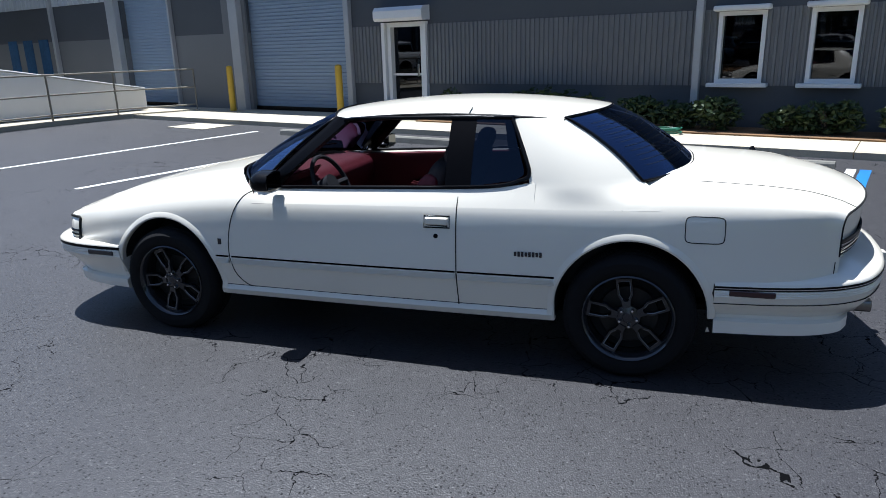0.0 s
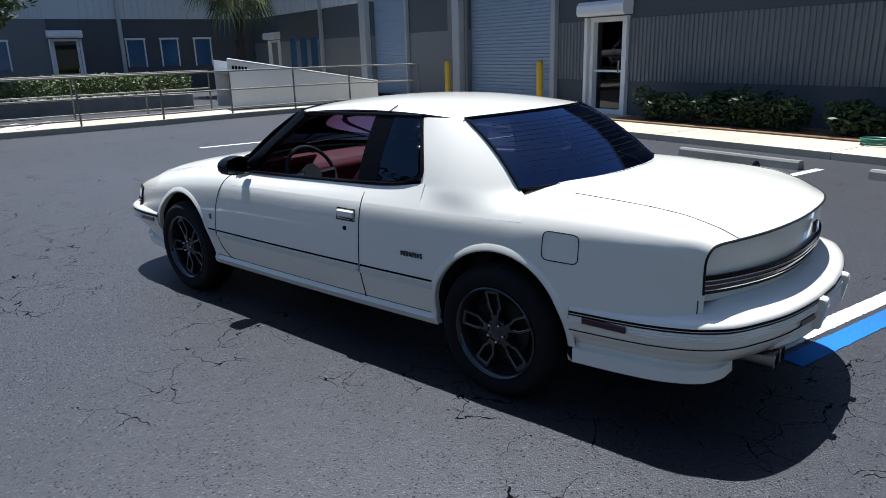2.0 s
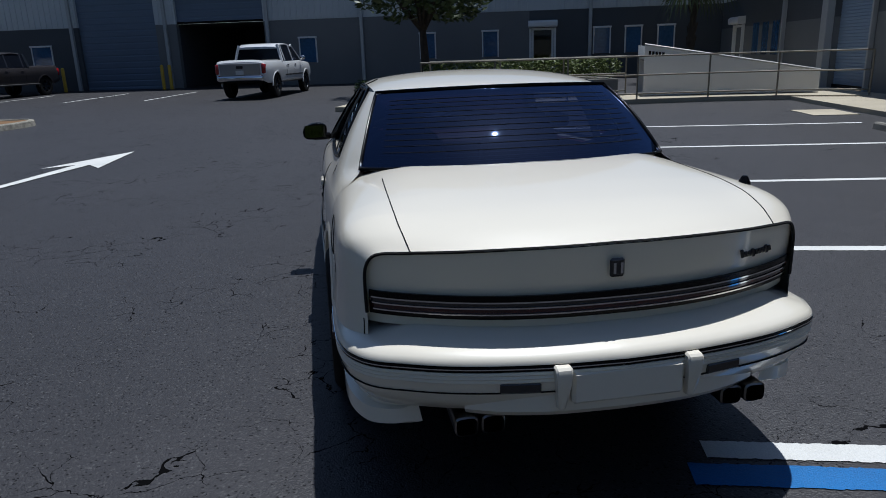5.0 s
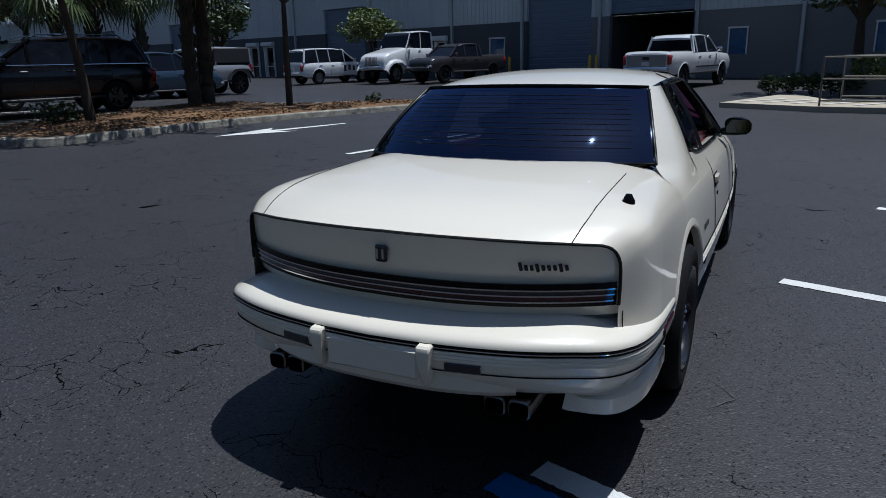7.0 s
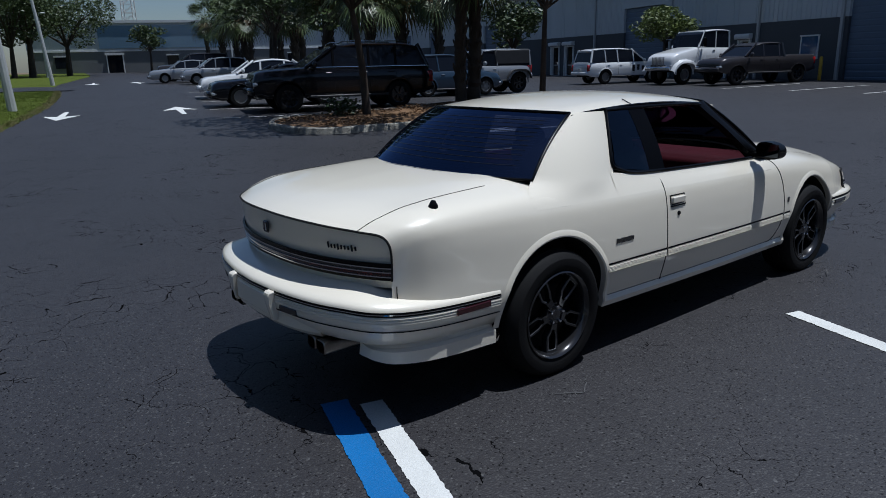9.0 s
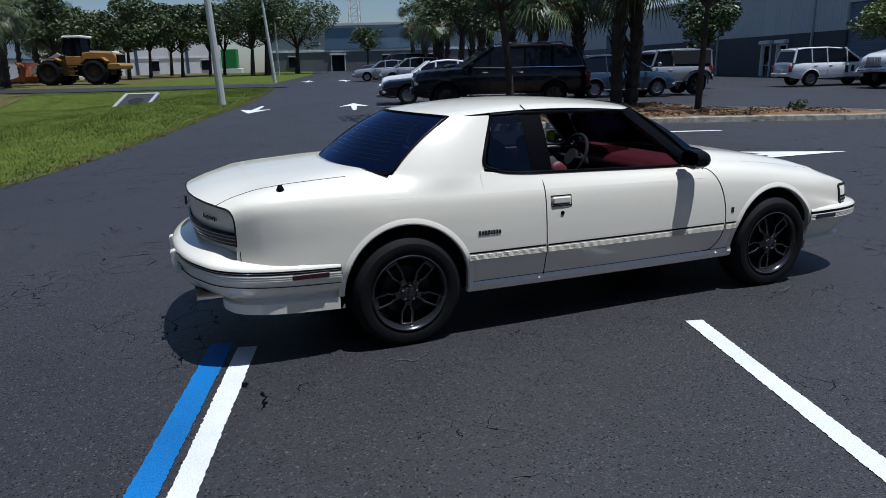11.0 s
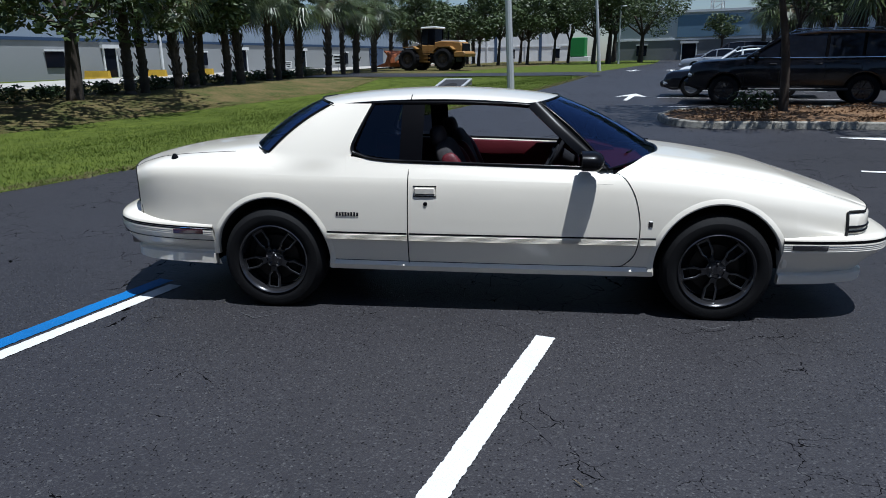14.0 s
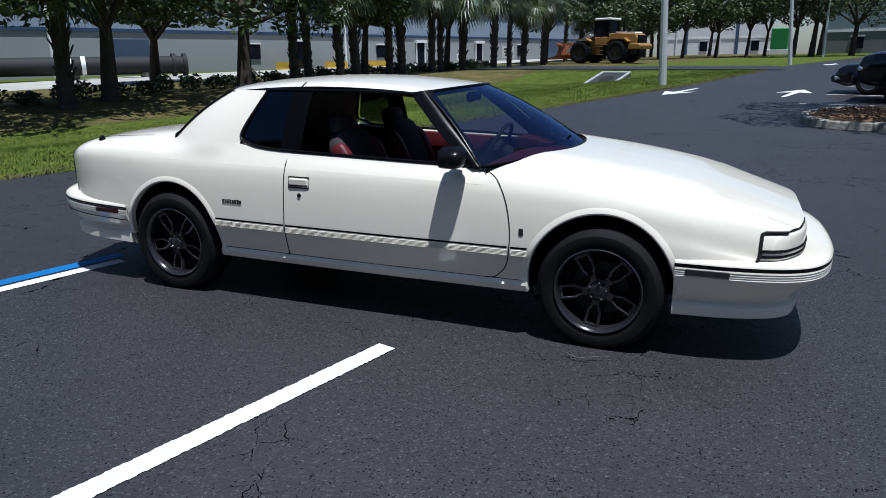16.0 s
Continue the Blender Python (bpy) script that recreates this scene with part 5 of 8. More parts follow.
# ---- coupe: wheels ----
def wheel(side):
    """One wheel about its own centre, face towards +y."""
    e = new("wheel")
    e.parent = car
    bm = bmesh.new()
    R, w = 0.330, 0.112
    prof = [(0.222, w - 0.012), (0.236, w - 0.002), (0.262, w + 0.006), (0.292, w + 0.002), (0.312, w - 0.012), (0.324, w - 0.030), (R, w - 0.055)]
    for g in (0.045, 0.0, -0.045):
        prof += [(R, g + 0.014), (R - 0.008, g + 0.010), (R - 0.008, g + 0.002), (R, g - 0.002)]
    prof += [(R, -w + 0.05), (0.318, -w + 0.02), (0.29, -w), (0.222, -w + 0.012)]
    lathe(bm, prof, 144)
    for v in bm.verts:
        r = math.hypot(v.co.x, v.co.z)
        turn = math.atan2(v.co.z, v.co.x) / math.tau * 144
        if r > 0.308 and v.co.y > w - 0.06 and round(turn) % 2 == 0:
            v.co.x, v.co.z = v.co.x * (r - 0.003) / r, v.co.z * (r - 0.003) / r
    part("tyre", bm, M_TYRE, e, "black road tyre", sm=28)
    bm = bmesh.new()
    lathe(bm, [(0.226, w - 0.012), (0.228, w - 0.002), (0.222, w + 0.003), (0.214, w - 0.004), (0.205, w - 0.022), (0.200, w - 0.06), (0.195, -w + 0.02)], 56)
    rim = part("rim", bm, M_RIM, e, "gloss black alloy rim", sm=30)
    bm = bmesh.new()
    lathe(bm, [(0.0, 0.0), (0.195, 0.0), (0.195, -0.02)], 40)
    part("wheel_backing", bm, M_UNDER, e, sm=0)
    bm = bmesh.new()
    lathe(bm, [(0.0, 0.028), (0.145, 0.028), (0.150, 0.022), (0.150, 0.004)], 40)
    part("brake_disc", bm, M_DISC, e, "dull steel brake disc", sm=30)
    f = w - 0.028
    for k in range(5):
        a = math.radians(90 + 72 * k)
        ca, sa = math.cos(a), math.sin(a)
        def loc(r, t, y):
            return Vector((r * ca - t * sa, y, r * sa + t * ca))
        outer = [(0.050, 0.019), (0.088, 0.024), (0.116, 0.040), (0.208, 0.041), (0.208, -0.041), (0.116, -0.040), (0.088, -0.024), (0.050, -0.019)]
        inner = [(0.084, 0.009), (0.095, 0.014), (0.119, 0.028), (0.190, 0.029), (0.190, -0.029), (0.119, -0.028), (0.095, -0.014), (0.084, -0.009)]
        bm = bmesh.new()
        n = 8
        rings = []
        for poly, y, sh in ((outer, f - 0.035, 1.0), (outer, f - 0.004, 1.0), (outer, f, 0.94), (inner, f, 1.06), (inner, f - 0.006, 1.0), (inner, f - 0.035, 0.98)):
            ring = []
            for r, t in poly:
                dip = -0.012 * (1 - abs(r - 0.13) / 0.08) if abs(r - 0.13) < 0.08 else 0.0
                ring.append(bm.verts.new(loc(r if sh == 1.0 else 0.14 + (r - 0.14) * (0.975 if sh < 1 else 1.02), t * sh, y + dip)))
            rings.append(ring)
        for A, B in zip(rings, rings[1:]):
            for i in range(n):
                bm.faces.new((A[i], A[(i + 1) % n], B[(i + 1) % n], B[i]))
        bmesh.ops.recalc_face_normals(bm, faces=bm.faces)
        part("spoke", bm, M_RIM, rim, "black looped spoke", sm=30)
        bm = bmesh.new()
        tube(bm, [loc(r, t, f - 0.001 + (-0.012 * (1 - abs(r - 0.13) / 0.08) if abs(r - 0.13) < 0.08 else 0.0)) for r, t in inner[1:-1]], 0.0026, 5)
        part("spoke_edge", bm, M_RIMEDGE, rim, "thin bare metal spoke edge", sm=60)
        bm = bmesh.new()
        b2 = a + math.radians(36)
        lathe(bm, [(0.0, 0.02), (0.006, 0.019), (0.009, 0.012), (0.009, -0.01)], 8, "y", Matrix.Translation((0.045 * math.cos(b2), f - 0.004, 0.045 * math.sin(b2))))
        part("lug_nut", bm, M_CHROME, rim, "bright lug nut", sm=30)
    bm = bmesh.new()
    lathe(bm, [(0.0, f + 0.006), (0.024, f + 0.005), (0.028, f), (0.060, f - 0.008), (0.066, f - 0.03)], 24)
    part("hub_cap", bm, M_RIM, rim, "black hub cap", sm=30)
    return e


w0 = wheel(1)
first = True
for sx in (-1, 1):
    for sy in (1, -1):
        m = Matrix.Translation((sx * WX, sy * (0.742 if sx < 0 else 0.728), HUB_Z)) @ Matrix.Rotation(0 if sy > 0 else math.pi, 4, "Z") @ Matrix.Rotation(math.radians({(-1, 1): 8, (-1, -1): 31, (1, 1): 23, (1, -1): -44}[sx, sy]), 4, "Y")
        if first:
            w0.matrix_basis = m
            first = False
        else:
            c = copy_thing(w0, m)


# ---- coupe: underside and cabin ----
bm = bmesh.new()
slab(bm, [(x, y) for x, y in ((-2.12, -0.62), (-1.80, -0.76), (-1.80, -0.50), (-0.95, -0.50), (-0.95, -0.80), (0.95, -0.80), (0.95, -0.50), (1.80, -0.50), (1.80, -0.70), (2.14, -0.50), (2.14, 0.50), (1.80, 0.70), (1.80, 0.50), (0.95, 0.50), (0.95, 0.80), (-0.95, 0.80), (-0.95, 0.50), (-1.80, 0.50), (-1.80, 0.76), (-2.12, 0.62))], 0.27, 0.31)
bmesh.ops.triangulate(bm, faces=bm.faces)
part("underbody", bm, M_UNDER, car, sm=0)
bm = bmesh.new()
box(bm, (1.55, 0, 0.50), (0.9, 0.96, 0.42))
part("engine_bay", bm, M_UNDER, car, sm=0)
bm = bmesh.new()
box(bm, (-1.98, 0, 0.64), (0.50, 1.1, 0.38))
part("boot_box", bm, M_UNDER, car, sm=0)


def cabin():
    bm = bmesh.new()
    box(bm, (0.0, 0, 0.33), (1.9, 1.46, 0.04))
    part("floor_carpet", bm, M_CARPET, car, "maroon carpet", sm=0)
    bm = bmesh.new()
    box(bm, (0.0, 0, 0.44), (1.8, 0.24, 0.22), bevel=0.03)
    part("centre_console", bm, M_RED, car, "maroon centre console", sm=40)
    # dashboard: a rounded bar with a hooded cluster
    bm = bmesh.new()
    prof = [(1.02, 0.90), (0.90, 0.915), (0.72, 0.905), (0.63, 0.875), (0.60, 0.82), (0.63, 0.72), (0.70, 0.60), (0.80, 0.55), (1.02, 0.55)]
    prism(bm, prof, -0.70, 0.70)
    bmesh.ops.bevel(bm, geom=bm.edges[:], offset=0.012, segments=2, affect="EDGES")
    bmesh.ops.recalc_face_normals(bm, faces=bm.faces)
    part("dashboard", bm, M_RED, car, "maroon dashboard", sm=50)
    bm = bmesh.new()
    prism(bm, [(0.66, 0.885), (0.60, 0.955), (0.68, 0.965), (0.86, 0.925), (0.86, 0.89)], 0.18, 0.60)
    bmesh.ops.bevel(bm, geom=bm.edges[:], offset=0.01, segments=2, affect="EDGES")
    bmesh.ops.recalc_face_normals(bm, faces=bm.faces)
    part("cluster_hood", bm, M_RED, car, "maroon instrument hood", sm=50)
    # steering wheel on a leaning column
    M = Matrix.Translation((0.44, 0.38, 0.86)) @ Matrix.Rotation(math.radians(-64), 4, "Y")
    bm = bmesh.new()
    tube(bm, [M @ Vector((0.19 * math.cos(a), 0.19 * math.sin(a), 0)) for a in [2 * math.pi * k / 36 for k in range(36)]], 0.014, 8, closed=True)
    sw = part("steering_wheel", bm, M_SEAT, car, "black steering wheel")
    bm = bmesh.new()
    for a in (math.pi / 2, -math.pi / 2, math.pi):
        tube(bm, [M @ Vector((0, 0, -0.02)), M @ Vector((0.185 * math.cos(a), 0.185 * math.sin(a), 0))], 0.02, 6)
    tube(bm, [M @ Vector((0, 0, 0.01)), M @ Vector((0, 0, -0.28))], [0.07, 0.035], 12)
    part("steering_hub", bm, M_SEAT, sw, sm=40)
    # seats: rounded cushions on a leaning back
    def pad(name, c, r, tilt, material, parent, label="", power=0.55):
        bm = bmesh.new()
        bmesh.ops.create_uvsphere(bm, u_segments=24, v_segments=14, radius=1.0)
        M = Matrix.Translation(c) @ Matrix.Rotation(radians(tilt), 4, "Y")
        for v in bm.verts:
            q = [math.copysign(abs(a) ** power, a) * b for a, b in zip(v.co, r)]
            v.co = M @ Vector(q)
        return part(name, bm, material, parent, label, sm=60)
    for y in (0.36, -0.36):
        pad("seat_cushion", (0.10, y, 0.50), (0.27, 0.24, 0.085), 8, M_SEAT, car, "charcoal cloth seat cushion")
        bk = pad("seat_back", (-0.22, y, 0.77), (0.075, 0.235, 0.29), -22, M_SEAT, car, "charcoal and maroon bucket seat back")
        pad("headrest", (-0.355, y, 1.06), (0.05, 0.125, 0.07), -16, M_SEAT, bk, "charcoal headrest", 0.7)
        bm = bmesh.new()
        for d in (-0.05, 0.05):
            tube(bm, [(-0.325, y + d, 0.98), (-0.350, y + d, 1.07)], 0.007, 6)
        part("headrest_post", bm, M_CHROME, bk)
        for d in (-0.205, 0.205):
            pad("seat_bolster", (-0.185, y + d, 0.74), (0.075, 0.05, 0.25), -22, M_RED, bk, "maroon side bolster", 0.7)
            pad("cushion_bolster", (0.12, y + d, 0.535), (0.24, 0.05, 0.06), 8, M_RED, bk, "maroon side bolster", 0.7)
    bm = bmesh.new()
    prism(bm, [(-0.52, 0.52), (-0.55, 0.60), (-0.95, 0.55), (-1.22, 0.98), (-1.38, 0.97), (-1.15, 0.40), (-0.55, 0.40)], -0.62, 0.62)
    bmesh.ops.bevel(bm, geom=bm.edges[:], offset=0.03, segments=2, affect="EDGES")
    bmesh.ops.recalc_face_normals(bm, faces=bm.faces)
    part("rear_bench", bm, M_SEAT, car, "charcoal rear bench", sm=60)
    bm = bmesh.new()
    box(bm, (-1.37, 0, 0.945), (0.26, 1.24, 0.02))
    part("parcel_shelf", bm, M_SEAT, car, sm=0)
    for side in (1, -1):
        rows = []
        for k in range(27):
            x = -1.0 + 1.72 * k / 26
            g = side_glass(x, belt(x))
            rows.append([(x, side * (g.y - 0.012), belt(x) - 0.004), (x, side * (g.y - 0.075), belt(x) - 0.012), (x, side * (g.y - 0.095), 0.82), (x, side * (g.y - 0.055), 0.70), (x, side * 0.72, 0.34)])
        dp = sheet("door_card", rows, M_RED, "maroon door trim")
        bm = bmesh.new()
        prism(bm, [(0.30, 0.70), (-0.25, 0.68), (-0.28, 0.64), (0.32, 0.65)], side * 0.66 - 0.045, side * 0.66 + 0.045)
        bmesh.ops.bevel(bm, geom=bm.edges[:], offset=0.012, segments=2, affect="EDGES")
        bmesh.ops.recalc_face_normals(bm, faces=bm.faces)
        part("armrest", bm, M_RED, dp, sm=50)
    # headliner just under the roof skin
    rows = [[Vector((p.x, p.y * 0.96, p.z - 0.028)) for p in r] for r in ROOF]
    sheet("headliner", rows, M_RED, "maroon headliner")
    bm = bmesh.new()
    box(bm, (0.40, 0.0, 1.235), (0.03, 0.22, 0.06), bevel=0.012)
    part("rear_view_mirror", bm, M_BLACK, car, "black rear-view mirror", sm=40)


cabin()


# ---- lot furniture ----
def at(x, y, rz=0.0, dz=0.0):
    return Matrix.Translation((x, y, rise(x, y) + dz)) @ Matrix.Rotation(radians(rz), 4, "Z")


def bollard(u, v):
    p = uv(u, v)
    b = thing("bollard", "yellow painted steel bollard before the shop wall", "bollard", Matrix.Translation((p.x, p.y, 0.1)), "shop bollards")
    bm = bmesh.new()
    lathe(bm, [(0.085, 0.0), (0.085, 1.14), (0.078, 1.18), (0.05, 1.205), (0.0, 1.212)], 18, "z")
    part("post", bm, M_YELLOW, b)


bollard(13.0, -9.3)
bollard(9.05, -9.3)
for u_, v_ in ((29.6, 17.3), (29.6, 16.9), (29.6, 22.6), (29.6, 12.2)):
    p_ = uv(u_, v_)
    b_ = thing("bollard", "yellow painted steel bollard beside a warehouse door", "bollard", at(p_.x, p_.y), "warehouse bollards")
    bm = bmesh.new()
    lathe(bm, [(0.085, 0.0), (0.085, 1.14), (0.05, 1.2), (0.0, 1.21)], 12, "z")
    part("post", bm, M_YELLOW, b_)


def wheel_stop(u, v):
    p = uv(u, v)
    w = thing("wheel_stop", "grey concrete wheel stop at the head of a bay", "wheel stop", Matrix.Translation((p.x, p.y, 0.0)) @ Matrix.Rotation(TH, 4, "Z"), "wheel stops")
    bm = bmesh.new()
    prof = [(-0.075, 0.0), (-0.06, 0.09), (-0.04, 0.115), (0.04, 0.115), (0.06, 0.09), (0.075, 0.0)]
    L = 0.92
    rows = [[(x, y, z) for y, z in prof] for x in (-L, L)]
    vs = grid(bm, rows)
    bm.faces.new(vs[0])
    bm.faces.new(vs[1][::-1])
    bmesh.ops.recalc_face_normals(bm, faces=bm.faces)
    part("stop", bm, M_STOP, w, sm=0)


M_STOP = mat("weathered_concrete", (0.24, 0.23, 0.20), 0.9, 0, 0.3, 3, 80, bump=0.5)
for u_ in (4.5, 1.75, -0.95, 7.2):
    wheel_stop(u_, -6.45)

# utility cover
bm = bmesh.new()
slab(bm, [uv(10.6, -6.4), uv(11.9, -6.4), uv(11.9, -7.3), uv(10.6, -7.3)], 0.0, 0.012)
tagged(part("utility_cover", bm, M_CONC, sm=0), "square concrete utility cover set in asphalt", "cover", kind="structure")


# ---- raised walk with railing, planter and yard ramp ----
RAIL = [(13.95, 2.13), (14.15, 0.2), (14.4, -1.7), (14.75, -3.55), (15.0, -5.45), (15.0, -7.2), (14.3, -9.2)]


def walkway():
    bm = bmesh.new()
    line = [uv(a + 0.0, b) for a, b in [(14.5, 4.6)] + RAIL]
    back = [uv(a + 1.9, b) for a, b in [(17.2, 4.2)] + RAIL]
    for i in range(len(line) - 1):
        slab(bm, [line[i], line[i + 1], back[i + 1], back[i]], -0.05, 0.13)
    bmesh.ops.remove_doubles(bm, verts=bm.verts, dist=0.001)
    tagged(part("raised_walk", bm, M_CONC, sm=0), "raised pale concrete walk with a kerb edge", "walkway", kind="structure")
    for k in range(5):
        a = uv(14.8 - 0.05 * k, 4.3 - 0.7 * k)
        b = uv(16.3 - 0.05 * k, 3.5 - 0.7 * k)
        strip("hatch_line", a, b, 0.11, M_WHITE, "white painted hatching on concrete", 0.134)


walkway()


def railing(pts, h, name_group, dz=0.13):
    r = thing("railing", "dark steel pipe railing on a raised walk", "railing", None, name_group)
    P3 = [uv(a, b) for a, b in pts]
    for k, p in enumerate(P3):
        bm = bmesh.new()
        tube(bm, [(p.x, p.y, dz), (p.x, p.y, dz + h)], 0.024, 8)
        part("post", bm, M_RAIL, r)
    for z in (h, h * 0.56, h * 0.12):
        bm = bmesh.new()
        tube(bm, [(p.x, p.y, dz + z) for p in P3], 0.021, 8)
        part("rail", bm, M_RAIL, r)


railing([(a + 0.12, b) for a, b in RAIL], 1.10, "walk railings")
railing([(15.9, 2.1), (16.1, 0.1), (16.3, -1.7), (16.6, -3.5)], 1.10, "walk railings")


def yard_ramp():
    """A white wedge-sided yard ramp behind the railing."""
    a, b = uv(16.0, -3.9), uv(15.75, -8.5)
    r = thing("yard_ramp", "white wedge-shaped steel yard ramp behind a railing", "ramp")
    d = (b - a).normalized()
    n = Vector((-d.y, d.x, 0))
    if n.dot(uv(1, 0)) < 0:
        n = -n
    for k, off in enumerate((0.0, 1.6)):
        bm = bmesh.new()
        q = [a + n * off, b + n * off]
        pr = [(q[0], 0.15), (q[1], 0.15), (q[1], 0.72), (q[0], 1.52)]
        f = [bm.verts.new((p.x, p.y, z)) for p, z in pr]
        g = [bm.verts.new((p.x + n.x * 0.06, p.y + n.y * 0.06, z)) for p, z in pr]
        bm.faces.new(f)
        bm.faces.new(g[::-1])
        for i in range(4):
            bm.faces.new((f[i], g[i], g[(i + 1) % 4], f[(i + 1) % 4]))
        bmesh.ops.recalc_face_normals(bm, faces=bm.faces)
        side = part("side_panel", bm, M_TRIM, r, sm=0)
        if k == 0:
            bm = bmesh.new()
            tube(bm, [(q[0].x, q[0].y, 1.53), (q[1].x, q[1].y, 0.73)], 0.03, 6)
            part("top_edge", bm, M_POST, side)
            for j in range(5):
                p = a + d * (0.14 + 0.09 * j) - n * 0.006
                part("lettering_bar", newbox((0, 0, 0), (0.065, 0.006, 0.10), Matrix.Translation((p.x, p.y, 1.30 - 0.012 * j)) @ Matrix.Rotation(math.atan2(d.y, d.x), 4, "Z")), M_BLACK, side, "dark bar of unreadable lettering", sm=0)
    bm = bmesh.new()
    q = [a + n * 0.06, b + n * 0.06, b + n * 1.6, a + n * 1.6]
    vs = [bm.verts.new((p.x, p.y, z)) for p, z in zip(q, (1.2, 0.5, 0.5, 1.2))]
    ws = [bm.verts.new((p.x, p.y, z - 0.08)) for p, z in zip(q, (1.2, 0.5, 0.5, 1.2))]
    bm.faces.new(vs)
    bm.faces.new(ws[::-1])
    for i in range(4):
        bm.faces.new((vs[i], ws[i], ws[(i + 1) % 4], vs[(i + 1) % 4]))
    part("deck", bm, M_POST, r, sm=0)


yard_ramp()

# ---- plants ----
M_LEAF = mat("oak_leaf", (0.072, 0.100, 0.026), 0.5, 0, 0.4, 2, 30, color2=(0.018, 0.034, 0.009))
M_LEAF2 = mat("shrub_leaf", (0.040, 0.068, 0.018), 0.55, 0, 0.35, 2, 30, color2=(0.02, 0.035, 0.01))
M_HEDGE = mat("hedge_leaf", (0.14, 0.17, 0.035), 0.55, 0, 0.3, 2, 30, color2=(0.06, 0.09, 0.02))
M_PALM = mat("palm_leaf", (0.120, 0.150, 0.050), 0.42, 0, 0.4, 2, 30, color2=(0.026, 0.045, 0.013))
M_DRYP = mat("dry_palm_leaf", (0.19, 0.13, 0.06), 0.8, 0, 0.3, 2, 30)
M_BARK = mat("bark", (0.075, 0.058, 0.043), 0.95, 0, 0.4, 5, 60, bump=1.0, bump_scale=40)
M_PBARK = mat("palm_bark", (0.075, 0.060, 0.045), 0.95, 0, 0.4, 6, 60, bump=1.0, bump_scale=30)


def leaves(name, centers, material, parent, rng, n, size, label="", flat=0.5, kind=""):
    """Many small leaf sprays scattered in overlapping clouds; centers: (x, y, z, rx, ry, rz)."""
    C = np.array(centers, float)
    vol = C[:, 3] * C[:, 4] * C[:, 5]
    pick = rng.choice(len(C), n, p=vol / vol.sum())
    d = rng.normal(size=(n, 3))
    d /= np.linalg.norm(d, axis=1)[:, None]
    rad = rng.uniform(0.55, 1.0, n) ** 0.6
    pos = C[pick, :3] + d * rad[:, None] * C[pick, 3:]
    a = rng.normal(size=(n, 3))
    a[:, 2] *= flat
    a /= np.linalg.norm(a, axis=1)[:, None]
    b = np.cross(a, rng.normal(size=(n, 3)))
    b /= np.linalg.norm(b, axis=1)[:, None]
    s = size * rng.uniform(0.6, 1.4, n)[:, None]
    v = np.stack([pos - a * s, pos + b * s * 0.42, pos + a * s, pos - b * s * 0.42], 1).reshape(-1, 3)
    f = np.arange(n * 4).reshape(-1, 4)
    me = bpy.data.meshes.new(name)
    me.from_pydata(v.tolist(), [], f.tolist())
    me.materials.append(material)
    ob = new(name, me)
    if parent is not None:
        ob.parent = parent
    if label:
        ob["label"] = label
    if kind:
        ob["kind"] = kind
    return ob


def oak(name, label, x, y, h, spread, seed, trunk=0.2, n=5200, lean=0.0, low=0.45, material=None, size=0.13, category="tree", group=""):
    """A tapered trunk that forks into limbs under an uneven crown of leaf sprays."""
    rng = np.random.default_rng(seed)
    t = thing(name, label, category, at(x, y), group)
    bm = bmesh.new()
    top = Vector((lean, 0.2 * lean, h * low))
    tube(bm, spline([(0, 0, -0.1), (lean * 0.3 + 0.04, 0.03, h * low * 0.5), top], 4), [trunk * (1.25 - 0.55 * k / 8) for k in range(9)], 9)
    cl = []
    for k in range(9):
        a = 2 * math.pi * k / 9 + rng.uniform(-0.4, 0.4)
        r = spread * rng.uniform(0.35, 0.8)
        z = h * rng.uniform(low + 0.12, 0.9)
        end = Vector((lean + r * math.cos(a), r * math.sin(a), z))
        mid = lerp(top, end, 0.5) + Vector((0, 0, 0.12 * h * rng.uniform(-0.3, 1.0)))
        tube(bm, spline([top - Vector((0, 0, 0.3 * trunk)), mid, end], 3), [trunk * 0.55, trunk * 0.45, trunk * 0.38, trunk * 0.3, trunk * 0.22, trunk * 0.15, trunk * 0.08], 6)
        q = spread * rng.uniform(0.28, 0.48)
        cl.append((*end, q, q, q * 0.75))
        for j in range(2):
            e2 = end + Vector((rng.uniform(-1, 1), rng.uniform(-1, 1), rng.uniform(-0.4, 0.6))) * spread * 0.38
            q2 = spread * rng.uniform(0.16, 0.3)
            cl.append((*e2, q2, q2, q2 * 0.7))
    cl.append((lean, 0, h * 0.86, spread * 0.45, spread * 0.45, h * 0.12))
    part("trunk", bm, M_BARK, t, "rough brown bark", sm=60)
    leaves("crown", cl, material or M_LEAF, t, rng, n, size)
    return t


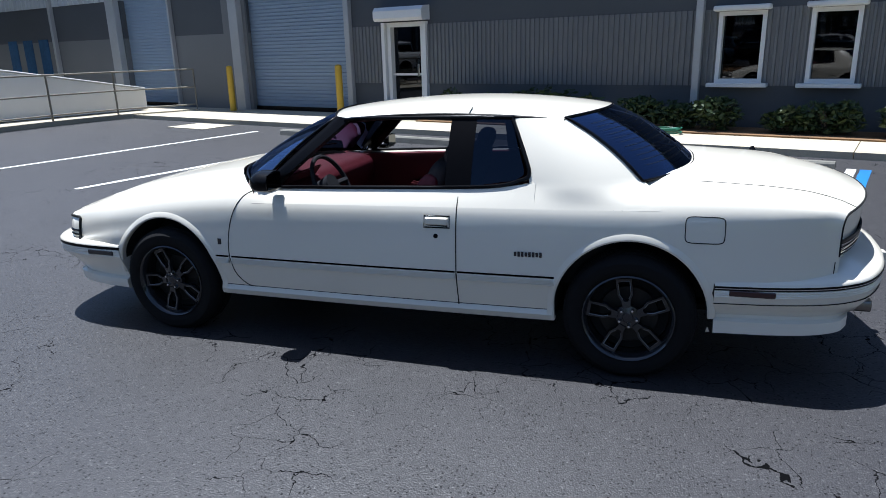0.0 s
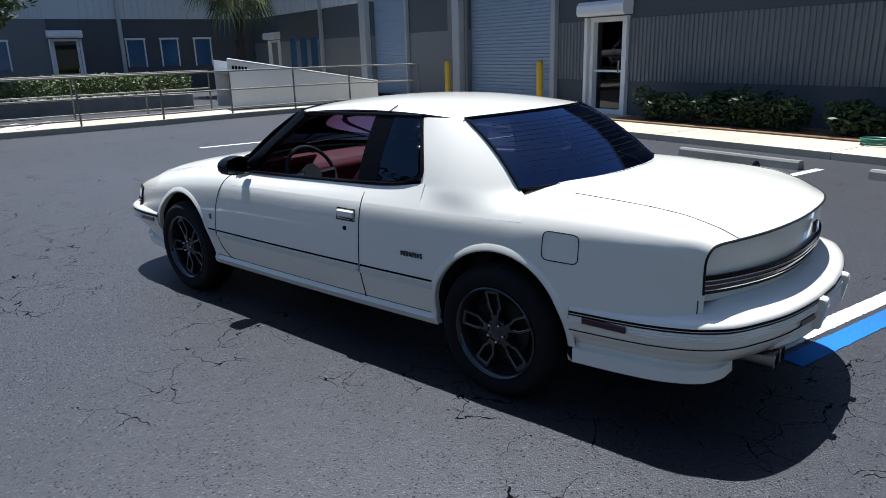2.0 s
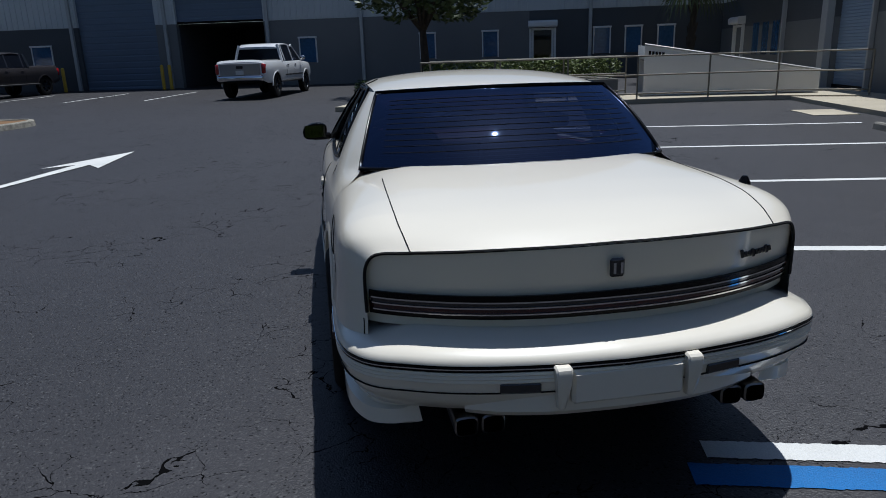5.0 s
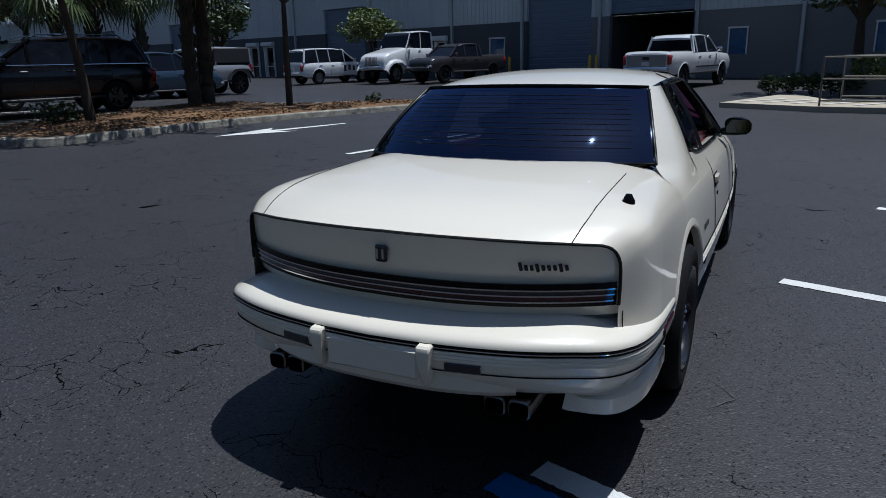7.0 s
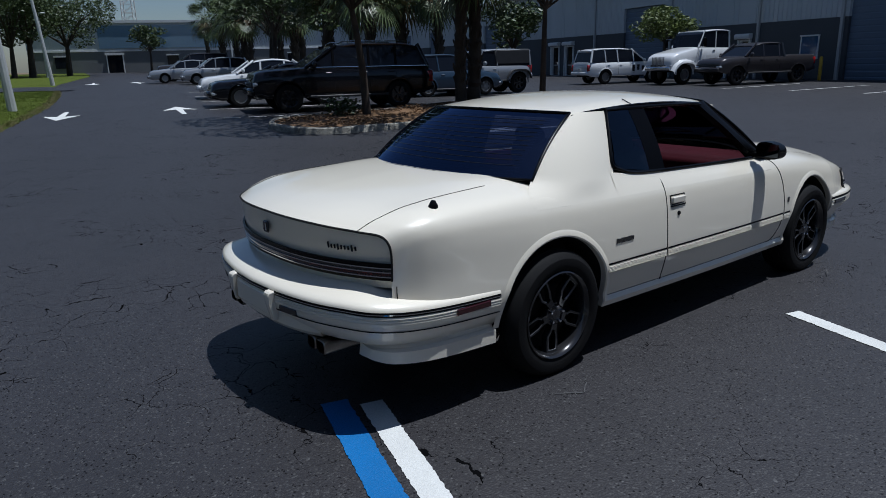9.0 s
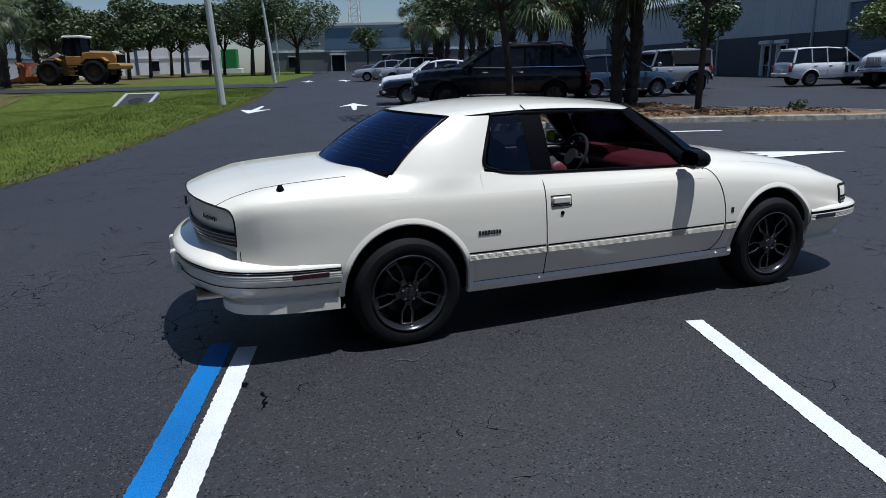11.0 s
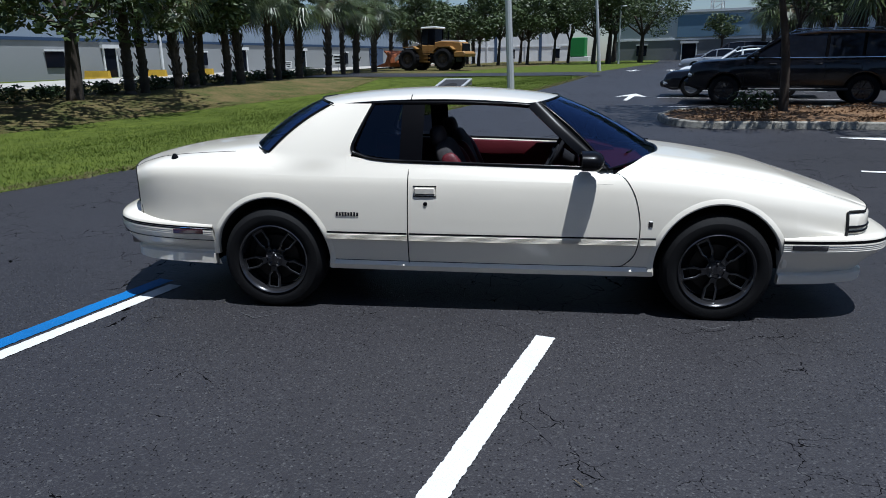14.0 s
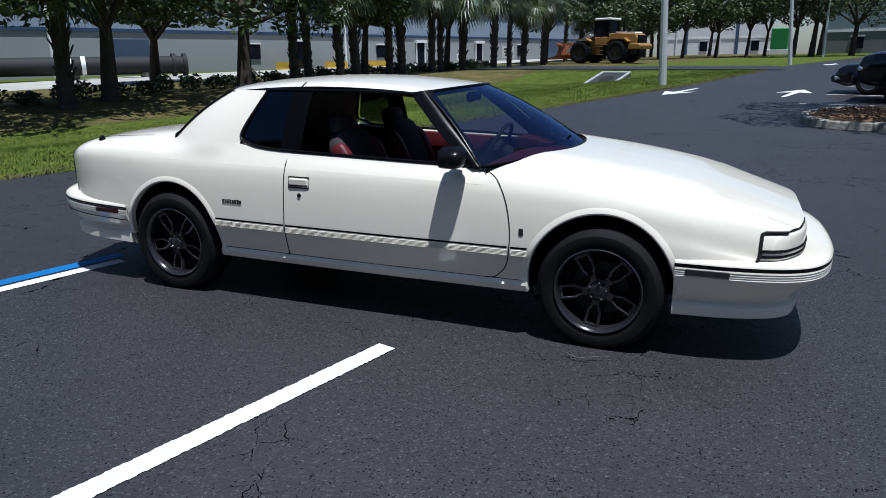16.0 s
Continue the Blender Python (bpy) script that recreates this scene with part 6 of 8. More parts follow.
def palm(seed, h=4.6, r=0.17, dead=True):
    """A cabbage palm: a rough trunk, fan leaves on stalks, a few hanging dry ones."""
    rng = np.random.default_rng(seed)
    t = thing("palm_tree", "cabbage palm with a rough brown trunk and fan leaves", "palm tree", None, "palm row")
    bm = bmesh.new()
    n = int(h / 0.12)
    bend = rng.uniform(-0.25, 0.25)
    pts, rs = [], []
    for k in range(n + 1):
        z = h * k / n
        pts.append((bend * (k / n) ** 2, 0.05 * math.sin(1.1 * z + seed), z - 0.1))
        rs.append(r * (1.15 - 0.2 * k / n) * (1.07 if k % 2 else 0.93) * (1.12 if k < 2 else 1.0) * rng.uniform(0.92, 1.12))
    tube(bm, pts, rs, 9)
    # stubs of old leaf stalks below the crown
    for k in range(90):
        a, z = rng.uniform(0, 6.28), h - 0.05 - (h - 0.9) * rng.uniform(0.0, 1.0) ** 1.7
        c, s = math.cos(a), math.sin(a)
        bx = bend * (z / h) ** 2
        tube(bm, [(bx + c * r * 0.9, s * r * 0.9, z - 0.15), (bx + c * r * 1.6, s * r * 1.6, z + 0.12)], [0.045, 0.024], 4)
    part("trunk", bm, M_PBARK, t, "rough brown palm trunk", sm=40)
    for name, count, mt in (("crown", 46, M_PALM), ("dry_leaves", 7 if dead else 0, M_DRYP)):
        if not count:
            continue
        bm = bmesh.new()
        for k in range(count):
            az = rng.uniform(0, 6.283)
            el = math.radians(rng.uniform(-72, 75)) if mt is M_PALM else math.radians(rng.uniform(-85, -50))
            L = rng.uniform(0.9, 1.5) if mt is M_PALM else rng.uniform(0.6, 0.9)
            d = Vector((math.cos(az) * math.cos(el), math.sin(az) * math.cos(el), math.sin(el)))
            o = Vector((bend, 0, h))
            droop = Vector((0, 0, -0.35 * L * math.cos(el)))
            tip = o + d * L + droop * 0.4
            side = d.cross(Vector((0, 0, 1)))
            side = side.normalized() if side.length > 1e-3 else Vector((1, 0, 0))
            up = side.cross(d).normalized()
            w = 0.018
            q = [bm.verts.new(o - side * w), bm.verts.new(o + side * w), bm.verts.new(tip + side * w * 0.6), bm.verts.new(tip - side * w * 0.6)]
            bm.faces.new(q)
            m = 17
            R = rng.uniform(0.85, 1.2)
            for j in range(m):
                b = math.radians(-115 + 230 * j / (m - 1))
                dirn = (d * math.cos(b) + side * math.sin(b)).normalized()
                rr = R * (1.0 - 0.28 * abs(j - (m - 1) / 2) / (m / 2))
                mid = tip + dirn * rr * 0.55 + up * 0.04
                end = tip + dirn * rr + Vector((0, 0, -0.34 * rr)) + up * rng.uniform(-0.05, 0.05)
                pw = dirn.cross(up) * (0.035 * R)
                bm.faces.new([bm.verts.new(tip), bm.verts.new(mid + pw), bm.verts.new(end), bm.verts.new(mid - pw)])
        part(name, bm, mt, t, "hanging dry leaves" if mt is M_DRYP else "", sm=0)
    return t


def shrub(name, label, x, y, w, d, h, seed, n=700, material=None, size=0.06, group="", dz=0.0, rz=0.0):
    rng = np.random.default_rng(seed)
    t = thing(name, label, "shrub", at(x, y, rz, dz), group)
    bm = bmesh.new()
    for k in range(6):
        a = rng.uniform(0, 6.28)
        tube(bm, [(0.04 * math.cos(a), 0.04 * math.sin(a), -0.05), (w * 0.3 * math.cos(a), d * 0.3 * math.sin(a), h * 0.7)], [0.014, 0.006], 5)
    part("stems", bm, M_BARK, t, sm=60)
    cl = [(rng.uniform(-0.6, 0.6) * w * 0.5, rng.uniform(-0.6, 0.6) * d * 0.5, h * rng.uniform(0.4, 0.75), w * 0.28, d * 0.3, h * 0.3) for _ in range(7)]
    cl.append((0, 0, h * 0.45, w * 0.45, d * 0.45, h * 0.42))
    leaves("foliage", cl, material or M_LEAF2, t, rng, n, size)
    return t


# shrubs along the shop wall
for k, u_ in enumerate((5.5, 4.8, 4.0, 3.3, 2.7, 1.6, 0.9, 0.2, -0.9, -1.5, -2.6, -3.6)):
    p_ = uv(u_, -9.25)
    shrub("shrub", "dark green shrub in the bed by the shop wall", p_.x, p_.y, 0.85, 0.6, (0.72, 0.66, 0.7, 0.75, 0.6, 0.68, 0.55, 0.72, 0.5, 0.62, 0.6, 0.6)[k], 50 + k, 900, group="shop wall shrubs", dz=0.08)
bm = bmesh.new()
slab(bm, [uv(6.4, -8.75), uv(-13.8, -8.75), uv(-13.8, -9.84), uv(6.4, -9.84)], 0.0, 0.125)
tagged(part("planting_bed", bm, M_MULCH, sm=0), "dark mulch bed along the shop wall", "bed", kind="structure")
# coiled hose in the bed
hose = thing("garden_hose", "green garden hose lying coiled in the bed", "hose", Matrix.Translation((*uv(0.9, -8.6).xy, 0.10)))
bm = bmesh.new()
tube(bm, [(0.22 * math.cos(a) * (1 + 0.1 * math.sin(a * 0.37)), 0.2 * math.sin(a), 0.02 + 0.004 * a) for a in [0.3 * k for k in range(75)]], 0.012, 6)
part("coil", bm, mat("green_hose", (0.03, 0.16, 0.10), 0.4), hose)

# planter wall and hedge behind the railing
pl = thing("planter", "low concrete planter wall with a clipped hedge", "planter")
bm = bmesh.new()
a_, b_ = uv(18.9, -3.6), uv(19.6, 3.0)
c_, d_ = uv(21.2, 3.0), uv(20.6, -3.6)
slab(bm, [a_, b_, c_, d_], 0.05, 0.50)
part("planter_wall", bm, M_STOP, pl, sm=0)
rng_ = np.random.default_rng(5)
hd = thing("hedge", "yellow-green clipped hedge in a concrete planter", "hedge", Matrix.Translation((0, 0, 0)))
cl_ = [(*uv(19.75 + 0.1 * (k % 3), -3.4 + 0.42 * k).xy, 0.86, 0.5, 0.42, 0.36) for k in range(15)]
leaves("foliage", cl_, M_HEDGE, hd, rng_, 6500, 0.06)
oak("oak_tree", "dark leafy oak behind the railing", 20.6, -3.0, 5.2, 2.6, 11, 0.16, 5600, 0.3, 0.42)
for k in range(5):
    p_ = uv(18.4 + 0.3 * k, 4.6 - 0.5 * k)
    shrub("shrub", "spiky green plant in a mulch bed", p_.x, p_.y, 0.7, 0.7, 0.6, 80 + k, 500, group="bed plants", dz=0.1)
t_ = palm(7, 4.7, 0.12)
t_.matrix_world = at(*uv(24.0, -7.0).xy)
del t_


# ---- island with kerb ----
ISLAND = [(3.45, 12.6), (3.45, 11.5), (3.95, 10.75), (5.0, 10.6), (7.0, 10.4), (8.7, 10.1), (10.5, 9.6), (12.5, 8.9), (14.3, 8.25), (15.3, 8.2), (15.6, 8.75), (15.2, 9.5), (13.0, 11.8), (11.5, 14.4), (10.6, 14.9), (8.0, 14.3), (5.5, 14.2), (4.1, 13.7)]


def island():
    line = [Vector((p.x, p.y, 0)) for p in spline([(a, b, 0) for a, b in ISLAND + ISLAND[:1]], 4)][:-1]
    n = len(line)
    bm = bmesh.new()
    rows = []
    cx = sum((p for p in line), Vector()) / n
    for i, p in enumerate(line + line[:1]):
        i = i % n
        d = (line[(i + 1) % n] - line[i - 1]).normalized()
        nn = Vector((d.y, -d.x, 0))
        if nn.dot(p - cx) < 0:
            nn = -nn
        g = rise(p.x, p.y)
        rows.append([p + nn * 0.10 + Vector((0, 0, g - 0.04)), p + nn * 0.075 + Vector((0, 0, g + 0.12)), p + nn * 0.05 + Vector((0, 0, g + 0.145)), p - nn * 0.05 + Vector((0, 0, g + 0.145)), p - nn * 0.07 + Vector((0, 0, g + 0.08))])
    grid(bm, rows)
    bmesh.ops.recalc_face_normals(bm, faces=bm.faces)
    tagged(part("kerb", bm, M_KERB, sm=30), "mottled pale concrete kerb round the tree island", "kerb", kind="structure")
    bm = bmesh.new()
    rings = []
    for k in range(6):
        f = 1.0 - k / 5
        rings.append([cx + (p - cx) * f for p in line])
    vv = [[bm.verts.new(Vector((p.x, p.y, rise(p.x, p.y) + 0.115 + 0.10 * (1 - (k and (5 - k) / 5 or 1.0)) + 0.02 * noise.noise(p * 3)))) for p in ring] for k, ring in enumerate(rings)]
    for A, B in zip(vv, vv[1:]):
        for i in range(n):
            bm.faces.new((A[i], A[(i + 1) % n], B[(i + 1) % n], B[i]))
    bmesh.ops.remove_doubles(bm, verts=bm.verts, dist=0.001)
    tagged(part("mulch_bed", bm, M_MULCH, sm=60), "brown mulch and leaf litter on the island", "bed", kind="structure")
    rng = np.random.default_rng(9)
    cl = []
    for k in range(60):
        t = rng.uniform(0.05, 0.95)
        p = cx + (line[int(rng.integers(0, n))] - cx) * math.sqrt(t) * 0.93
        cl.append((p.x, p.y, rise(p.x, p.y) + 0.19, 0.5, 0.4, 0.035))
    leaves("leaf_litter", cl, M_MULCH, None, rng, 5200, 0.035, "", 0.25)
    tagged(bpy.data.objects["leaf_litter"], "scattered dry leaves and bark chips", "leaf litter", kind="stuff")


M_KERB = mat("mottled_kerb_concrete", (0.50, 0.47, 0.39), 0.9, 0, 0.5, 9, 50, bump=0.8, color2=(0.07, 0.065, 0.055))
island()
PALM_A, PALM_B, PALM_C = palm(21, 4.9, 0.19), palm(22, 5.6, 0.16), palm(23, 4.5, 0.20)
oak("island_tree", "slim island tree with a sparse crown", 6.4, 13.0, 6.3, 3.8, 31, 0.10, 5600, -0.35, 0.45, size=0.12)
oak("island_tree", "slim upright island tree with a sparse crown", 11.4, 11.3, 5.8, 2.4, 32, 0.085, 2600, 0.1, 0.5, size=0.11)
shrub("shrub", "twiggy low bush on the island", 5.75, 13.2, 1.1, 0.8, 0.75, 33, 500)
shrub("shrub", "small green weed at the end of the island", 13.7, 10.0, 0.5, 0.5, 0.45, 34, 160)


# ---- vehicles ----
def paint(name, color, rough=0.28, metal=0.0, coat=0.9):
    return mat(name, color, rough, metal, 0.05, 3, 500, coat=coat)


M_GREYPL = mat("dark_plastic", (0.03, 0.03, 0.032), 0.6, 0, 0.2, 8, 100)
M_LENS = mat("clear_lamp_lens", (0.62, 0.64, 0.66), 0.1, 0.3, 0.05, coat=0.8)


def car_wheel(parent, x, y, r, w, rim_mat):
    e = new("wheel")
    e.parent = parent
    e.location = (x, y, r)
    s = 1 if y > 0 else -1
    bm = bmesh.new()
    lathe(bm, [(r * 0.62, s * w * 0.5), (r * 0.72, s * w * 0.53), (r * 0.92, s * w * 0.5), (r, s * w * 0.34), (r, -s * w * 0.34), (r * 0.9, -s * w * 0.5), (r * 0.62, -s * w * 0.5)], 24)
    bmesh.ops.recalc_face_normals(bm, faces=bm.faces)
    part("tyre", bm, M_TYRE, e, sm=30)
    bm = bmesh.new()
    lathe(bm, [(0.0, s * w * 0.40), (r * 0.16, s * w * 0.42), (r * 0.2, s * w * 0.32)], 16)
    lathe(bm, [(r * 0.64, s * w * 0.5), (r * 0.60, s * w * 0.48), (r * 0.56, s * w * 0.2)], 24)
    for k in range(6):
        a = 2 * math.pi * k / 6
        c, q = math.cos(a), math.sin(a)
        t = r * 0.075
        f = [(r * 0.12, -t), (r * 0.6, -t * 1.3), (r * 0.6, t * 1.3), (r * 0.12, t)]
        bm.faces.new([bm.verts.new((u * c - v * q, s * w * 0.40, u * q + v * c)) for u, v in f])
    lathe(bm, [(0.0, s * w * 0.12), (r * 0.58, s * w * 0.12)], 20)
    part("rim", bm, rim_mat, e, sm=30)


def along(table, x):
    """Straight lines between (x, value) pairs."""
    for (xa, za), (xb, zb) in zip(table, table[1:]):
        if xa <= x <= xb:
            return za + (zb - za) * (x - xa) / max(1e-6, xb - xa)
    return table[0][1] if x < table[0][0] else table[-1][1]


def vehicle(name, label, m, color, deck, house, half, wheels, r, z0, kind="suv", rim=None, tumble=0.82, wt=0.25, trim=None, doors=(), group=""):
    """A parked vehicle, nose towards +x. deck: upper outline of the lower body from tail to nose; house: side outline of the windows, from the lower rear corner round by the front."""
    v = thing(name, label, "vehicle", m, group)
    xr, xf = deck[0][0], deck[-1][0]
    xc, hl = (xr + xf) / 2, (xf - xr) / 2
    R = r * 1.17

    def wide(x):
        return half * (1.0 - 0.10 * (abs(x - xc) / hl) ** 7)

    def sec(x):
        w, zt = wide(x), along(deck, x)
        low = z0 + 0.10 * max(0.0, (abs(x - xc) / hl - 0.88) / 0.12)
        return [(0.0, zt + 0.02), (w * 0.5, zt + 0.014), (w - 0.17, zt - 0.008), (w - 0.07, zt - 0.04), (w - 0.025, zt - 0.11), (w - 0.004, lerp(zt, low, 0.36)), (w, lerp(zt, low, 0.52)), (w - 0.014, lerp(zt, low, 0.68)), (w - 0.012, lerp(zt, low, 0.84)), (w - 0.03, low + 0.04), (w - 0.07, low)]

    def flank(x, z):
        s = sec(x)
        for a, b in zip(s[2:], s[3:]):
            if a[1] >= z >= b[1]:
                return a[0] + (b[0] - a[0]) * (a[1] - z) / max(1e-6, a[1] - b[1])
        return wide(x)

    n = int(2 * hl / 0.075)
    xs = [xr + 2 * hl * k / n for k in range(n + 1)]
    bm = bmesh.new()
    ends = {}
    for side in (1, -1):
        P = [[Vector((x, side * y, z)) for y, z in sec(x)] for x in xs]
        keep, used = [], {}
        for a in range(n):
            for i in range(10):
                q = [(a, i), (a + 1, i), (a + 1, i + 1), (a, i + 1)]
                c = (P[a][i] + P[a + 1][i] + P[a + 1][i + 1] + P[a][i + 1]) / 4
                if i > 3 and any((c.x - wx) ** 2 + (c.z - r) ** 2 < R * R for wx in wheels):
                    continue
                keep.append(q)
                for k in q:
                    used[k] = used.get(k, 0) + 1
        for k in used:
            p = P[k[0]][k[1]]
            if used[k] < 4 and k[1] > 3:
                for wx in wheels:
                    d = Vector((p.x - wx, 0, p.z - r))
                    if abs(d.length - R) < 0.09:
                        d = d.normalized() * R
                        P[k[0]][k[1]] = Vector((wx + d.x, p.y, r + d.z))
        vs = {}
        for q in keep:
            for k in q:
                if k not in vs:
                    vs[k] = bm.verts.new(P[k[0]][k[1]])
            bm.faces.new([vs[k] for k in (q if side < 0 else q[::-1])])
        ends[side] = ([vs[(0, i)] for i in range(11) if (0, i) in vs], [vs[(n, i)] for i in range(11) if (n, i) in vs])
    for e in (0, 1):
        bm.faces.new(ends[1][e] + ends[-1][e][::-1])
    bmesh.ops.remove_doubles(bm, verts=bm.verts, dist=0.0008)
    bmesh.ops.recalc_face_normals(bm, faces=bm.faces)
    part("body", bm, color, v, sm=38)
    part("chassis", newbox((xc, 0, z0 + 0.22), (2 * hl * 0.93, half * 1.30, 0.40)), M_UNDER, v, sm=0)
    for wx in wheels:
        for s in (1, -1):
            car_wheel(v, wx, s * (half - wt * 0.5 - 0.02), r, wt, rim or M_RIMS)
            bm = bmesh.new()
            pts = []
            for k in range(17):
                a = math.pi * (k / 16)
                x, z = wx + R * math.cos(a), r + R * math.sin(a)
                pts.append((x, s * (flank(x, z) - 0.004), z))
            tube(bm, pts, 0.028, 5)
            part("arch_lip", bm, color, v, sm=60)
    zb, zh = min(z for _, z in house), max(z for _, z in house)

    def hy(z):
        return (half - 0.075) * (1 - (1 - tumble) * (z - zb) / (zh - zb))
    bm = bmesh.new()
    A = [bm.verts.new((x, -hy(z), z)) for x, z in house]
    B = [bm.verts.new((x, hy(z), z)) for x, z in house]
    bm.faces.new(A)
    bm.faces.new(B[::-1])
    for i in range(len(house)):
        j = (i + 1) % len(house)
        bm.faces.new((A[i], B[i], B[j], A[j]))
    bmesh.ops.recalc_face_normals(bm, faces=bm.faces)
    part("glasshouse", bm, M_GLASSBLK, v, "dark tinted glasshouse", sm=0)
    top = [p for p in house if p[1] > zh - 0.12]
    x0, x1 = min(p[0] for p in top), max(p[0] for p in top)
    rows = []
    for k in range(13):
        t = k / 12
        x = lerp(x0 - 0.07, x1 + 0.05, t)
        z1 = along(sorted([p for p in top]), x) + 0.045 * (1 - (2 * t - 1) ** 4) + 0.012
        w = hy(zh) + 0.035 - 0.05 * abs(2 * t - 1) ** 6
        rows.append([(x, -w + 0.01, z1 - 0.085), (x, -w, z1 - 0.05), (x, -w + 0.05, z1 - 0.015), (x, -w * 0.5, z1), (x, w * 0.5, z1), (x, w - 0.05, z1 - 0.015), (x, w, z1 - 0.05), (x, w - 0.01, z1 - 0.085)])
    bm = bmesh.new()
    vs = grid(bm, rows)
    bm.faces.new(vs[0])
    bm.faces.new(vs[-1][::-1])
    bmesh.ops.recalc_face_normals(bm, faces=bm.faces)
    part("roof", bm, color, v, sm=50)
    lo = sorted([p for p in house if p[1] < zb + 0.08])
    post = [((lo[-1][0] - 0.02, lo[-1][1]), (x1 - 0.02, zh - 0.02), color, 0.05), ((lo[0][0] + 0.03, lo[0][1]), (x0 + 0.04, zh - 0.02), color, 0.065)]
    for x in doors:
        post.append(((x, zb), (x - 0.03, zh - 0.02), M_BLACK if kind == "black" else color, 0.045))
    for (xa, za), (xb, zc), mt, w in post:
        for s in (1, -1):
            bm = bmesh.new()
            tube(bm, [(xa, s * (hy(za) - 0.015), za), (xb, s * (hy(zc) - 0.015), zc)], w, 6)
            part("window_post", bm, mt, v, sm=60)
    # door seams, handles, mirrors
    for s in (1, -1):
        for x in list(doors) + [lo[-1][0] + 0.02]:
            zt = along(deck, x)
            bm = bmesh.new()
            tube(bm, [(x, s * (flank(x, z) - 0.002), z) for z in (zt - 0.06, zt - 0.2, lerp(zt, z0, 0.5), lerp(zt, z0, 0.75), z0 + 0.10)], 0.007, 4)
            part("door_seam", bm, M_GAP, v, sm=0)
        for x in doors:
            z = along(deck, x) - 0.17
            part("door_handle", newbox((x + 0.16, s * (flank(x, z) + 0.008), z), (0.18, 0.03, 0.035), bevel=0.008), trim or color, v, sm=0)
        mx = lo[-1][0] - 0.25
        part("door_mirror", newbox((mx, s * (half + 0.09), zb + 0.11), (0.13, 0.21, 0.17), bevel=0.045), trim or color, v, sm=50)
        part("sill_step", newbox((xc - 0.05, s * (half - 0.05), z0 + 0.02), ((wheels[1] - wheels[0]) - 2.3 * r, 0.14, 0.07), bevel=0.02), M_GREYPL, v, sm=30)
    zf = along(deck, xf)
    for s in (1, -1):
        part("headlamp", newbox((xf - 0.10, s * (wide(xf) - 0.13), zf - 0.15), (0.24, 0.30, 0.15), bevel=0.045), M_LENS, v, "clear headlamp", sm=50)
        part("fog_lamp", newbox((xf - 0.005, s * half * 0.62, z0 + 0.24), (0.05, 0.2, 0.07), bevel=0.02), M_LENS, v, sm=50)
        zr = along(deck, xr)
        part("tail_lamp", newbox((xr + 0.09, s * (wide(xr) - 0.045), zr - (0.12 if kind == "suv" or kind == "black" else 0.22)), (0.26, 0.13, 0.36 if kind != "car" else 0.16), bevel=0.035), M_TAIL, v, "red tail lamp", sm=50)
    part("grille", newbox((xf + 0.004, 0, zf - 0.24), (0.05, half * 1.05, 0.30 if kind != "car" else 0.14), bevel=0.02), M_GREYPL, v, "dark grille", sm=0)
    bm = bmesh.new()
    for k in range(3):
        box(bm, (xf + 0.032, 0, zf - 0.16 - 0.08 * k), (0.015, half * 0.98, 0.022))
    part("grille_bars", bm, trim or M_CHROME, v, "bright grille bars", sm=0)
    for x, s in ((xf, 1), (xr, -1)):
        part("bumper", newbox((x + 0.03 * s, 0, z0 + 0.20), (0.17, wide(x) * 1.93, 0.20), bevel=0.05), trim or color, v, sm=50)
    part("number_plate", newbox((xr - 0.066, 0, z0 + 0.40), (0.012, 0.30, 0.15)), M_TRIM, v, "blank pale plate", sm=0)
    return v


M_TAIL = mat("bright_red_lens", (0.30, 0.012, 0.012), 0.15, 0, 0.05, coat=0.8)
M_GLASSBLK = mat("tinted_vehicle_window", (0.008, 0.010, 0.016), 0.06, 0, 0.05, spec=0.3)
M_RIMS = mat("silver_wheel", (0.35, 0.35, 0.36), 0.35, 0.8, 0.1)
P_BLACK = paint("black_car_paint", (0.004, 0.004, 0.006), 0.18, 0.0, 0.22)
P_WHITE = paint("white_car_paint", (0.72, 0.73, 0.74))
P_SILVER = paint("silver_car_paint", (0.38, 0.39, 0.41), 0.3, 0.6)
P_GREY = paint("dark_grey_car_paint", (0.045, 0.040, 0.042), 0.3, 0.3, 0.6)
P_NAVY = paint("navy_car_paint", (0.02, 0.04, 0.07), 0.28)
P_JEEP = paint("silver_grey_car_paint", (0.30, 0.31, 0.33), 0.35, 0.4)

SUV_D = [(-2.72, 1.02), (-2.66, 1.22), (1.12, 1.24), (1.3, 1.21), (2.35, 1.13), (2.52, 1.06), (2.60, 0.92)]
SUV_H = [(-2.58, 1.20), (1.20, 1.22), (0.52, 1.80), (0.25, 1.90), (-0.6, 1.945), (-2.1, 1.93), (-2.40, 1.86)]
PICK_D = [(-2.95, 1.30), (-2.90, 1.38), (-1.02, 1.38), (-1.0, 1.34), (1.35, 1.36), (1.5, 1.33), (2.55, 1.27), (2.76, 1.20), (2.86, 1.02)]
PICK_H = [(-1.00, 1.32), (1.42, 1.34), (0.72, 1.84), (0.45, 1.92), (-0.2, 1.955), (-0.75, 1.93), (-0.92, 1.86)]
SED_D = [(-2.45, 0.80), (-2.38, 1.00), (-1.55, 1.03), (0.9, 0.98), (1.1, 0.95), (2.15, 0.84), (2.35, 0.76), (2.42, 0.62)]
SED_H = [(-1.85, 1.00), (1.05, 0.96), (0.35, 1.36), (0.05, 1.43), (-0.45, 1.46), (-0.95, 1.43), (-1.25, 1.36)]
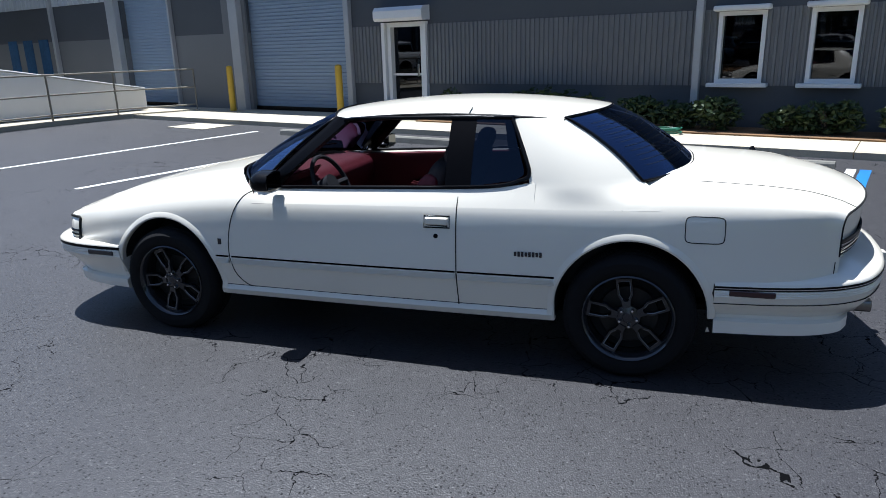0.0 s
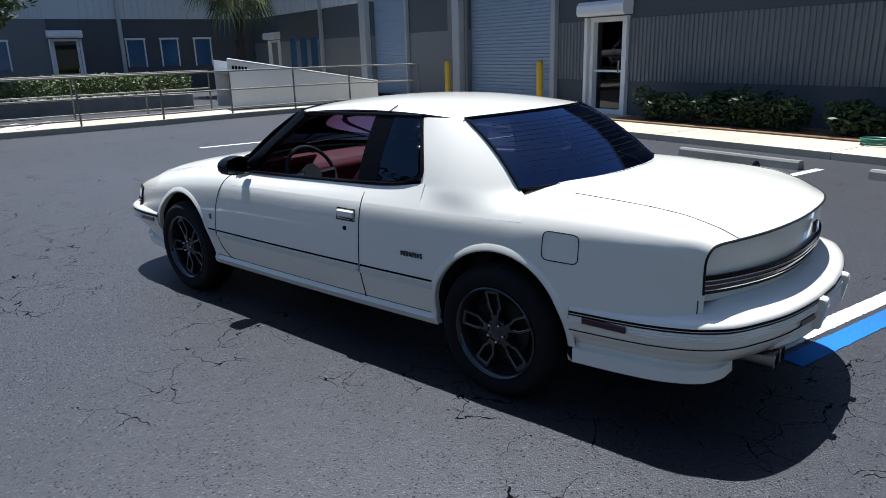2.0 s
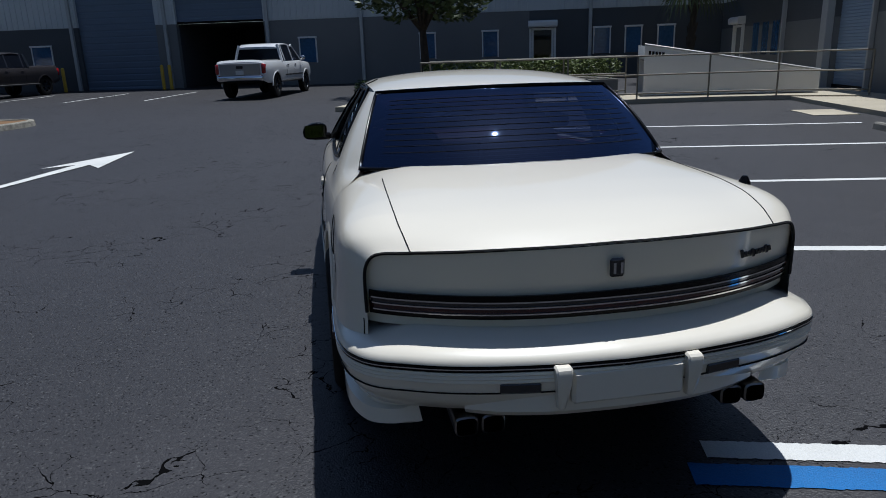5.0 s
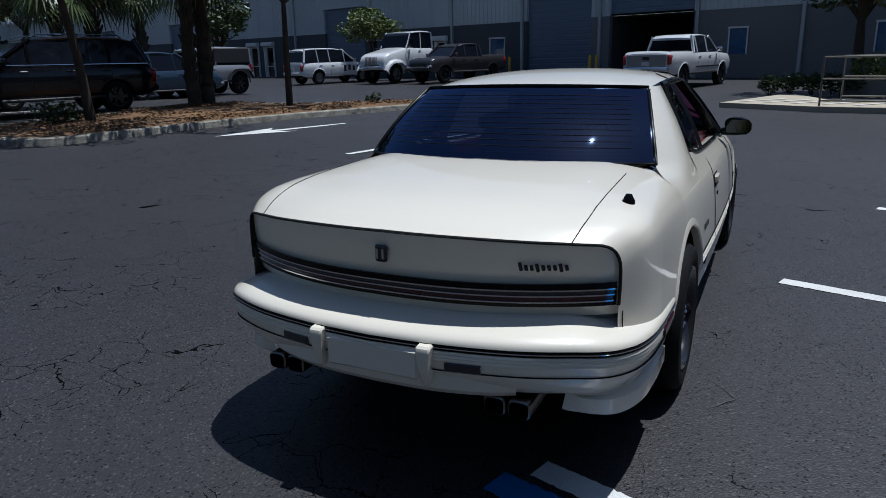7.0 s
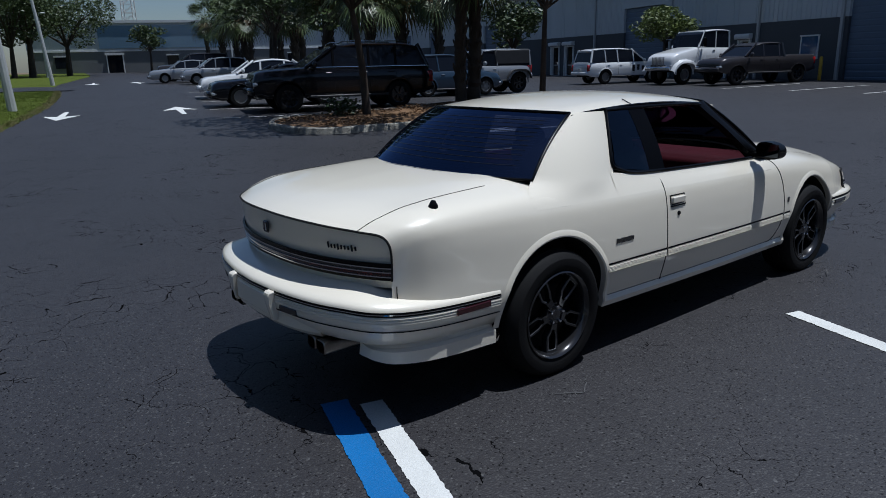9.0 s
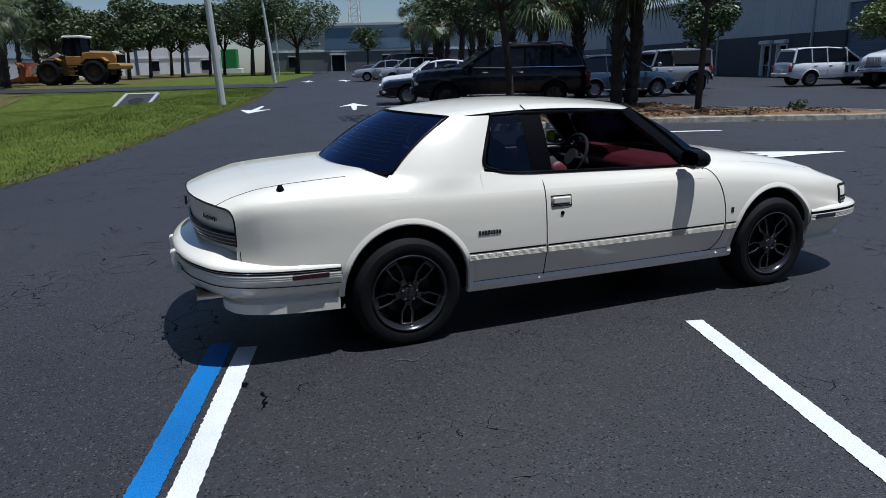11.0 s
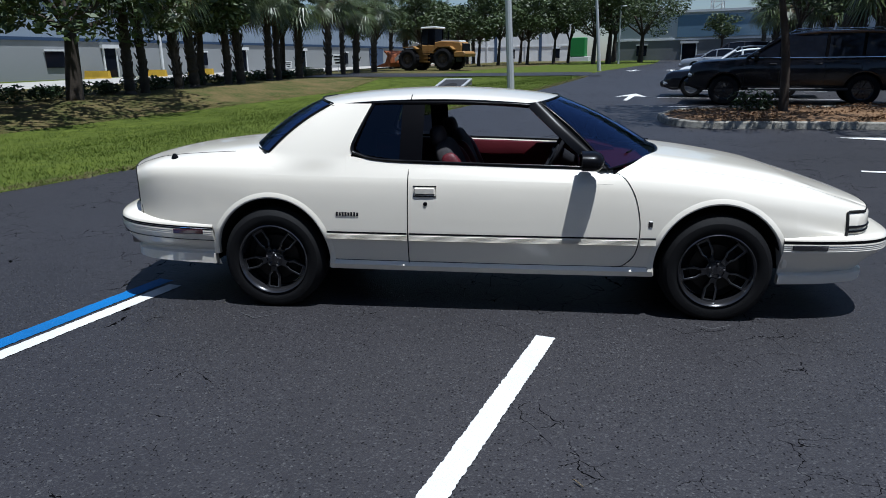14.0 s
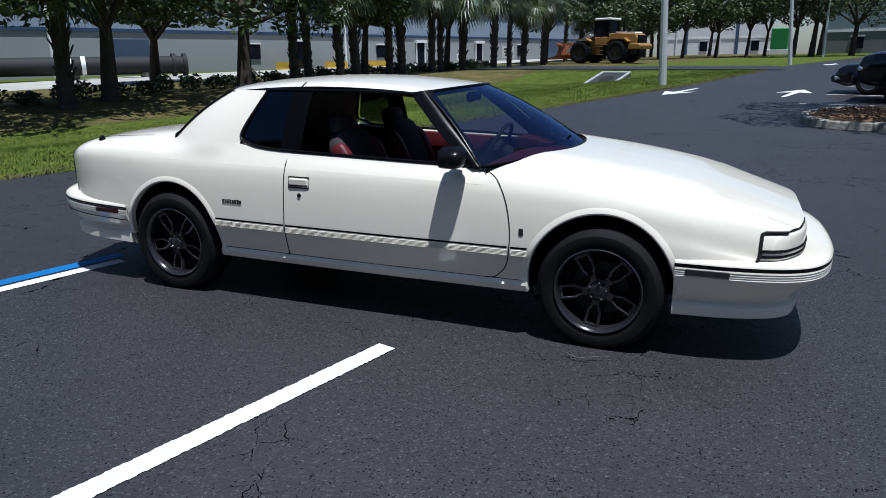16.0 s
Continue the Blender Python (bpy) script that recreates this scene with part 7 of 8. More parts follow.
COUPE_D = [(-2.38, 0.80), (-2.30, 0.98), (-1.55, 1.00), (0.7, 0.95), (0.95, 0.93), (2.05, 0.85), (2.25, 0.77), (2.33, 0.62)]
COUPE_H = [(-1.80, 0.98), (0.85, 0.94), (0.10, 1.27), (-0.2, 1.33), (-0.6, 1.345), (-1.0, 1.31), (-1.2, 1.25)]
WAG_D = [(-2.10, 0.86), (-2.04, 1.00), (0.95, 1.02), (1.15, 0.98), (1.85, 0.88), (2.02, 0.76), (2.08, 0.62)]
WAG_H = [(-1.98, 0.98), (1.10, 1.00), (0.52, 1.46), (0.25, 1.54), (-0.4, 1.59), (-1.4, 1.57), (-1.75, 1.50)]

BIG_D = [(-2.72, 1.02), (-2.66, 1.22), (1.12, 1.25), (1.3, 1.24), (2.28, 1.18), (2.54, 1.11), (2.62, 0.95)]
BIG_H = [(-2.60, 1.20), (1.18, 1.23), (0.48, 1.73), (0.22, 1.81), (-0.6, 1.855), (-2.0, 1.835), (-2.34, 1.75)]
suv = vehicle("large_suv", "glossy black large SUV parked behind the tree island", at(7.85, 16.9, 164.0) @ Matrix.Scale(1.06, 4), P_BLACK, BIG_D, BIG_H, 1.0, (-1.62, 1.68), 0.40, 0.40, "black", M_RIM, doors=(0.35, -0.72, -1.55))
bm = bmesh.new()
for s_ in (1, -1):
    tube(bm, [(-2.0, s_ * 0.72, 1.86), (-1.9, s_ * 0.72, 1.935), (0.0, s_ * 0.72, 1.945), (0.15, s_ * 0.72, 1.87)], 0.018, 6)
part("roof_rail", bm, M_CHROME, suv, "bright roof rails")
bm = bmesh.new()
for s_ in (1, -1):
    tube(bm, [(-2.55, s_ * 0.945, 1.215), (-0.6, s_ * 0.952, 1.225), (1.05, s_ * 0.952, 1.235)], 0.011, 5)
part("window_strip", bm, M_CHROME, suv, "bright window strip", sm=0)
vehicle("coupe_car", "low black coupe parked beside an SUV", at(7.25, 20.0, 164.0), P_BLACK, COUPE_D, COUPE_H, 0.95, (-1.40, 1.42), 0.35, 0.24, "car", M_RIMS, doors=(-0.5,))
vehicle("sedan_car", "silver-white sedan parked in the row", at(8.7, 24.6, 164.0), P_WHITE, SED_D, SED_H, 0.93, (-1.45, 1.45), 0.35, 0.24, "car", doors=(0.1, -0.85))
vehicle("wagon_car", "small silver retro wagon parked in the row", at(13.4, 41.5, 166.0), P_SILVER, WAG_D, WAG_H, 0.86, (-1.3, 1.3), 0.33, 0.26, "suv", doors=(0.1, -0.8))
vehicle("sedan_car", "silver sedan parked far along the row", at(13.2, 46.5, 166.0), P_SILVER, SED_D, SED_H, 0.90, (-1.45, 1.45), 0.33, 0.24, "car", doors=(0.1, -0.85))
vehicle("suv_car", "dark SUV parked far along the row", at(15.2, 50.5, 166.0), P_GREY, SUV_D, SUV_H, 0.95, (-1.55, 1.6), 0.37, 0.38, "suv", doors=(0.3, -0.75))
vehicle("sedan_car", "white sedan parked under the palms", at(17.5, 33.0, -14.0), P_WHITE, SED_D, SED_H, 0.90, (-1.45, 1.45), 0.33, 0.24, "car", doors=(0.1, -0.85))
vehicle("small_car", "dark blue hatchback parked beyond the island", at(14.6, 19.6, -12.0), P_NAVY, WAG_D, WAG_H, 0.90, (-1.3, 1.3), 0.34, 0.26, "suv", doors=(0.1, -0.8))

JEEP_D = [(-1.95, 1.12), (-1.90, 1.18), (0.75, 1.20), (0.85, 1.17), (1.75, 1.12), (1.86, 1.08), (1.92, 0.95)]
JEEP_H = [(-1.90, 1.16), (0.82, 1.18), (0.58, 1.74), (0.45, 1.79), (-0.5, 1.82), (-1.85, 1.80)]
jeep = vehicle("off_road_car", "silver-grey off-road car with a black soft top", at(17.1, 20.1, 170.0), P_JEEP, JEEP_D, JEEP_H, 0.86, (-1.25, 1.25), 0.43, 0.52, "suv", M_RIM, tumble=0.94, wt=0.3, doors=(-0.15,))
bm = bmesh.new()
box(bm, (-0.95, 0, 1.52), (1.85, 1.60, 0.66), bevel=0.07)
part("soft_top", bm, M_GREYPL, jeep, "black fabric soft top", sm=40)
for wx in (-1.25, 1.25):
    for s_ in (1, -1):
        bm = bmesh.new()
        grid(bm, [[(wx + x, s_ * 0.80, z), (wx + x, s_ * 0.97, z - 0.01), (wx + x * 1.02, s_ * 0.97, z - 0.06)] for x, z in spline([(-0.62, 0.60), (-0.50, 0.86), (-0.28, 1.0), (0.28, 1.0), (0.52, 0.86), (0.66, 0.62)], 3)])
        bmesh.ops.recalc_face_normals(bm, faces=bm.faces)
        part("fender_flare", bm, M_GREYPL, jeep, "black fender flare", sm=40)
part("spare_wheel", newbox((-2.06, 0, 0.98), (0.22, 0.70, 0.70), bevel=0.12), M_TYRE, jeep, "spare wheel", sm=60)

patrol = vehicle("utility_suv", "white SUV with grey side graphics by the warehouse", at(31.0, 23.5, -18.0), P_WHITE, SUV_D, SUV_H, 0.98, (-1.58, 1.62), 0.40, 0.40, "suv", doors=(0.35, -0.72, -1.55))
for k in range(5):
    for s_ in (1, -1):
        part("graphic_bar", newbox((0.3 + 0.32 * k, s_ * 0.985, 0.85 + 0.04 * (k % 2)), (0.16, 0.012, 0.36 - 0.05 * k)), M_GREYPL, patrol, "grey side graphic", sm=0)
vehicle("pickup_truck", "dark grey crew-cab pickup parked by the warehouse", at(31.0, 15.2, 160.0), P_GREY, PICK_D, PICK_H, 1.0, (-1.85, 1.85), 0.44, 0.55, "pickup", M_RIM, doors=(0.3, -0.65))
wp = vehicle("pickup_truck", "white crew-cab pickup seen from its tailgate", at(24.8, 2.75, -16.0) @ Matrix.Scale(0.98, 4), P_WHITE, PICK_D, PICK_H, 1.02, (-1.85, 1.85), 0.44, 0.55, "pickup", M_RIM, trim=M_CHROME, doors=(0.3, -0.65))
# no hollow is cut: a near-black slab stands in for the bed's shade
part("bed_shade", newbox((-1.95, 0, 1.385), (1.75, 1.62, 0.04)), M_UNDER, wp, "dark slab for the shaded hollow of the load bed", sm=0)
# the white tailgate's shade is put into a silver colour
part("tailgate", newbox((-2.97, 0, 1.02), (0.05, 1.52, 0.52), bevel=0.02), P_SILVER, wp, "tailgate with its shade put into a grey-blue tone", sm=30)
part("tailgate_badge", newbox((-3.0, 0, 1.14), (0.02, 0.26, 0.10), bevel=0.02), M_GREYPL, wp, "dark oval shape", sm=30)
part("side_stripe", newbox((0.3, -1.015, 0.80), (2.3, 0.012, 0.05)), M_GREYPL, wp, "dark side stripe", sm=0)

# lorry tractor unit
TRK_D = [(-3.2, 0.98), (-1.32, 1.0), (-1.28, 1.86), (1.0, 1.88), (1.25, 1.82), (2.45, 1.58), (2.75, 1.42), (2.86, 1.10)]
TRK_H = [(-1.25, 1.83), (1.05, 1.85), (0.82, 2.52), (0.62, 2.66), (-0.3, 2.72), (-1.22, 2.70)]
lorry = vehicle("lorry_cab", "silver-white bonneted lorry cab by the warehouse", at(31.4, 18.6, 168.0), P_WHITE, TRK_D, TRK_H, 1.02, (-2.3, 1.95), 0.50, 0.62, "pickup", M_RIMS, tumble=0.94, wt=0.32, trim=M_CHROME, doors=(-0.2,))
for s_ in (1, -1):
    bm = bmesh.new()
    grid(bm, [[(1.95 + x, s_ * 0.78, z), (1.95 + x, s_ * 1.08, z - 0.02), (1.95 + x, s_ * 1.18, z - 0.09), (1.95 + x, s_ * 1.19, z - 0.2)] for x, z in spline([(-0.80, 0.72), (-0.66, 1.02), (-0.30, 1.24), (0.30, 1.26), (0.70, 1.05), (0.92, 0.74)], 4)])
    bmesh.ops.recalc_face_normals(bm, faces=bm.faces)
    part("fender", bm, P_WHITE, lorry, "broad rounded front fender", sm=50)
    bm = bmesh.new()
    tube(bm, [(0.95, s_ * 1.02, 2.3), (1.05, s_ * 1.35, 2.35), (1.05, s_ * 1.35, 1.85), (0.95, s_ * 1.02, 1.9)], 0.02, 5)
    part("mirror_bracket", bm, M_CHROME, lorry)
    part("wing_mirror", newbox((1.03, s_ * 1.36, 2.1), (0.08, 0.2, 0.42), bevel=0.02), M_BLACK, lorry, sm=30)
bm = bmesh.new()
for k in range(9):
    box(bm, (2.88, -0.40 + 0.1 * k, 1.12), (0.05, 0.035, 0.56))
part("grille_slats", bm, M_RIMS, lorry, "upright chrome grille slats", sm=0)


# ---- grass, berm, hedge and palms to the north-west ----
def berm(x, y):
    """Height of the verge over the lot: a grass swale, then a bank to the trees."""
    d = edge_x(y) - x
    if d <= 0:
        return rise(x, y)
    base = rise(edge_x(y), y)
    deep = 0.50 * max(0.0, min(1.0, (37.5 - y) / 5.0)) * max(0.0, min(1.0, (y + 6.0) / 12.0))
    a = min(1.0, max(0.0, (d - 1.5) / 8.5))
    b = min(1.0, max(0.0, (d - 11.5) / 5.0))
    return base + 0.03 * min(1.0, d / 0.6) + deep * (b * b * (3 - 2 * b) - a * a * (3 - 2 * a)) + 0.06 * b


def verge():
    ys = [-14 + 1.6 * k for k in range(82)]
    ds = [0.0, 0.35, 0.8, 1.5, 2.5, 3.5, 4.5, 5.5, 6.5, 7.5, 8.5, 9.5, 10.5, 11.5, 12.3]
    bm = bmesh.new()
    grid(bm, [[(edge_x(y) - d + 0.05 + (0.18 * noise.noise(Vector((y * 0.9, d, 0))) if d == 0 else 0), y, berm(edge_x(y) - d, y) + (0.004 if d == 0 else 0) + (0.03 * noise.noise(Vector((y, d, 3))) if d > 0.5 else 0)) for d in ds] for y in ys])
    tagged(part("verge", bm, M_GRASSG, sm=60), "sunlit green mown grass verge", "grass", kind="structure")
    bm = bmesh.new()
    ds = [12.3, 13.0, 14.0, 15.0, 16.0, 17.0, 18.0, 20.0, 23.0, 26.0]
    grid(bm, [[(edge_x(y) - d, y, berm(edge_x(y) - d, y) + (0.05 * noise.noise(Vector((y, d, 3))) if d > 12.4 else 0.03 * noise.noise(Vector((y, d, 3))))) for d in ds] for y in ys])
    tagged(part("bank", bm, M_DIRT2, sm=60), "dry brown bank with sparse grass under the trees", "ground", kind="structure")
    # blades
    rng = np.random.default_rng(3)
    n = 150000
    y = rng.uniform(-2, 46, n)
    ex = np.interp(y, [e.y for e in EDGE], [e.x for e in EDGE])
    d = 13.2 * rng.uniform(0.0, 1.0, n) ** 1.3 - 0.12 * rng.uniform(0, 1, n)
    x = ex - d
    z = np.array([berm(a, b) for a, b in zip(x, y)])
    h = rng.uniform(0.02, 0.055, n)
    a = rng.uniform(0, 6.283, n)
    w = 0.008
    lean = rng.normal(0, 0.03, (n, 2))
    p0 = np.stack([x - w * np.cos(a), y - w * np.sin(a), z - 0.01], 1)
    p1 = np.stack([x + w * np.cos(a), y + w * np.sin(a), z - 0.01], 1)
    p2 = np.stack([x + lean[:, 0], y + lean[:, 1], z + h], 1)
    me = bpy.data.meshes.new("grass_blades")
    me.from_pydata(np.stack([p0, p1, p2], 1).reshape(-1, 3).tolist(), [], np.arange(3 * n).reshape(-1, 3).tolist())
    me.materials.append(M_BLADE)
    tagged(new("grass_blades", me), "short green grass blades on the verge", "grass", kind="stuff")
    # dry fringe where the turf creeps over the asphalt
    n = 14000
    y = rng.uniform(-2, 40, n)
    ex = np.interp(y, [e.y for e in EDGE], [e.x for e in EDGE])
    x = ex + 0.10 + 0.10 * np.sin(y * 5.1) * np.sin(y * 1.7) - 0.32 * rng.uniform(0, 1, n) ** 0.8
    z = np.array([rise(a_, b_) for a_, b_ in zip(x, y)])
    a = rng.uniform(0, 6.283, n)
    lean = rng.normal(0, 0.05, (n, 2))
    p0 = np.stack([x - 0.012 * np.cos(a), y - 0.012 * np.sin(a), z - 0.005], 1)
    p1 = np.stack([x + 0.012 * np.cos(a), y + 0.012 * np.sin(a), z - 0.005], 1)
    p2 = np.stack([x + lean[:, 0], y + lean[:, 1], z + rng.uniform(0.015, 0.06, n)], 1)
    me = bpy.data.meshes.new("dry_grass_fringe")
    me.from_pydata(np.stack([p0, p1, p2], 1).reshape(-1, 3).tolist(), [], np.arange(3 * n).reshape(-1, 3).tolist())
    me.materials.append(M_DRYG)
    tagged(new("dry_grass_fringe", me), "dry straw-coloured grass along the asphalt edge", "grass", kind="stuff")


M_DIRT2 = mat("bank_soil", (0.150, 0.105, 0.050), 0.95, 0, 0.4, 1.6, 9, bump=1.0, bump_scale=14, color2=(0.030, 0.052, 0.010), spec=0.1)
M_DRYG = mat("dry_grass", (0.20, 0.16, 0.07), 0.8, 0, 0.4, 0.9, 5, color2=(0.07, 0.075, 0.025))
M_BLADE = mat("grass_blade", (0.115, 0.152, 0.018), 0.7, 0, 0.4, 5.0, 22, color2=(0.026, 0.045, 0.008), spec=0.15)
verge()

bm = bmesh.new()
grid(bm, [[(lerp(4.6, -15.0, k / 20), lerp(y0, y0 + 2.5, k / 20), berm(lerp(4.6, -15.0, k / 20), lerp(y0, y0 + 2.5, k / 20)) + 0.045) for y0 in (38.6, 40.0, 41.5, 43.0, 44.5, 46.0)] for k in range(21)])
bmesh.ops.recalc_face_normals(bm, faces=bm.faces)
tagged(part("driveway", bm, M_ASPH, sm=60), "asphalt driveway crossing the grass verge", "driveway", kind="structure")

PALM_ROW = [(-18.9, 27.3, 0), (-18.76, 28.4, 1), (-18.4, 31.1, 2), (-18.2, 32.6, 0), (-17.75, 36.1, 1), (-17.55, 37.4, 2), (-17.1, 41.4, 0), (-16.9, 42.6, 1), (-16.45, 45.9, 2), (-15.8, 51.3, 0), (-15.4, 54.3, 1), (-15.0, 57.5, 2), (-14.4, 62.0, 0), (-13.6, 66.5, 1), (-12.9, 71.0, 2), (-12.3, 76.0, 0), (-11.0, 84.0, 1), (-9.5, 93.0, 2), (-8.0, 102.0, 0), (-20.5, 14.9, 2), (-10.3, 88.0, 1), (-8.6, 98.0, 0)]
MODELS = (PALM_A, PALM_B, PALM_C)
rp = random.Random(4)
for x_, y_, k_ in PALM_ROW:
    s_ = rp.uniform(0.96, 1.14)
    if y_ < 63:
        x_, y_ = 0.87 * x_, 0.87 * y_ - 0.62
    copy_thing(MODELS[k_], Matrix.Translation((x_, y_, berm(x_, y_) - 0.02)) @ Matrix.Rotation(rp.uniform(0, 6.28), 4, "Z") @ Matrix.Scale(s_, 4))
# palms between the car rows
for x_, y_, k_ in ((16.5, 22.5, 0), (15.5, 24.0, 2), (15.5, 30.5, 1), (14.6, 29.0, 0), (16.0, 35.5, 2), (17.2, 37.0, 1), (18.2, 42.0, 0), (17.0, 45.0, 2), (19.0, 48.5, 1), (19.8, 53.0, 0), (20.6, 58.0, 2), (21.5, 64.0, 1), (13.6, 27.5, 1)):
    s_ = rp.uniform(0.95, 1.15)
    copy_thing(MODELS[k_], at(x_, y_, rp.uniform(0, 360)) @ Matrix.Scale(s_, 4))
PALM_A.matrix_world = at(11.3, 14.2, 40)
PALM_B.matrix_world = at(10.6, 14.0, 200)
PALM_C.matrix_world = at(12.9, 22.6, 120)
for x_, y_, h_, sp_, sd_, tr_ in ((-17.0, 20.2, 7.8, 5.2, 61, 0.28), (-18.1, 14.2, 7.4, 4.8, 62, 0.26), (-19.6, 8.9, 7.4, 4.8, 59, 0.26), (-16.6, 30.0, 7.6, 3.4, 60, 0.2), (-15.6, 39.5, 7.8, 3.2, 50, 0.2), (-13.8, 59.0, 8.0, 3.4, 51, 0.2), (-11.5, 71.0, 8.4, 3.4, 52, 0.2), (-5.4, 75.0, 8.2, 3.0, 53, 0.18), (-3.4, 80.0, 8.6, 3.2, 54, 0.18), (0.0, 83.0, 8.2, 3.0, 55, 0.18), (3.3, 87.0, 8.6, 3.2, 56, 0.18), (5.4, 92.0, 8.4, 3.0, 57, 0.18), (-1.0, 94.0, 9.0, 3.8, 58, 0.2), (-25.5, 24.0, 6.5, 3.4, 63, 0.25), (-12.0, 80.0, 7.5, 4.0, 65, 0.25), (-9.0, 92.0, 8.0, 4.2, 66, 0.3), (10.0, 86.0, 10.5, 5.2, 67, 0.3), (14.5, 90.0, 10.0, 5.0, 68, 0.3), (8.0, 84.0, 9.5, 4.5, 69, 0.25), (12.0, 98.0, 11.0, 5.5, 48, 0.3)):
    oak("oak_tree", "dense dark green oak beside the verge", x_, y_, h_, sp_, sd_, tr_, 5600, 0.2, 0.34, size=0.17, group="verge oaks")
for x_, y_, h_, sp_, sd_ in ((14.2, 26.5, 5.6, 2.4, 71), (13.6, 33.5, 6.0, 2.8, 72), (16.5, 40.0, 6.4, 2.8, 73), (24.5, 26.0, 4.6, 2.0, 74), (19.0, 50.0, 7.0, 3.2, 75)):
    oak("lot_tree", "leafy tree between the parking rows", x_, y_, h_, sp_, sd_, 0.16, 2200, 0.2, 0.45, size=0.14, group="lot trees")
oak("warehouse_tree", "round green tree before the warehouse wall", 33.2, 22.0, 4.4, 1.9, 76, 0.12, 3600, 0.1, 0.5, material=M_HEDGE, size=0.11)
oak("far_tree", "green tree before the far building", 27.5, 102.0, 6.4, 2.6, 77, 0.16, 1800, 0.1, 0.45, size=0.2)

# hedge of low bushes along the bank
for k in range(34):
    y_ = 8.5 + 1.1 * k
    x_ = -19.2 + 0.13 * (y_ - 11) + 0.25 * math.sin(k * 2.1)
    ob_ = shrub("hedge_bush", "low dark hedge bush on the bank", x_, y_, 1.25, 0.9, 0.62 + 0.12 * math.sin(k * 1.7), 200 + k, 330, size=0.085, group="bank hedge", rz=k * 37.0)
    ob_.location.z = berm(x_, y_) - 0.02


# ---- beyond the bank: road, sheds, pipe, machines ----
M_ROADC = mat("pale_road", (0.42, 0.40, 0.36), 0.9, 0, 0.2, 0.8, 40)
RY = [-5.0, 2.0, 8.0, 14.0, 20.0, 30.0, 40.0, 52.0, 62.0, 80.0, 100.0, 120.0]
for name_, off_, m_, lab_, cat_ in (("service_road", (0.0, 11.5), M_ROADC, "pale concrete service road beyond the hedge", "road"), ("yard", (11.7, 55.0), M_GRASSG, "patchy grass yard before the far sheds", "grass")):
    bm = bmesh.new()
    grid(bm, [[(-27.5 + 0.125 * y_ - lerp(off_[0], off_[1], k / 3), y_, rise(-25, y_) + (0.03 if off_[0] else 0.045)) for k in range(4)] for y_ in RY])
    bmesh.ops.recalc_face_normals(bm, faces=bm.faces)
    tagged(part(name_, bm, m_, sm=0), lab_, cat_, kind="structure")

M_BLUEW = mat("pale_blue_siding", (0.25, 0.30, 0.36), 0.6, 0, 0.06, 0.3, 40)
M_GREYW = mat("pale_grey_block", (0.28, 0.29, 0.29), 0.8, 0, 0.08, 0.4, 40)
M_NAVY = mat("navy_trim", (0.03, 0.06, 0.12), 0.6)


def shed(name, label, origin, xdir, L, D, H, base, lower, upper, doors, eave=None, z0=0.4):
    b = thing(name, label, "building", frame_of(Vector((*origin, z0)), xdir))
    wall(b, 0, L, -0.5, base, lower)
    wall(b, 0, L, base, H, upper, 0.04)
    ribbed(b, 0, L, base, H, upper, 0.9, 0.05)
    part("eave", newbox((L / 2, 0.1, H + 0.15), (L + 0.4, 0.5, 0.35)), eave or M_NAVY, b, sm=0)
    part("base_line", newbox((L / 2, 0.07, base), (L, 0.06, 0.25)), eave or M_NAVY, b, sm=0)
    part("roof", newbox((L / 2, -D / 2, H + 0.2), (L, D, 0.2)), M_TRIM, b, sm=0)
    part("side_wall", newbox((0.1, -D / 2, H / 2), (0.2, D, H)), upper, b, sm=0)
    part("side_wall", newbox((L - 0.1, -D / 2, H / 2), (0.2, D, H)), upper, b, sm=0)
    for kind, a, w, h in doors:
        if kind == "door":
            d = part("door", newbox((a + w / 2, 0.08, h / 2), (w, 0.06, h)), M_GLASSBLK, b, sm=0)
            fr = bmesh.new()
            for xx in (a, a + w):
                box(fr, (xx, 0.12, h / 2), (0.14, 0.1, h))
            box(fr, (a + w / 2, 0.16, h + 0.12), (w + 0.4, 0.3, 0.3))
            part("frame", fr, M_TRIM, d, sm=0)
        elif kind == "win":
            part("window", newbox((a + w / 2, 0.08, 1.7), (w, 0.06, h)), M_GLASSBLK, b, sm=0)
            part("window_trim", newbox((a + w / 2, 0.12, 1.7 + h / 2 + 0.08), (w + 0.2, 0.12, 0.14)), M_TRIM, b, sm=0)
        elif kind == "dark":
            part("bay_door", newbox((a + w / 2, 0.08, h / 2), (w, 0.06, h)), M_NAVYD, b, sm=0)
        elif kind == "pipe":
            part("downpipe", newbox((a, 0.15, H / 2), (0.2, 0.16, H)), M_TRIM, b, sm=0)
    return b


M_NAVYD = mat("dark_bay_door", (0.05, 0.08, 0.14), 0.5)
# outward side faces the lot
w0_, w1_ = uv(-47.0, 98.0), uv(-47.0, -12.0)
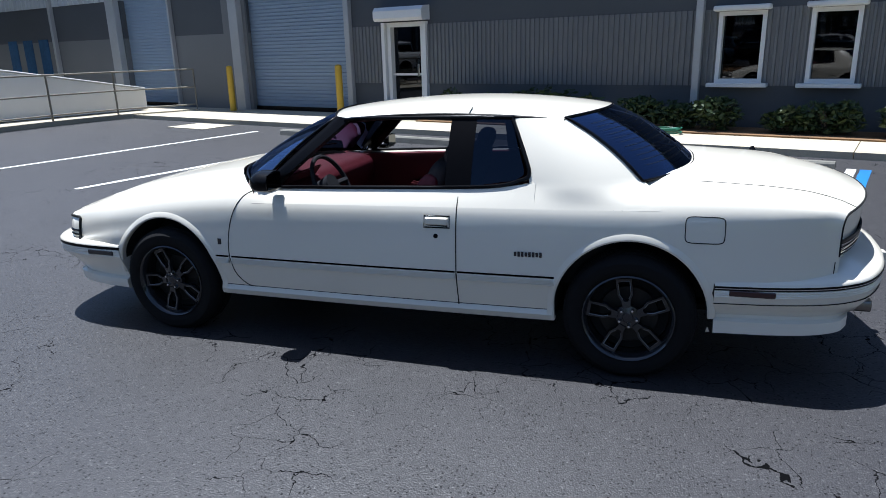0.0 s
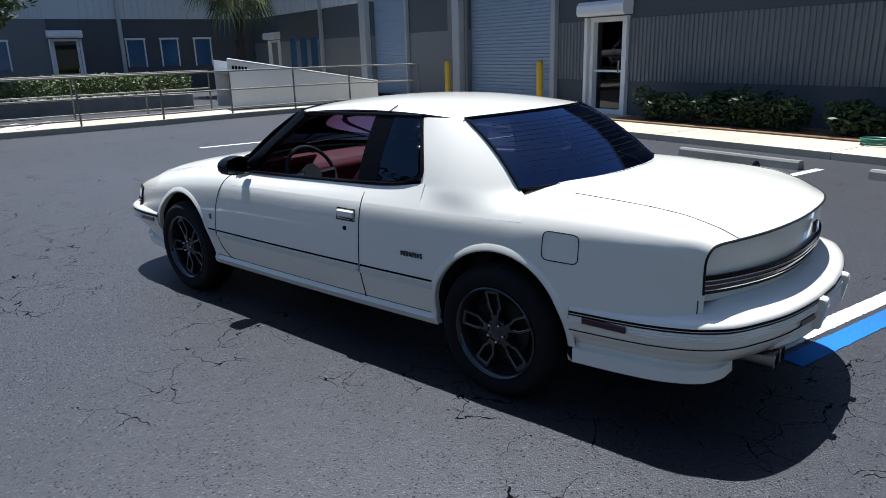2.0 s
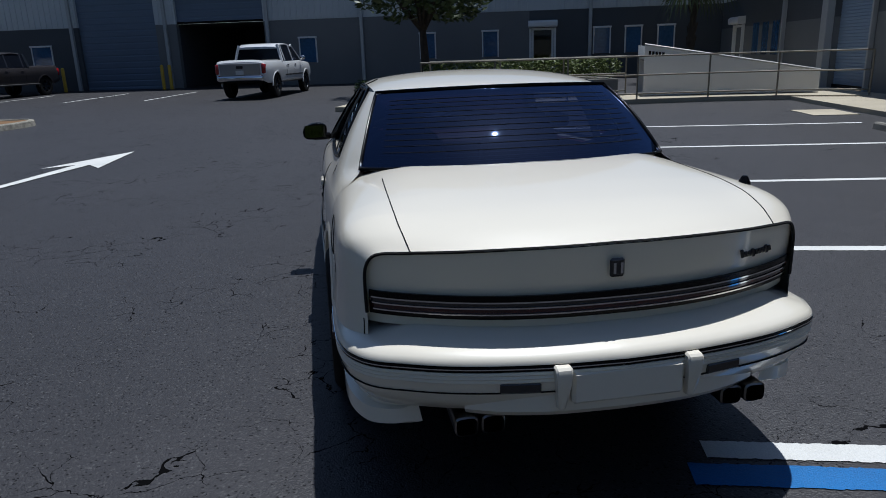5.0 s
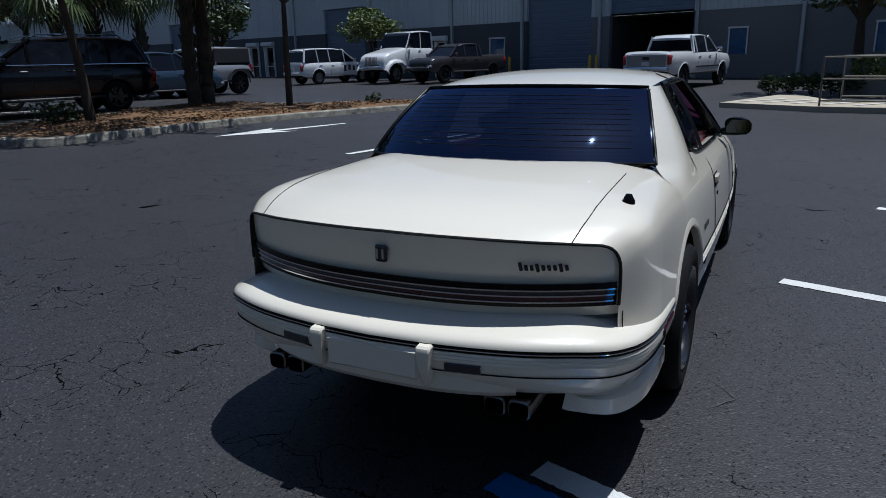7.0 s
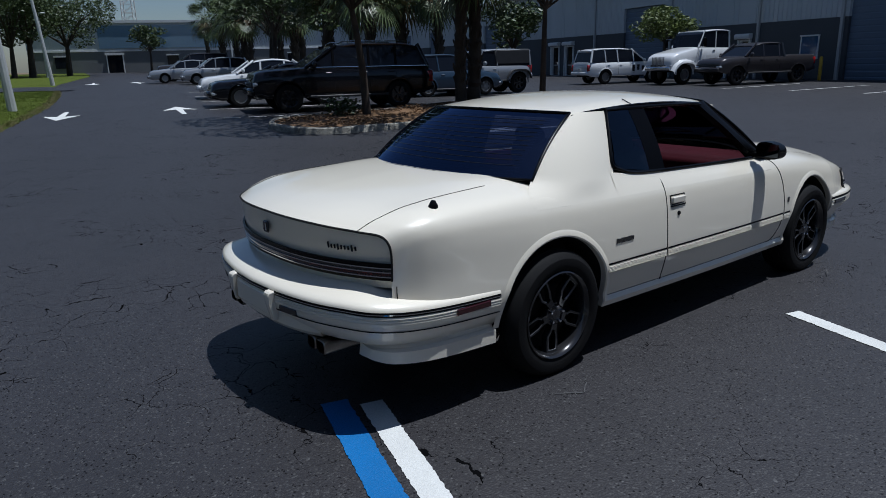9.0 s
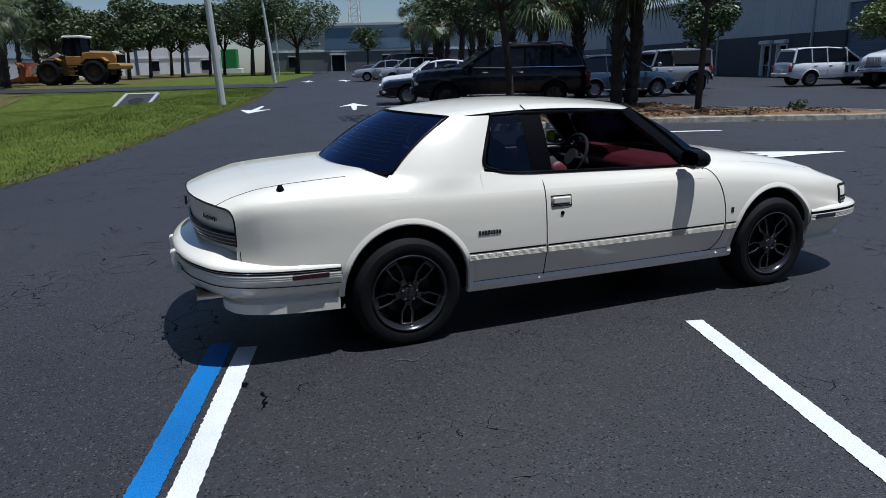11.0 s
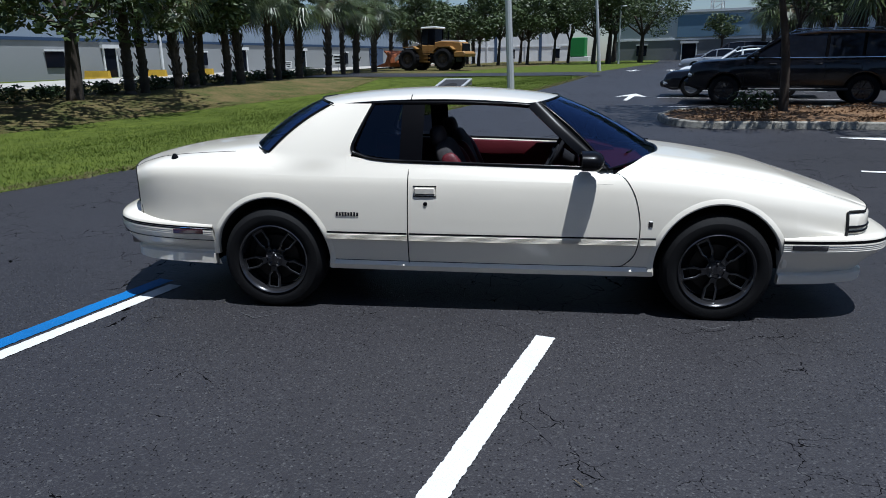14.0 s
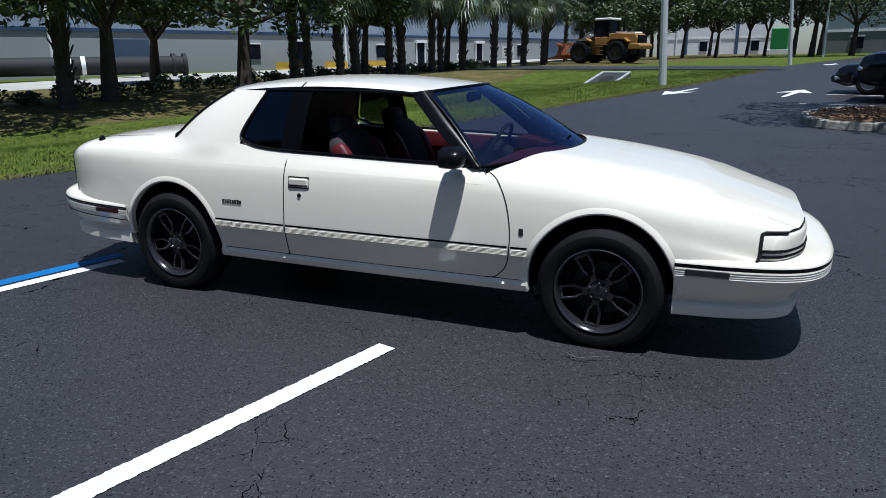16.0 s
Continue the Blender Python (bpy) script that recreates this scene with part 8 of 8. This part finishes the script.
shed("blue_shed", "long pale blue metal shed with a dark eave line", (w0_.x, w0_.y), w1_ - w0_, 110.0, 20.0, 6.4, 3.2, M_GREYW, M_BLUEW,
     [("door", 41.0, 1.4, 2.6), ("win", 47.0, 1.6, 1.2), ("pipe", 53.0, 0, 0), ("door", 58.0, 1.3, 2.6), ("win", 63.0, 1.6, 1.2), ("dark", 73.0, 3.2, 2.6), ("pipe", 80.0, 0, 0), ("win", 84.0, 1.6, 1.2), ("pipe", 90.0, 0, 0), ("door", 93.0, 1.6, 2.2), ("door", 30.0, 1.4, 2.6), ("win", 20.0, 2.0, 1.4), ("dark", 10.0, 4.0, 3.0)])
f0_, f1_ = uv(36.0, 108.0), uv(-18.0, 113.0)
F_Z = 0.95
shed("far_building", "low office building with a blue glazed band", (f0_.x, f0_.y), f1_ - f0_, 54.0, 18.0, 7.2, 3.3, M_MIDGREY, M_SIDING, [("door", 41.5, 2.2, 2.7), ("win", 30.5, 1.6, 1.6), ("win", 33.8, 1.6, 1.6), ("win", 27.0, 1.6, 1.6), ("pipe", 26.0, 0, 0), ("win", 16.0, 1.6, 1.6), ("win", 49.0, 1.6, 1.6)], M_TRIM, F_Z)
fb_ = bpy.data.objects["far_building"]
M_SKYGL = mat("blue_glazing", (0.16, 0.25, 0.34), 0.15, 0, 0.08, 0.3, 5, coat=0.6)
part("glazed_band", newbox((36.0, 0.14, 5.2), (17.0, 0.08, 3.2)), M_SKYGL, fb_, "blue reflecting glazing", sm=0)
g0_, g1_ = uv(-27.0, 122.0), uv(-45.0, 118.0)
shed("white_plant_building", "tall white plant building with dark window strips", (g0_.x, g0_.y), g1_ - g0_, 18.0, 14.0, 9.5, 3.0, M_TRIM, M_TRIM, [("win", 2.0, 1.2, 1.6), ("dark", 5.2, 0.5, 6.0), ("pipe", 8.0, 0, 0), ("win", 10.0, 1.2, 1.6), ("dark", 13.2, 0.5, 6.0), ("pipe", 15.0, 0, 0)], M_TRIM, 0.9)
gc_ = thing("green_container", "green waste container before the white building", "container", Matrix.Translation((*uv(-23.5, 112.0).xy, 1.0)) @ Matrix.Rotation(TH, 4, "Z"))
part("body", newbox((0, 0, 2.4), (2.4, 2.0, 3.0), bevel=0.1), mat("green_steel", (0.03, 0.22, 0.05), 0.5), gc_, sm=0)
part("stand", newbox((0, 0, 0.4), (3.6, 2.0, 1.0), bevel=0.05), M_TRIM, gc_, sm=0)


def lamp_post(x, y, h, lean, label):
    p = thing("lamp_post", label, "lamp post", at(x, y))
    bm = bmesh.new()
    tube(bm, [(0, 0, -0.2), (lean * 0.5, 0, h * 0.5), (lean, 0, h)], [0.15, 0.12, 0.09], 10)
    part("pole", bm, M_POST2, p)
    bm = bmesh.new()
    box(bm, (lean + 0.3, 0, h + 0.02), (0.8, 0.32, 0.14), bevel=0.03)
    part("lamp_head", bm, M_POST, p, sm=0)


M_POST2 = mat("pale_pole", (0.50, 0.51, 0.50), 0.6, 0, 0.12, 3, 60)
lamp_post(-0.45, 23.5, 8.5, -0.35, "pale leaning lamp post on the verge")
lamp_post(5.6, 50.5, 6.2, -0.5, "pale leaning lamp post far along the lane")
lamp_post(10.8, 82.0, 6.5, 0.0, "lamp post before the far trees")
# drain in the grass
dr_ = thing("storm_drain", "concrete storm drain with a dark grating in the grass", "drain", Matrix.Translation((-3.65, 30.6, berm(-3.65, 30.6) + 0.10)) @ Matrix.Rotation(radians(-14), 4, "Z") @ Matrix.Rotation(radians(13), 4, "X"))
bm = bmesh.new()
for c_, s_ in (((0, 1.1, 0.03), (1.55, 0.14, 0.10)), ((0, -1.1, 0.03), (1.55, 0.14, 0.10)), ((-0.70, 0, 0.03), (0.14, 2.1, 0.10)), ((0.70, 0, 0.03), (0.14, 2.1, 0.10))):
    box(bm, c_, s_, bevel=0.02)
part("frame", bm, M_POST, dr_, sm=0)
part("grating", newbox((0, 0.0, 0.0), (1.3, 2.1, 0.06)), M_GREYPL, dr_, sm=0)
# thin dark patch laid on the grating for the shade of a hole
bm = bmesh.new()
slab(bm, [(0.30 * math.cos(a) * (1 + 0.25 * math.sin(3 * a)), 0.65 * math.sin(a) - 0.2, 0) for a in [0.4 * k for k in range(16)]], 0.03, 0.04)
part("opening", bm, M_UNDER, dr_, "flat dark patch for the shade of a broken opening", sm=0)
part("base", newbox((0, 0, -0.25), (1.5, 2.2, 0.5)), M_STOP, dr_, sm=0)


def loader():
    """A wheel loader seen from its side, bucket away to the left."""
    x, y = -8.2, 58.0
    m = Matrix.Translation((x, y, berm(x, y) + 0.02)) @ Matrix.Rotation(radians(160), 4, "Z") @ Matrix.Scale(1.15, 4)
    L = thing("wheel_loader", "yellow wheel loader parked beyond the verge", "loader", m)

    def solid(name, prof, y0, y1, material, label="", bevel=0.03, parent=None):
        bm = bmesh.new()
        prism(bm, prof, y0, y1)
        if bevel:
            bmesh.ops.bevel(bm, geom=bm.edges[:], offset=bevel, segments=1, affect="EDGES")
        bmesh.ops.recalc_face_normals(bm, faces=bm.faces)
        return part(name, bm, material, parent or L, label, sm=0)

    for wx in (-1.45, 1.55):
        for s in (1, -1):
            e = new("wheel")
            e.parent = L
            e.location = (wx, s * 1.02, 0.80)
            bm = bmesh.new()
            lathe(bm, [(0.40, s * 0.26), (0.60, s * 0.31), (0.76, s * 0.26), (0.80, s * 0.15), (0.80, -s * 0.15), (0.74, -s * 0.28), (0.40, -s * 0.26)], 28)
            for k in range(20):
                a = 2 * math.pi * k / 20
                box(bm, (0, 0, 0), (0.10, 0.50, 0.07), Matrix.Rotation(a, 4, "Y") @ Matrix.Translation((0, 0, 0.79)))
            bmesh.ops.recalc_face_normals(bm, faces=bm.faces)
            part("tyre", bm, M_TYRE, e, sm=20)
            bm = bmesh.new()
            lathe(bm, [(0.0, s * 0.24), (0.16, s * 0.25), (0.2, s * 0.16), (0.34, s * 0.14), (0.42, s * 0.24)], 20)
            part("rim", bm, M_BARK, e, "dusty brown rim", sm=30)
    solid("engine_cover", [(-2.75, 1.30), (-0.55, 1.30), (-0.55, 2.05), (-1.2, 2.12), (-2.65, 2.02), (-2.80, 1.75)], -0.78, 0.78, M_CAT, "yellow engine cover", 0.05)
    solid("rear_grille", [(-2.86, 1.35), (-2.78, 1.35), (-2.78, 1.92), (-2.86, 1.88)], -0.62, 0.62, M_BLACK, "dark rear grille", 0)
    solid("hood_top", [(-2.55, 2.05), (-1.0, 2.13), (-1.0, 2.20), (-2.5, 2.14)], -0.55, 0.55, M_TRIM, "pale hood top", 0)
    solid("counterweight", [(-3.15, 0.95), (-2.2, 0.95), (-2.2, 1.32), (-3.0, 1.36), (-3.2, 1.2)], -0.95, 0.95, M_CAT, "", 0.05)
    for s in (1, -1):
        solid("mudguard", [(-2.35, 1.50), (-2.05, 1.74), (-1.0, 1.74), (-0.55, 1.40), (-0.60, 1.34), (-1.02, 1.66), (-2.02, 1.66), (-2.29, 1.45)], s * 0.78, s * 1.28, M_CAT, "", 0)
        solid("mudguard", [(0.75, 1.60), (1.05, 1.78), (1.95, 1.74), (1.93, 1.68), (1.07, 1.71), (0.80, 1.54)], s * 0.78, s * 1.28, M_CAT, "", 0)
    solid("chassis", [(-2.2, 0.60), (0.2, 0.55), (0.2, 1.30), (-2.2, 1.30)], -0.5, 0.5, M_BLACK, "dark chassis", 0)
    solid("front_frame", [(0.1, 0.60), (2.0, 0.60), (2.2, 1.1), (1.25, 1.95), (0.95, 1.95), (0.6, 1.2), (0.1, 1.2)], -0.45, 0.45, M_CAT)
    solid("cab_base", [(-0.55, 1.25), (0.55, 1.25), (0.60, 1.85), (-0.55, 1.85)], -0.72, 0.72, M_CAT)
    cab = solid("cab", [(-0.5, 1.85), (0.55, 1.85), (0.62, 2.25), (0.42, 3.02), (-0.5, 3.02)], -0.66, 0.66, M_GLASSBLK, "dark glazed cab", 0)
    for s in (1, -1):
        for q0, q1 in (((-0.52, 1.85), (-0.52, 3.04)), ((0.60, 1.85), (0.66, 2.27)), ((0.66, 2.27), (0.45, 3.04)), ((0.05, 1.85), (0.0, 3.04))):
            bm = bmesh.new()
            tube(bm, [(q0[0], s * 0.69, q0[1]), (q1[0], s * 0.69, q1[1])], 0.05, 5)
            part("cab_post", bm, M_BLACK, cab, sm=0)
    part("cab_roof", newbox((-0.04, 0, 3.10), (1.35, 1.55, 0.15), bevel=0.05), M_TRIM, L, "pale cab roof", sm=0)
    for s in (1, -1):
        solid("lift_arm", [(0.85, 1.92), (1.15, 2.08), (2.1, 1.62), (3.3, 0.80), (3.2, 0.60), (2.0, 1.30), (1.2, 1.75)], s * 0.42, s * 0.60, M_POST, "grey lift arm", 0)
        bm = bmesh.new()
        tube(bm, [(0.9, s * 0.3, 1.3), (2.3, s * 0.3, 1.25)], 0.07, 8)
        part("ram", bm, M_STEEL, L, "steel hydraulic ram")
    solid("bucket", [(3.2, 0.3), (4.3, 0.28), (4.35, 0.34), (3.5, 0.6), (3.3, 1.1), (3.6, 1.45), (3.55, 1.52), (3.15, 1.2), (3.05, 0.6)], -1.35, 1.35, mat("rust_orange", (0.35, 0.10, 0.03), 0.7, 0, 0.3), "rusty orange bucket", 0)
    for s in (-1, 1):
        for k in range(4):
            part("step", newbox((0.05, s * 0.92, 0.62 + 0.28 * k), (0.45, 0.2, 0.05)), M_CAT, L, sm=0)
    bm = bmesh.new()
    tube(bm, [(-1.5, 0.3, 2.1), (-1.5, 0.3, 2.85)], 0.07, 8)
    part("exhaust_stack", bm, M_BLACK, L)


M_CAT = mat("machine_yellow", (0.38, 0.20, 0.045), 0.55, 0, 0.3, 2, 40, color2=(0.19, 0.10, 0.03))
loader()


def big_pipe():
    a, b = Vector((-45.0, 15.3, 1.22)), Vector((-30.9, 32.3, 1.22))
    P = thing("steel_pipe", "long black steel pipe on low stands with pale bands", "pipe")
    bm = bmesh.new()
    tube(bm, [a, lerp(a, b, 0.5), b], 0.54, 20)
    part("tube", bm, M_PIPE, P)
    for f in (0.70, 0.735, 0.97, 1.0):
        p = lerp(a, b, f)
        d = (b - a).normalized()
        bm = bmesh.new()
        tube(bm, [p - d * 0.12, p + d * 0.12], 0.58 if f < 0.9 else 0.70, 20)
        part("band", bm, M_TRIM if f < 0.9 else M_PIPE, P, "pale band" if f < 0.9 else "bolted flange")
    for f in (0.1, 0.45, 0.7, 0.9):
        p = lerp(a, b, f)
        part("stand", newbox((p.x, p.y, 0.45), (0.5, 0.9, 0.66)), M_STOP, P, sm=0)


M_PIPE = mat("black_pipe", (0.014, 0.014, 0.016), 0.75, 0.0, 0.2)
big_pipe()
for k, (x_, y_) in enumerate(((-33.5, 47.5), (-31.0, 51.5), (-29.0, 56.0))):
    b_ = thing("barrier", "yellow concrete barrier on the yard", "barrier", Matrix.Translation((x_, y_, 0.36)) @ Matrix.Rotation(radians(62), 4, "Z"), "yard barriers")
    bm = bmesh.new()
    prism(bm, [(-0.3, 0), (0.3, 0), (0.15, 0.35), (0.08, 0.85), (-0.08, 0.85), (-0.15, 0.35)], -1.7, 1.7)
    bmesh.ops.recalc_face_normals(bm, faces=bm.faces)
    part("block", bm, M_YELLOW, b_, sm=0)
for k, (x_, y_) in enumerate(((-16.0, 54.8), (-21.0, 56.5))):
    s_ = thing("sign", "small white sign on a post with unreadable lettering", "sign", Matrix.Translation((x_, y_, berm(x_, y_))) @ Matrix.Rotation(radians(15), 4, "Z") @ Matrix.Scale(1.0 - 0.35 * k, 4), "verge signs")
    bm = bmesh.new()
    tube(bm, [(0, 0, 0), (0, 0, 0.9)], 0.03, 6)
    part("post", bm, M_POST, s_)
    pn_ = part("panel", newbox((0, -0.04, 1.05), (1.0, 0.03, 0.9), bevel=0.01), M_TRIM, s_, sm=0)
    for j in range(3):
        part("lettering_bar", newbox((0, -0.06, 1.3 - 0.25 * j), (0.7 - 0.1 * j, 0.006, 0.12)), M_BLACK, pn_, "dark bar of unreadable lettering", sm=0)


# lattice tower and mast behind the far building
tw_ = thing("lattice_tower", "pale lattice tower behind the far building", "tower", Matrix.Translation((36.2, 141.0, 0.55)))
bm = bmesh.new()
for sx_, sy_ in ((1, 1), (1, -1), (-1, -1), (-1, 1)):
    tube(bm, [(sx_ * 1.1, sy_ * 1.1, 0), (sx_ * 0.9, sy_ * 0.9, 19)], 0.09, 5)
part("legs", bm, M_POST2, tw_)
for k in range(12):
    bm = bmesh.new()
    z_ = 0.8 + 1.5 * k
    for sx_ in (1, -1):
        tube(bm, [(sx_, -1, z_), (sx_, 1, z_ + 1.3)], 0.06, 4)
        tube(bm, [(-1, sx_, z_), (1, sx_, z_ + 1.3)], 0.06, 4)
        tube(bm, [(-1, sx_, z_), (1, sx_, z_)], 0.06, 4)
    part("brace", bm, M_POST2, tw_)


# ---- chalky scuffs that the tyres left, and a dead leaf ----
M_SCUFF = mat("chalky_scuff", (0.12, 0.12, 0.12), 0.9, 0, 0.5, 20, 60, color2=(0.022, 0.022, 0.025))
rs = random.Random(12)
for pts in (((-1.56, -0.985), (-1.43, -1.080), (-1.29, -0.965)), ((1.24, -0.985), (1.32, -1.030), (1.45, -0.960)), ((-3.335, 0.45), (-3.30, 0.67))):
    bm = bmesh.new()
    q = [Vector((*p, 0.0)) for p in pts]
    line = []
    for a, b in zip(q, q[1:]):
        line += [a.lerp(b, k / 7) + Vector((rs.uniform(-0.004, 0.004), rs.uniform(-0.004, 0.004), 0)) for k in range(7)]
    line.append(q[-1])
    rows = []
    for k, p in enumerate(line):
        h = 0.0012 + 0.0035 * math.sin(math.pi * (k + 0.3) / len(line)) * rs.uniform(0.5, 1.2)
        rows.append([(p.x, p.y - h, 0.005), (p.x + 0.3 * h, p.y + h, 0.005)])
    grid(bm, rows)
    bmesh.ops.recalc_face_normals(bm, faces=bm.faces)
    tagged(part("tyre_scuff", bm, M_SCUFF, sm=0), "thin chalky scuff on the dark asphalt", "scuff", kind="structure")
bm = bmesh.new()
grid(bm, [[(0.43 + 0.007 * k, -2.632 - 0.008 * k + s * (0.006 * math.sin(math.pi * (k + 0.15) / 5.3)), 0.007 + 0.004 * abs(s) + 0.002 * math.sin(k)) for s in (-1, 0, 1)] for k in range(6)])
bmesh.ops.solidify(bm, geom=bm.faces[:], thickness=0.0008)
tagged(part("fallen_leaf", bm, mat("dead_leaf", (0.34, 0.27, 0.17), 0.8, 0, 0.3, 40, 200), sm=60), "small dry brown leaf lying on asphalt", "leaf")
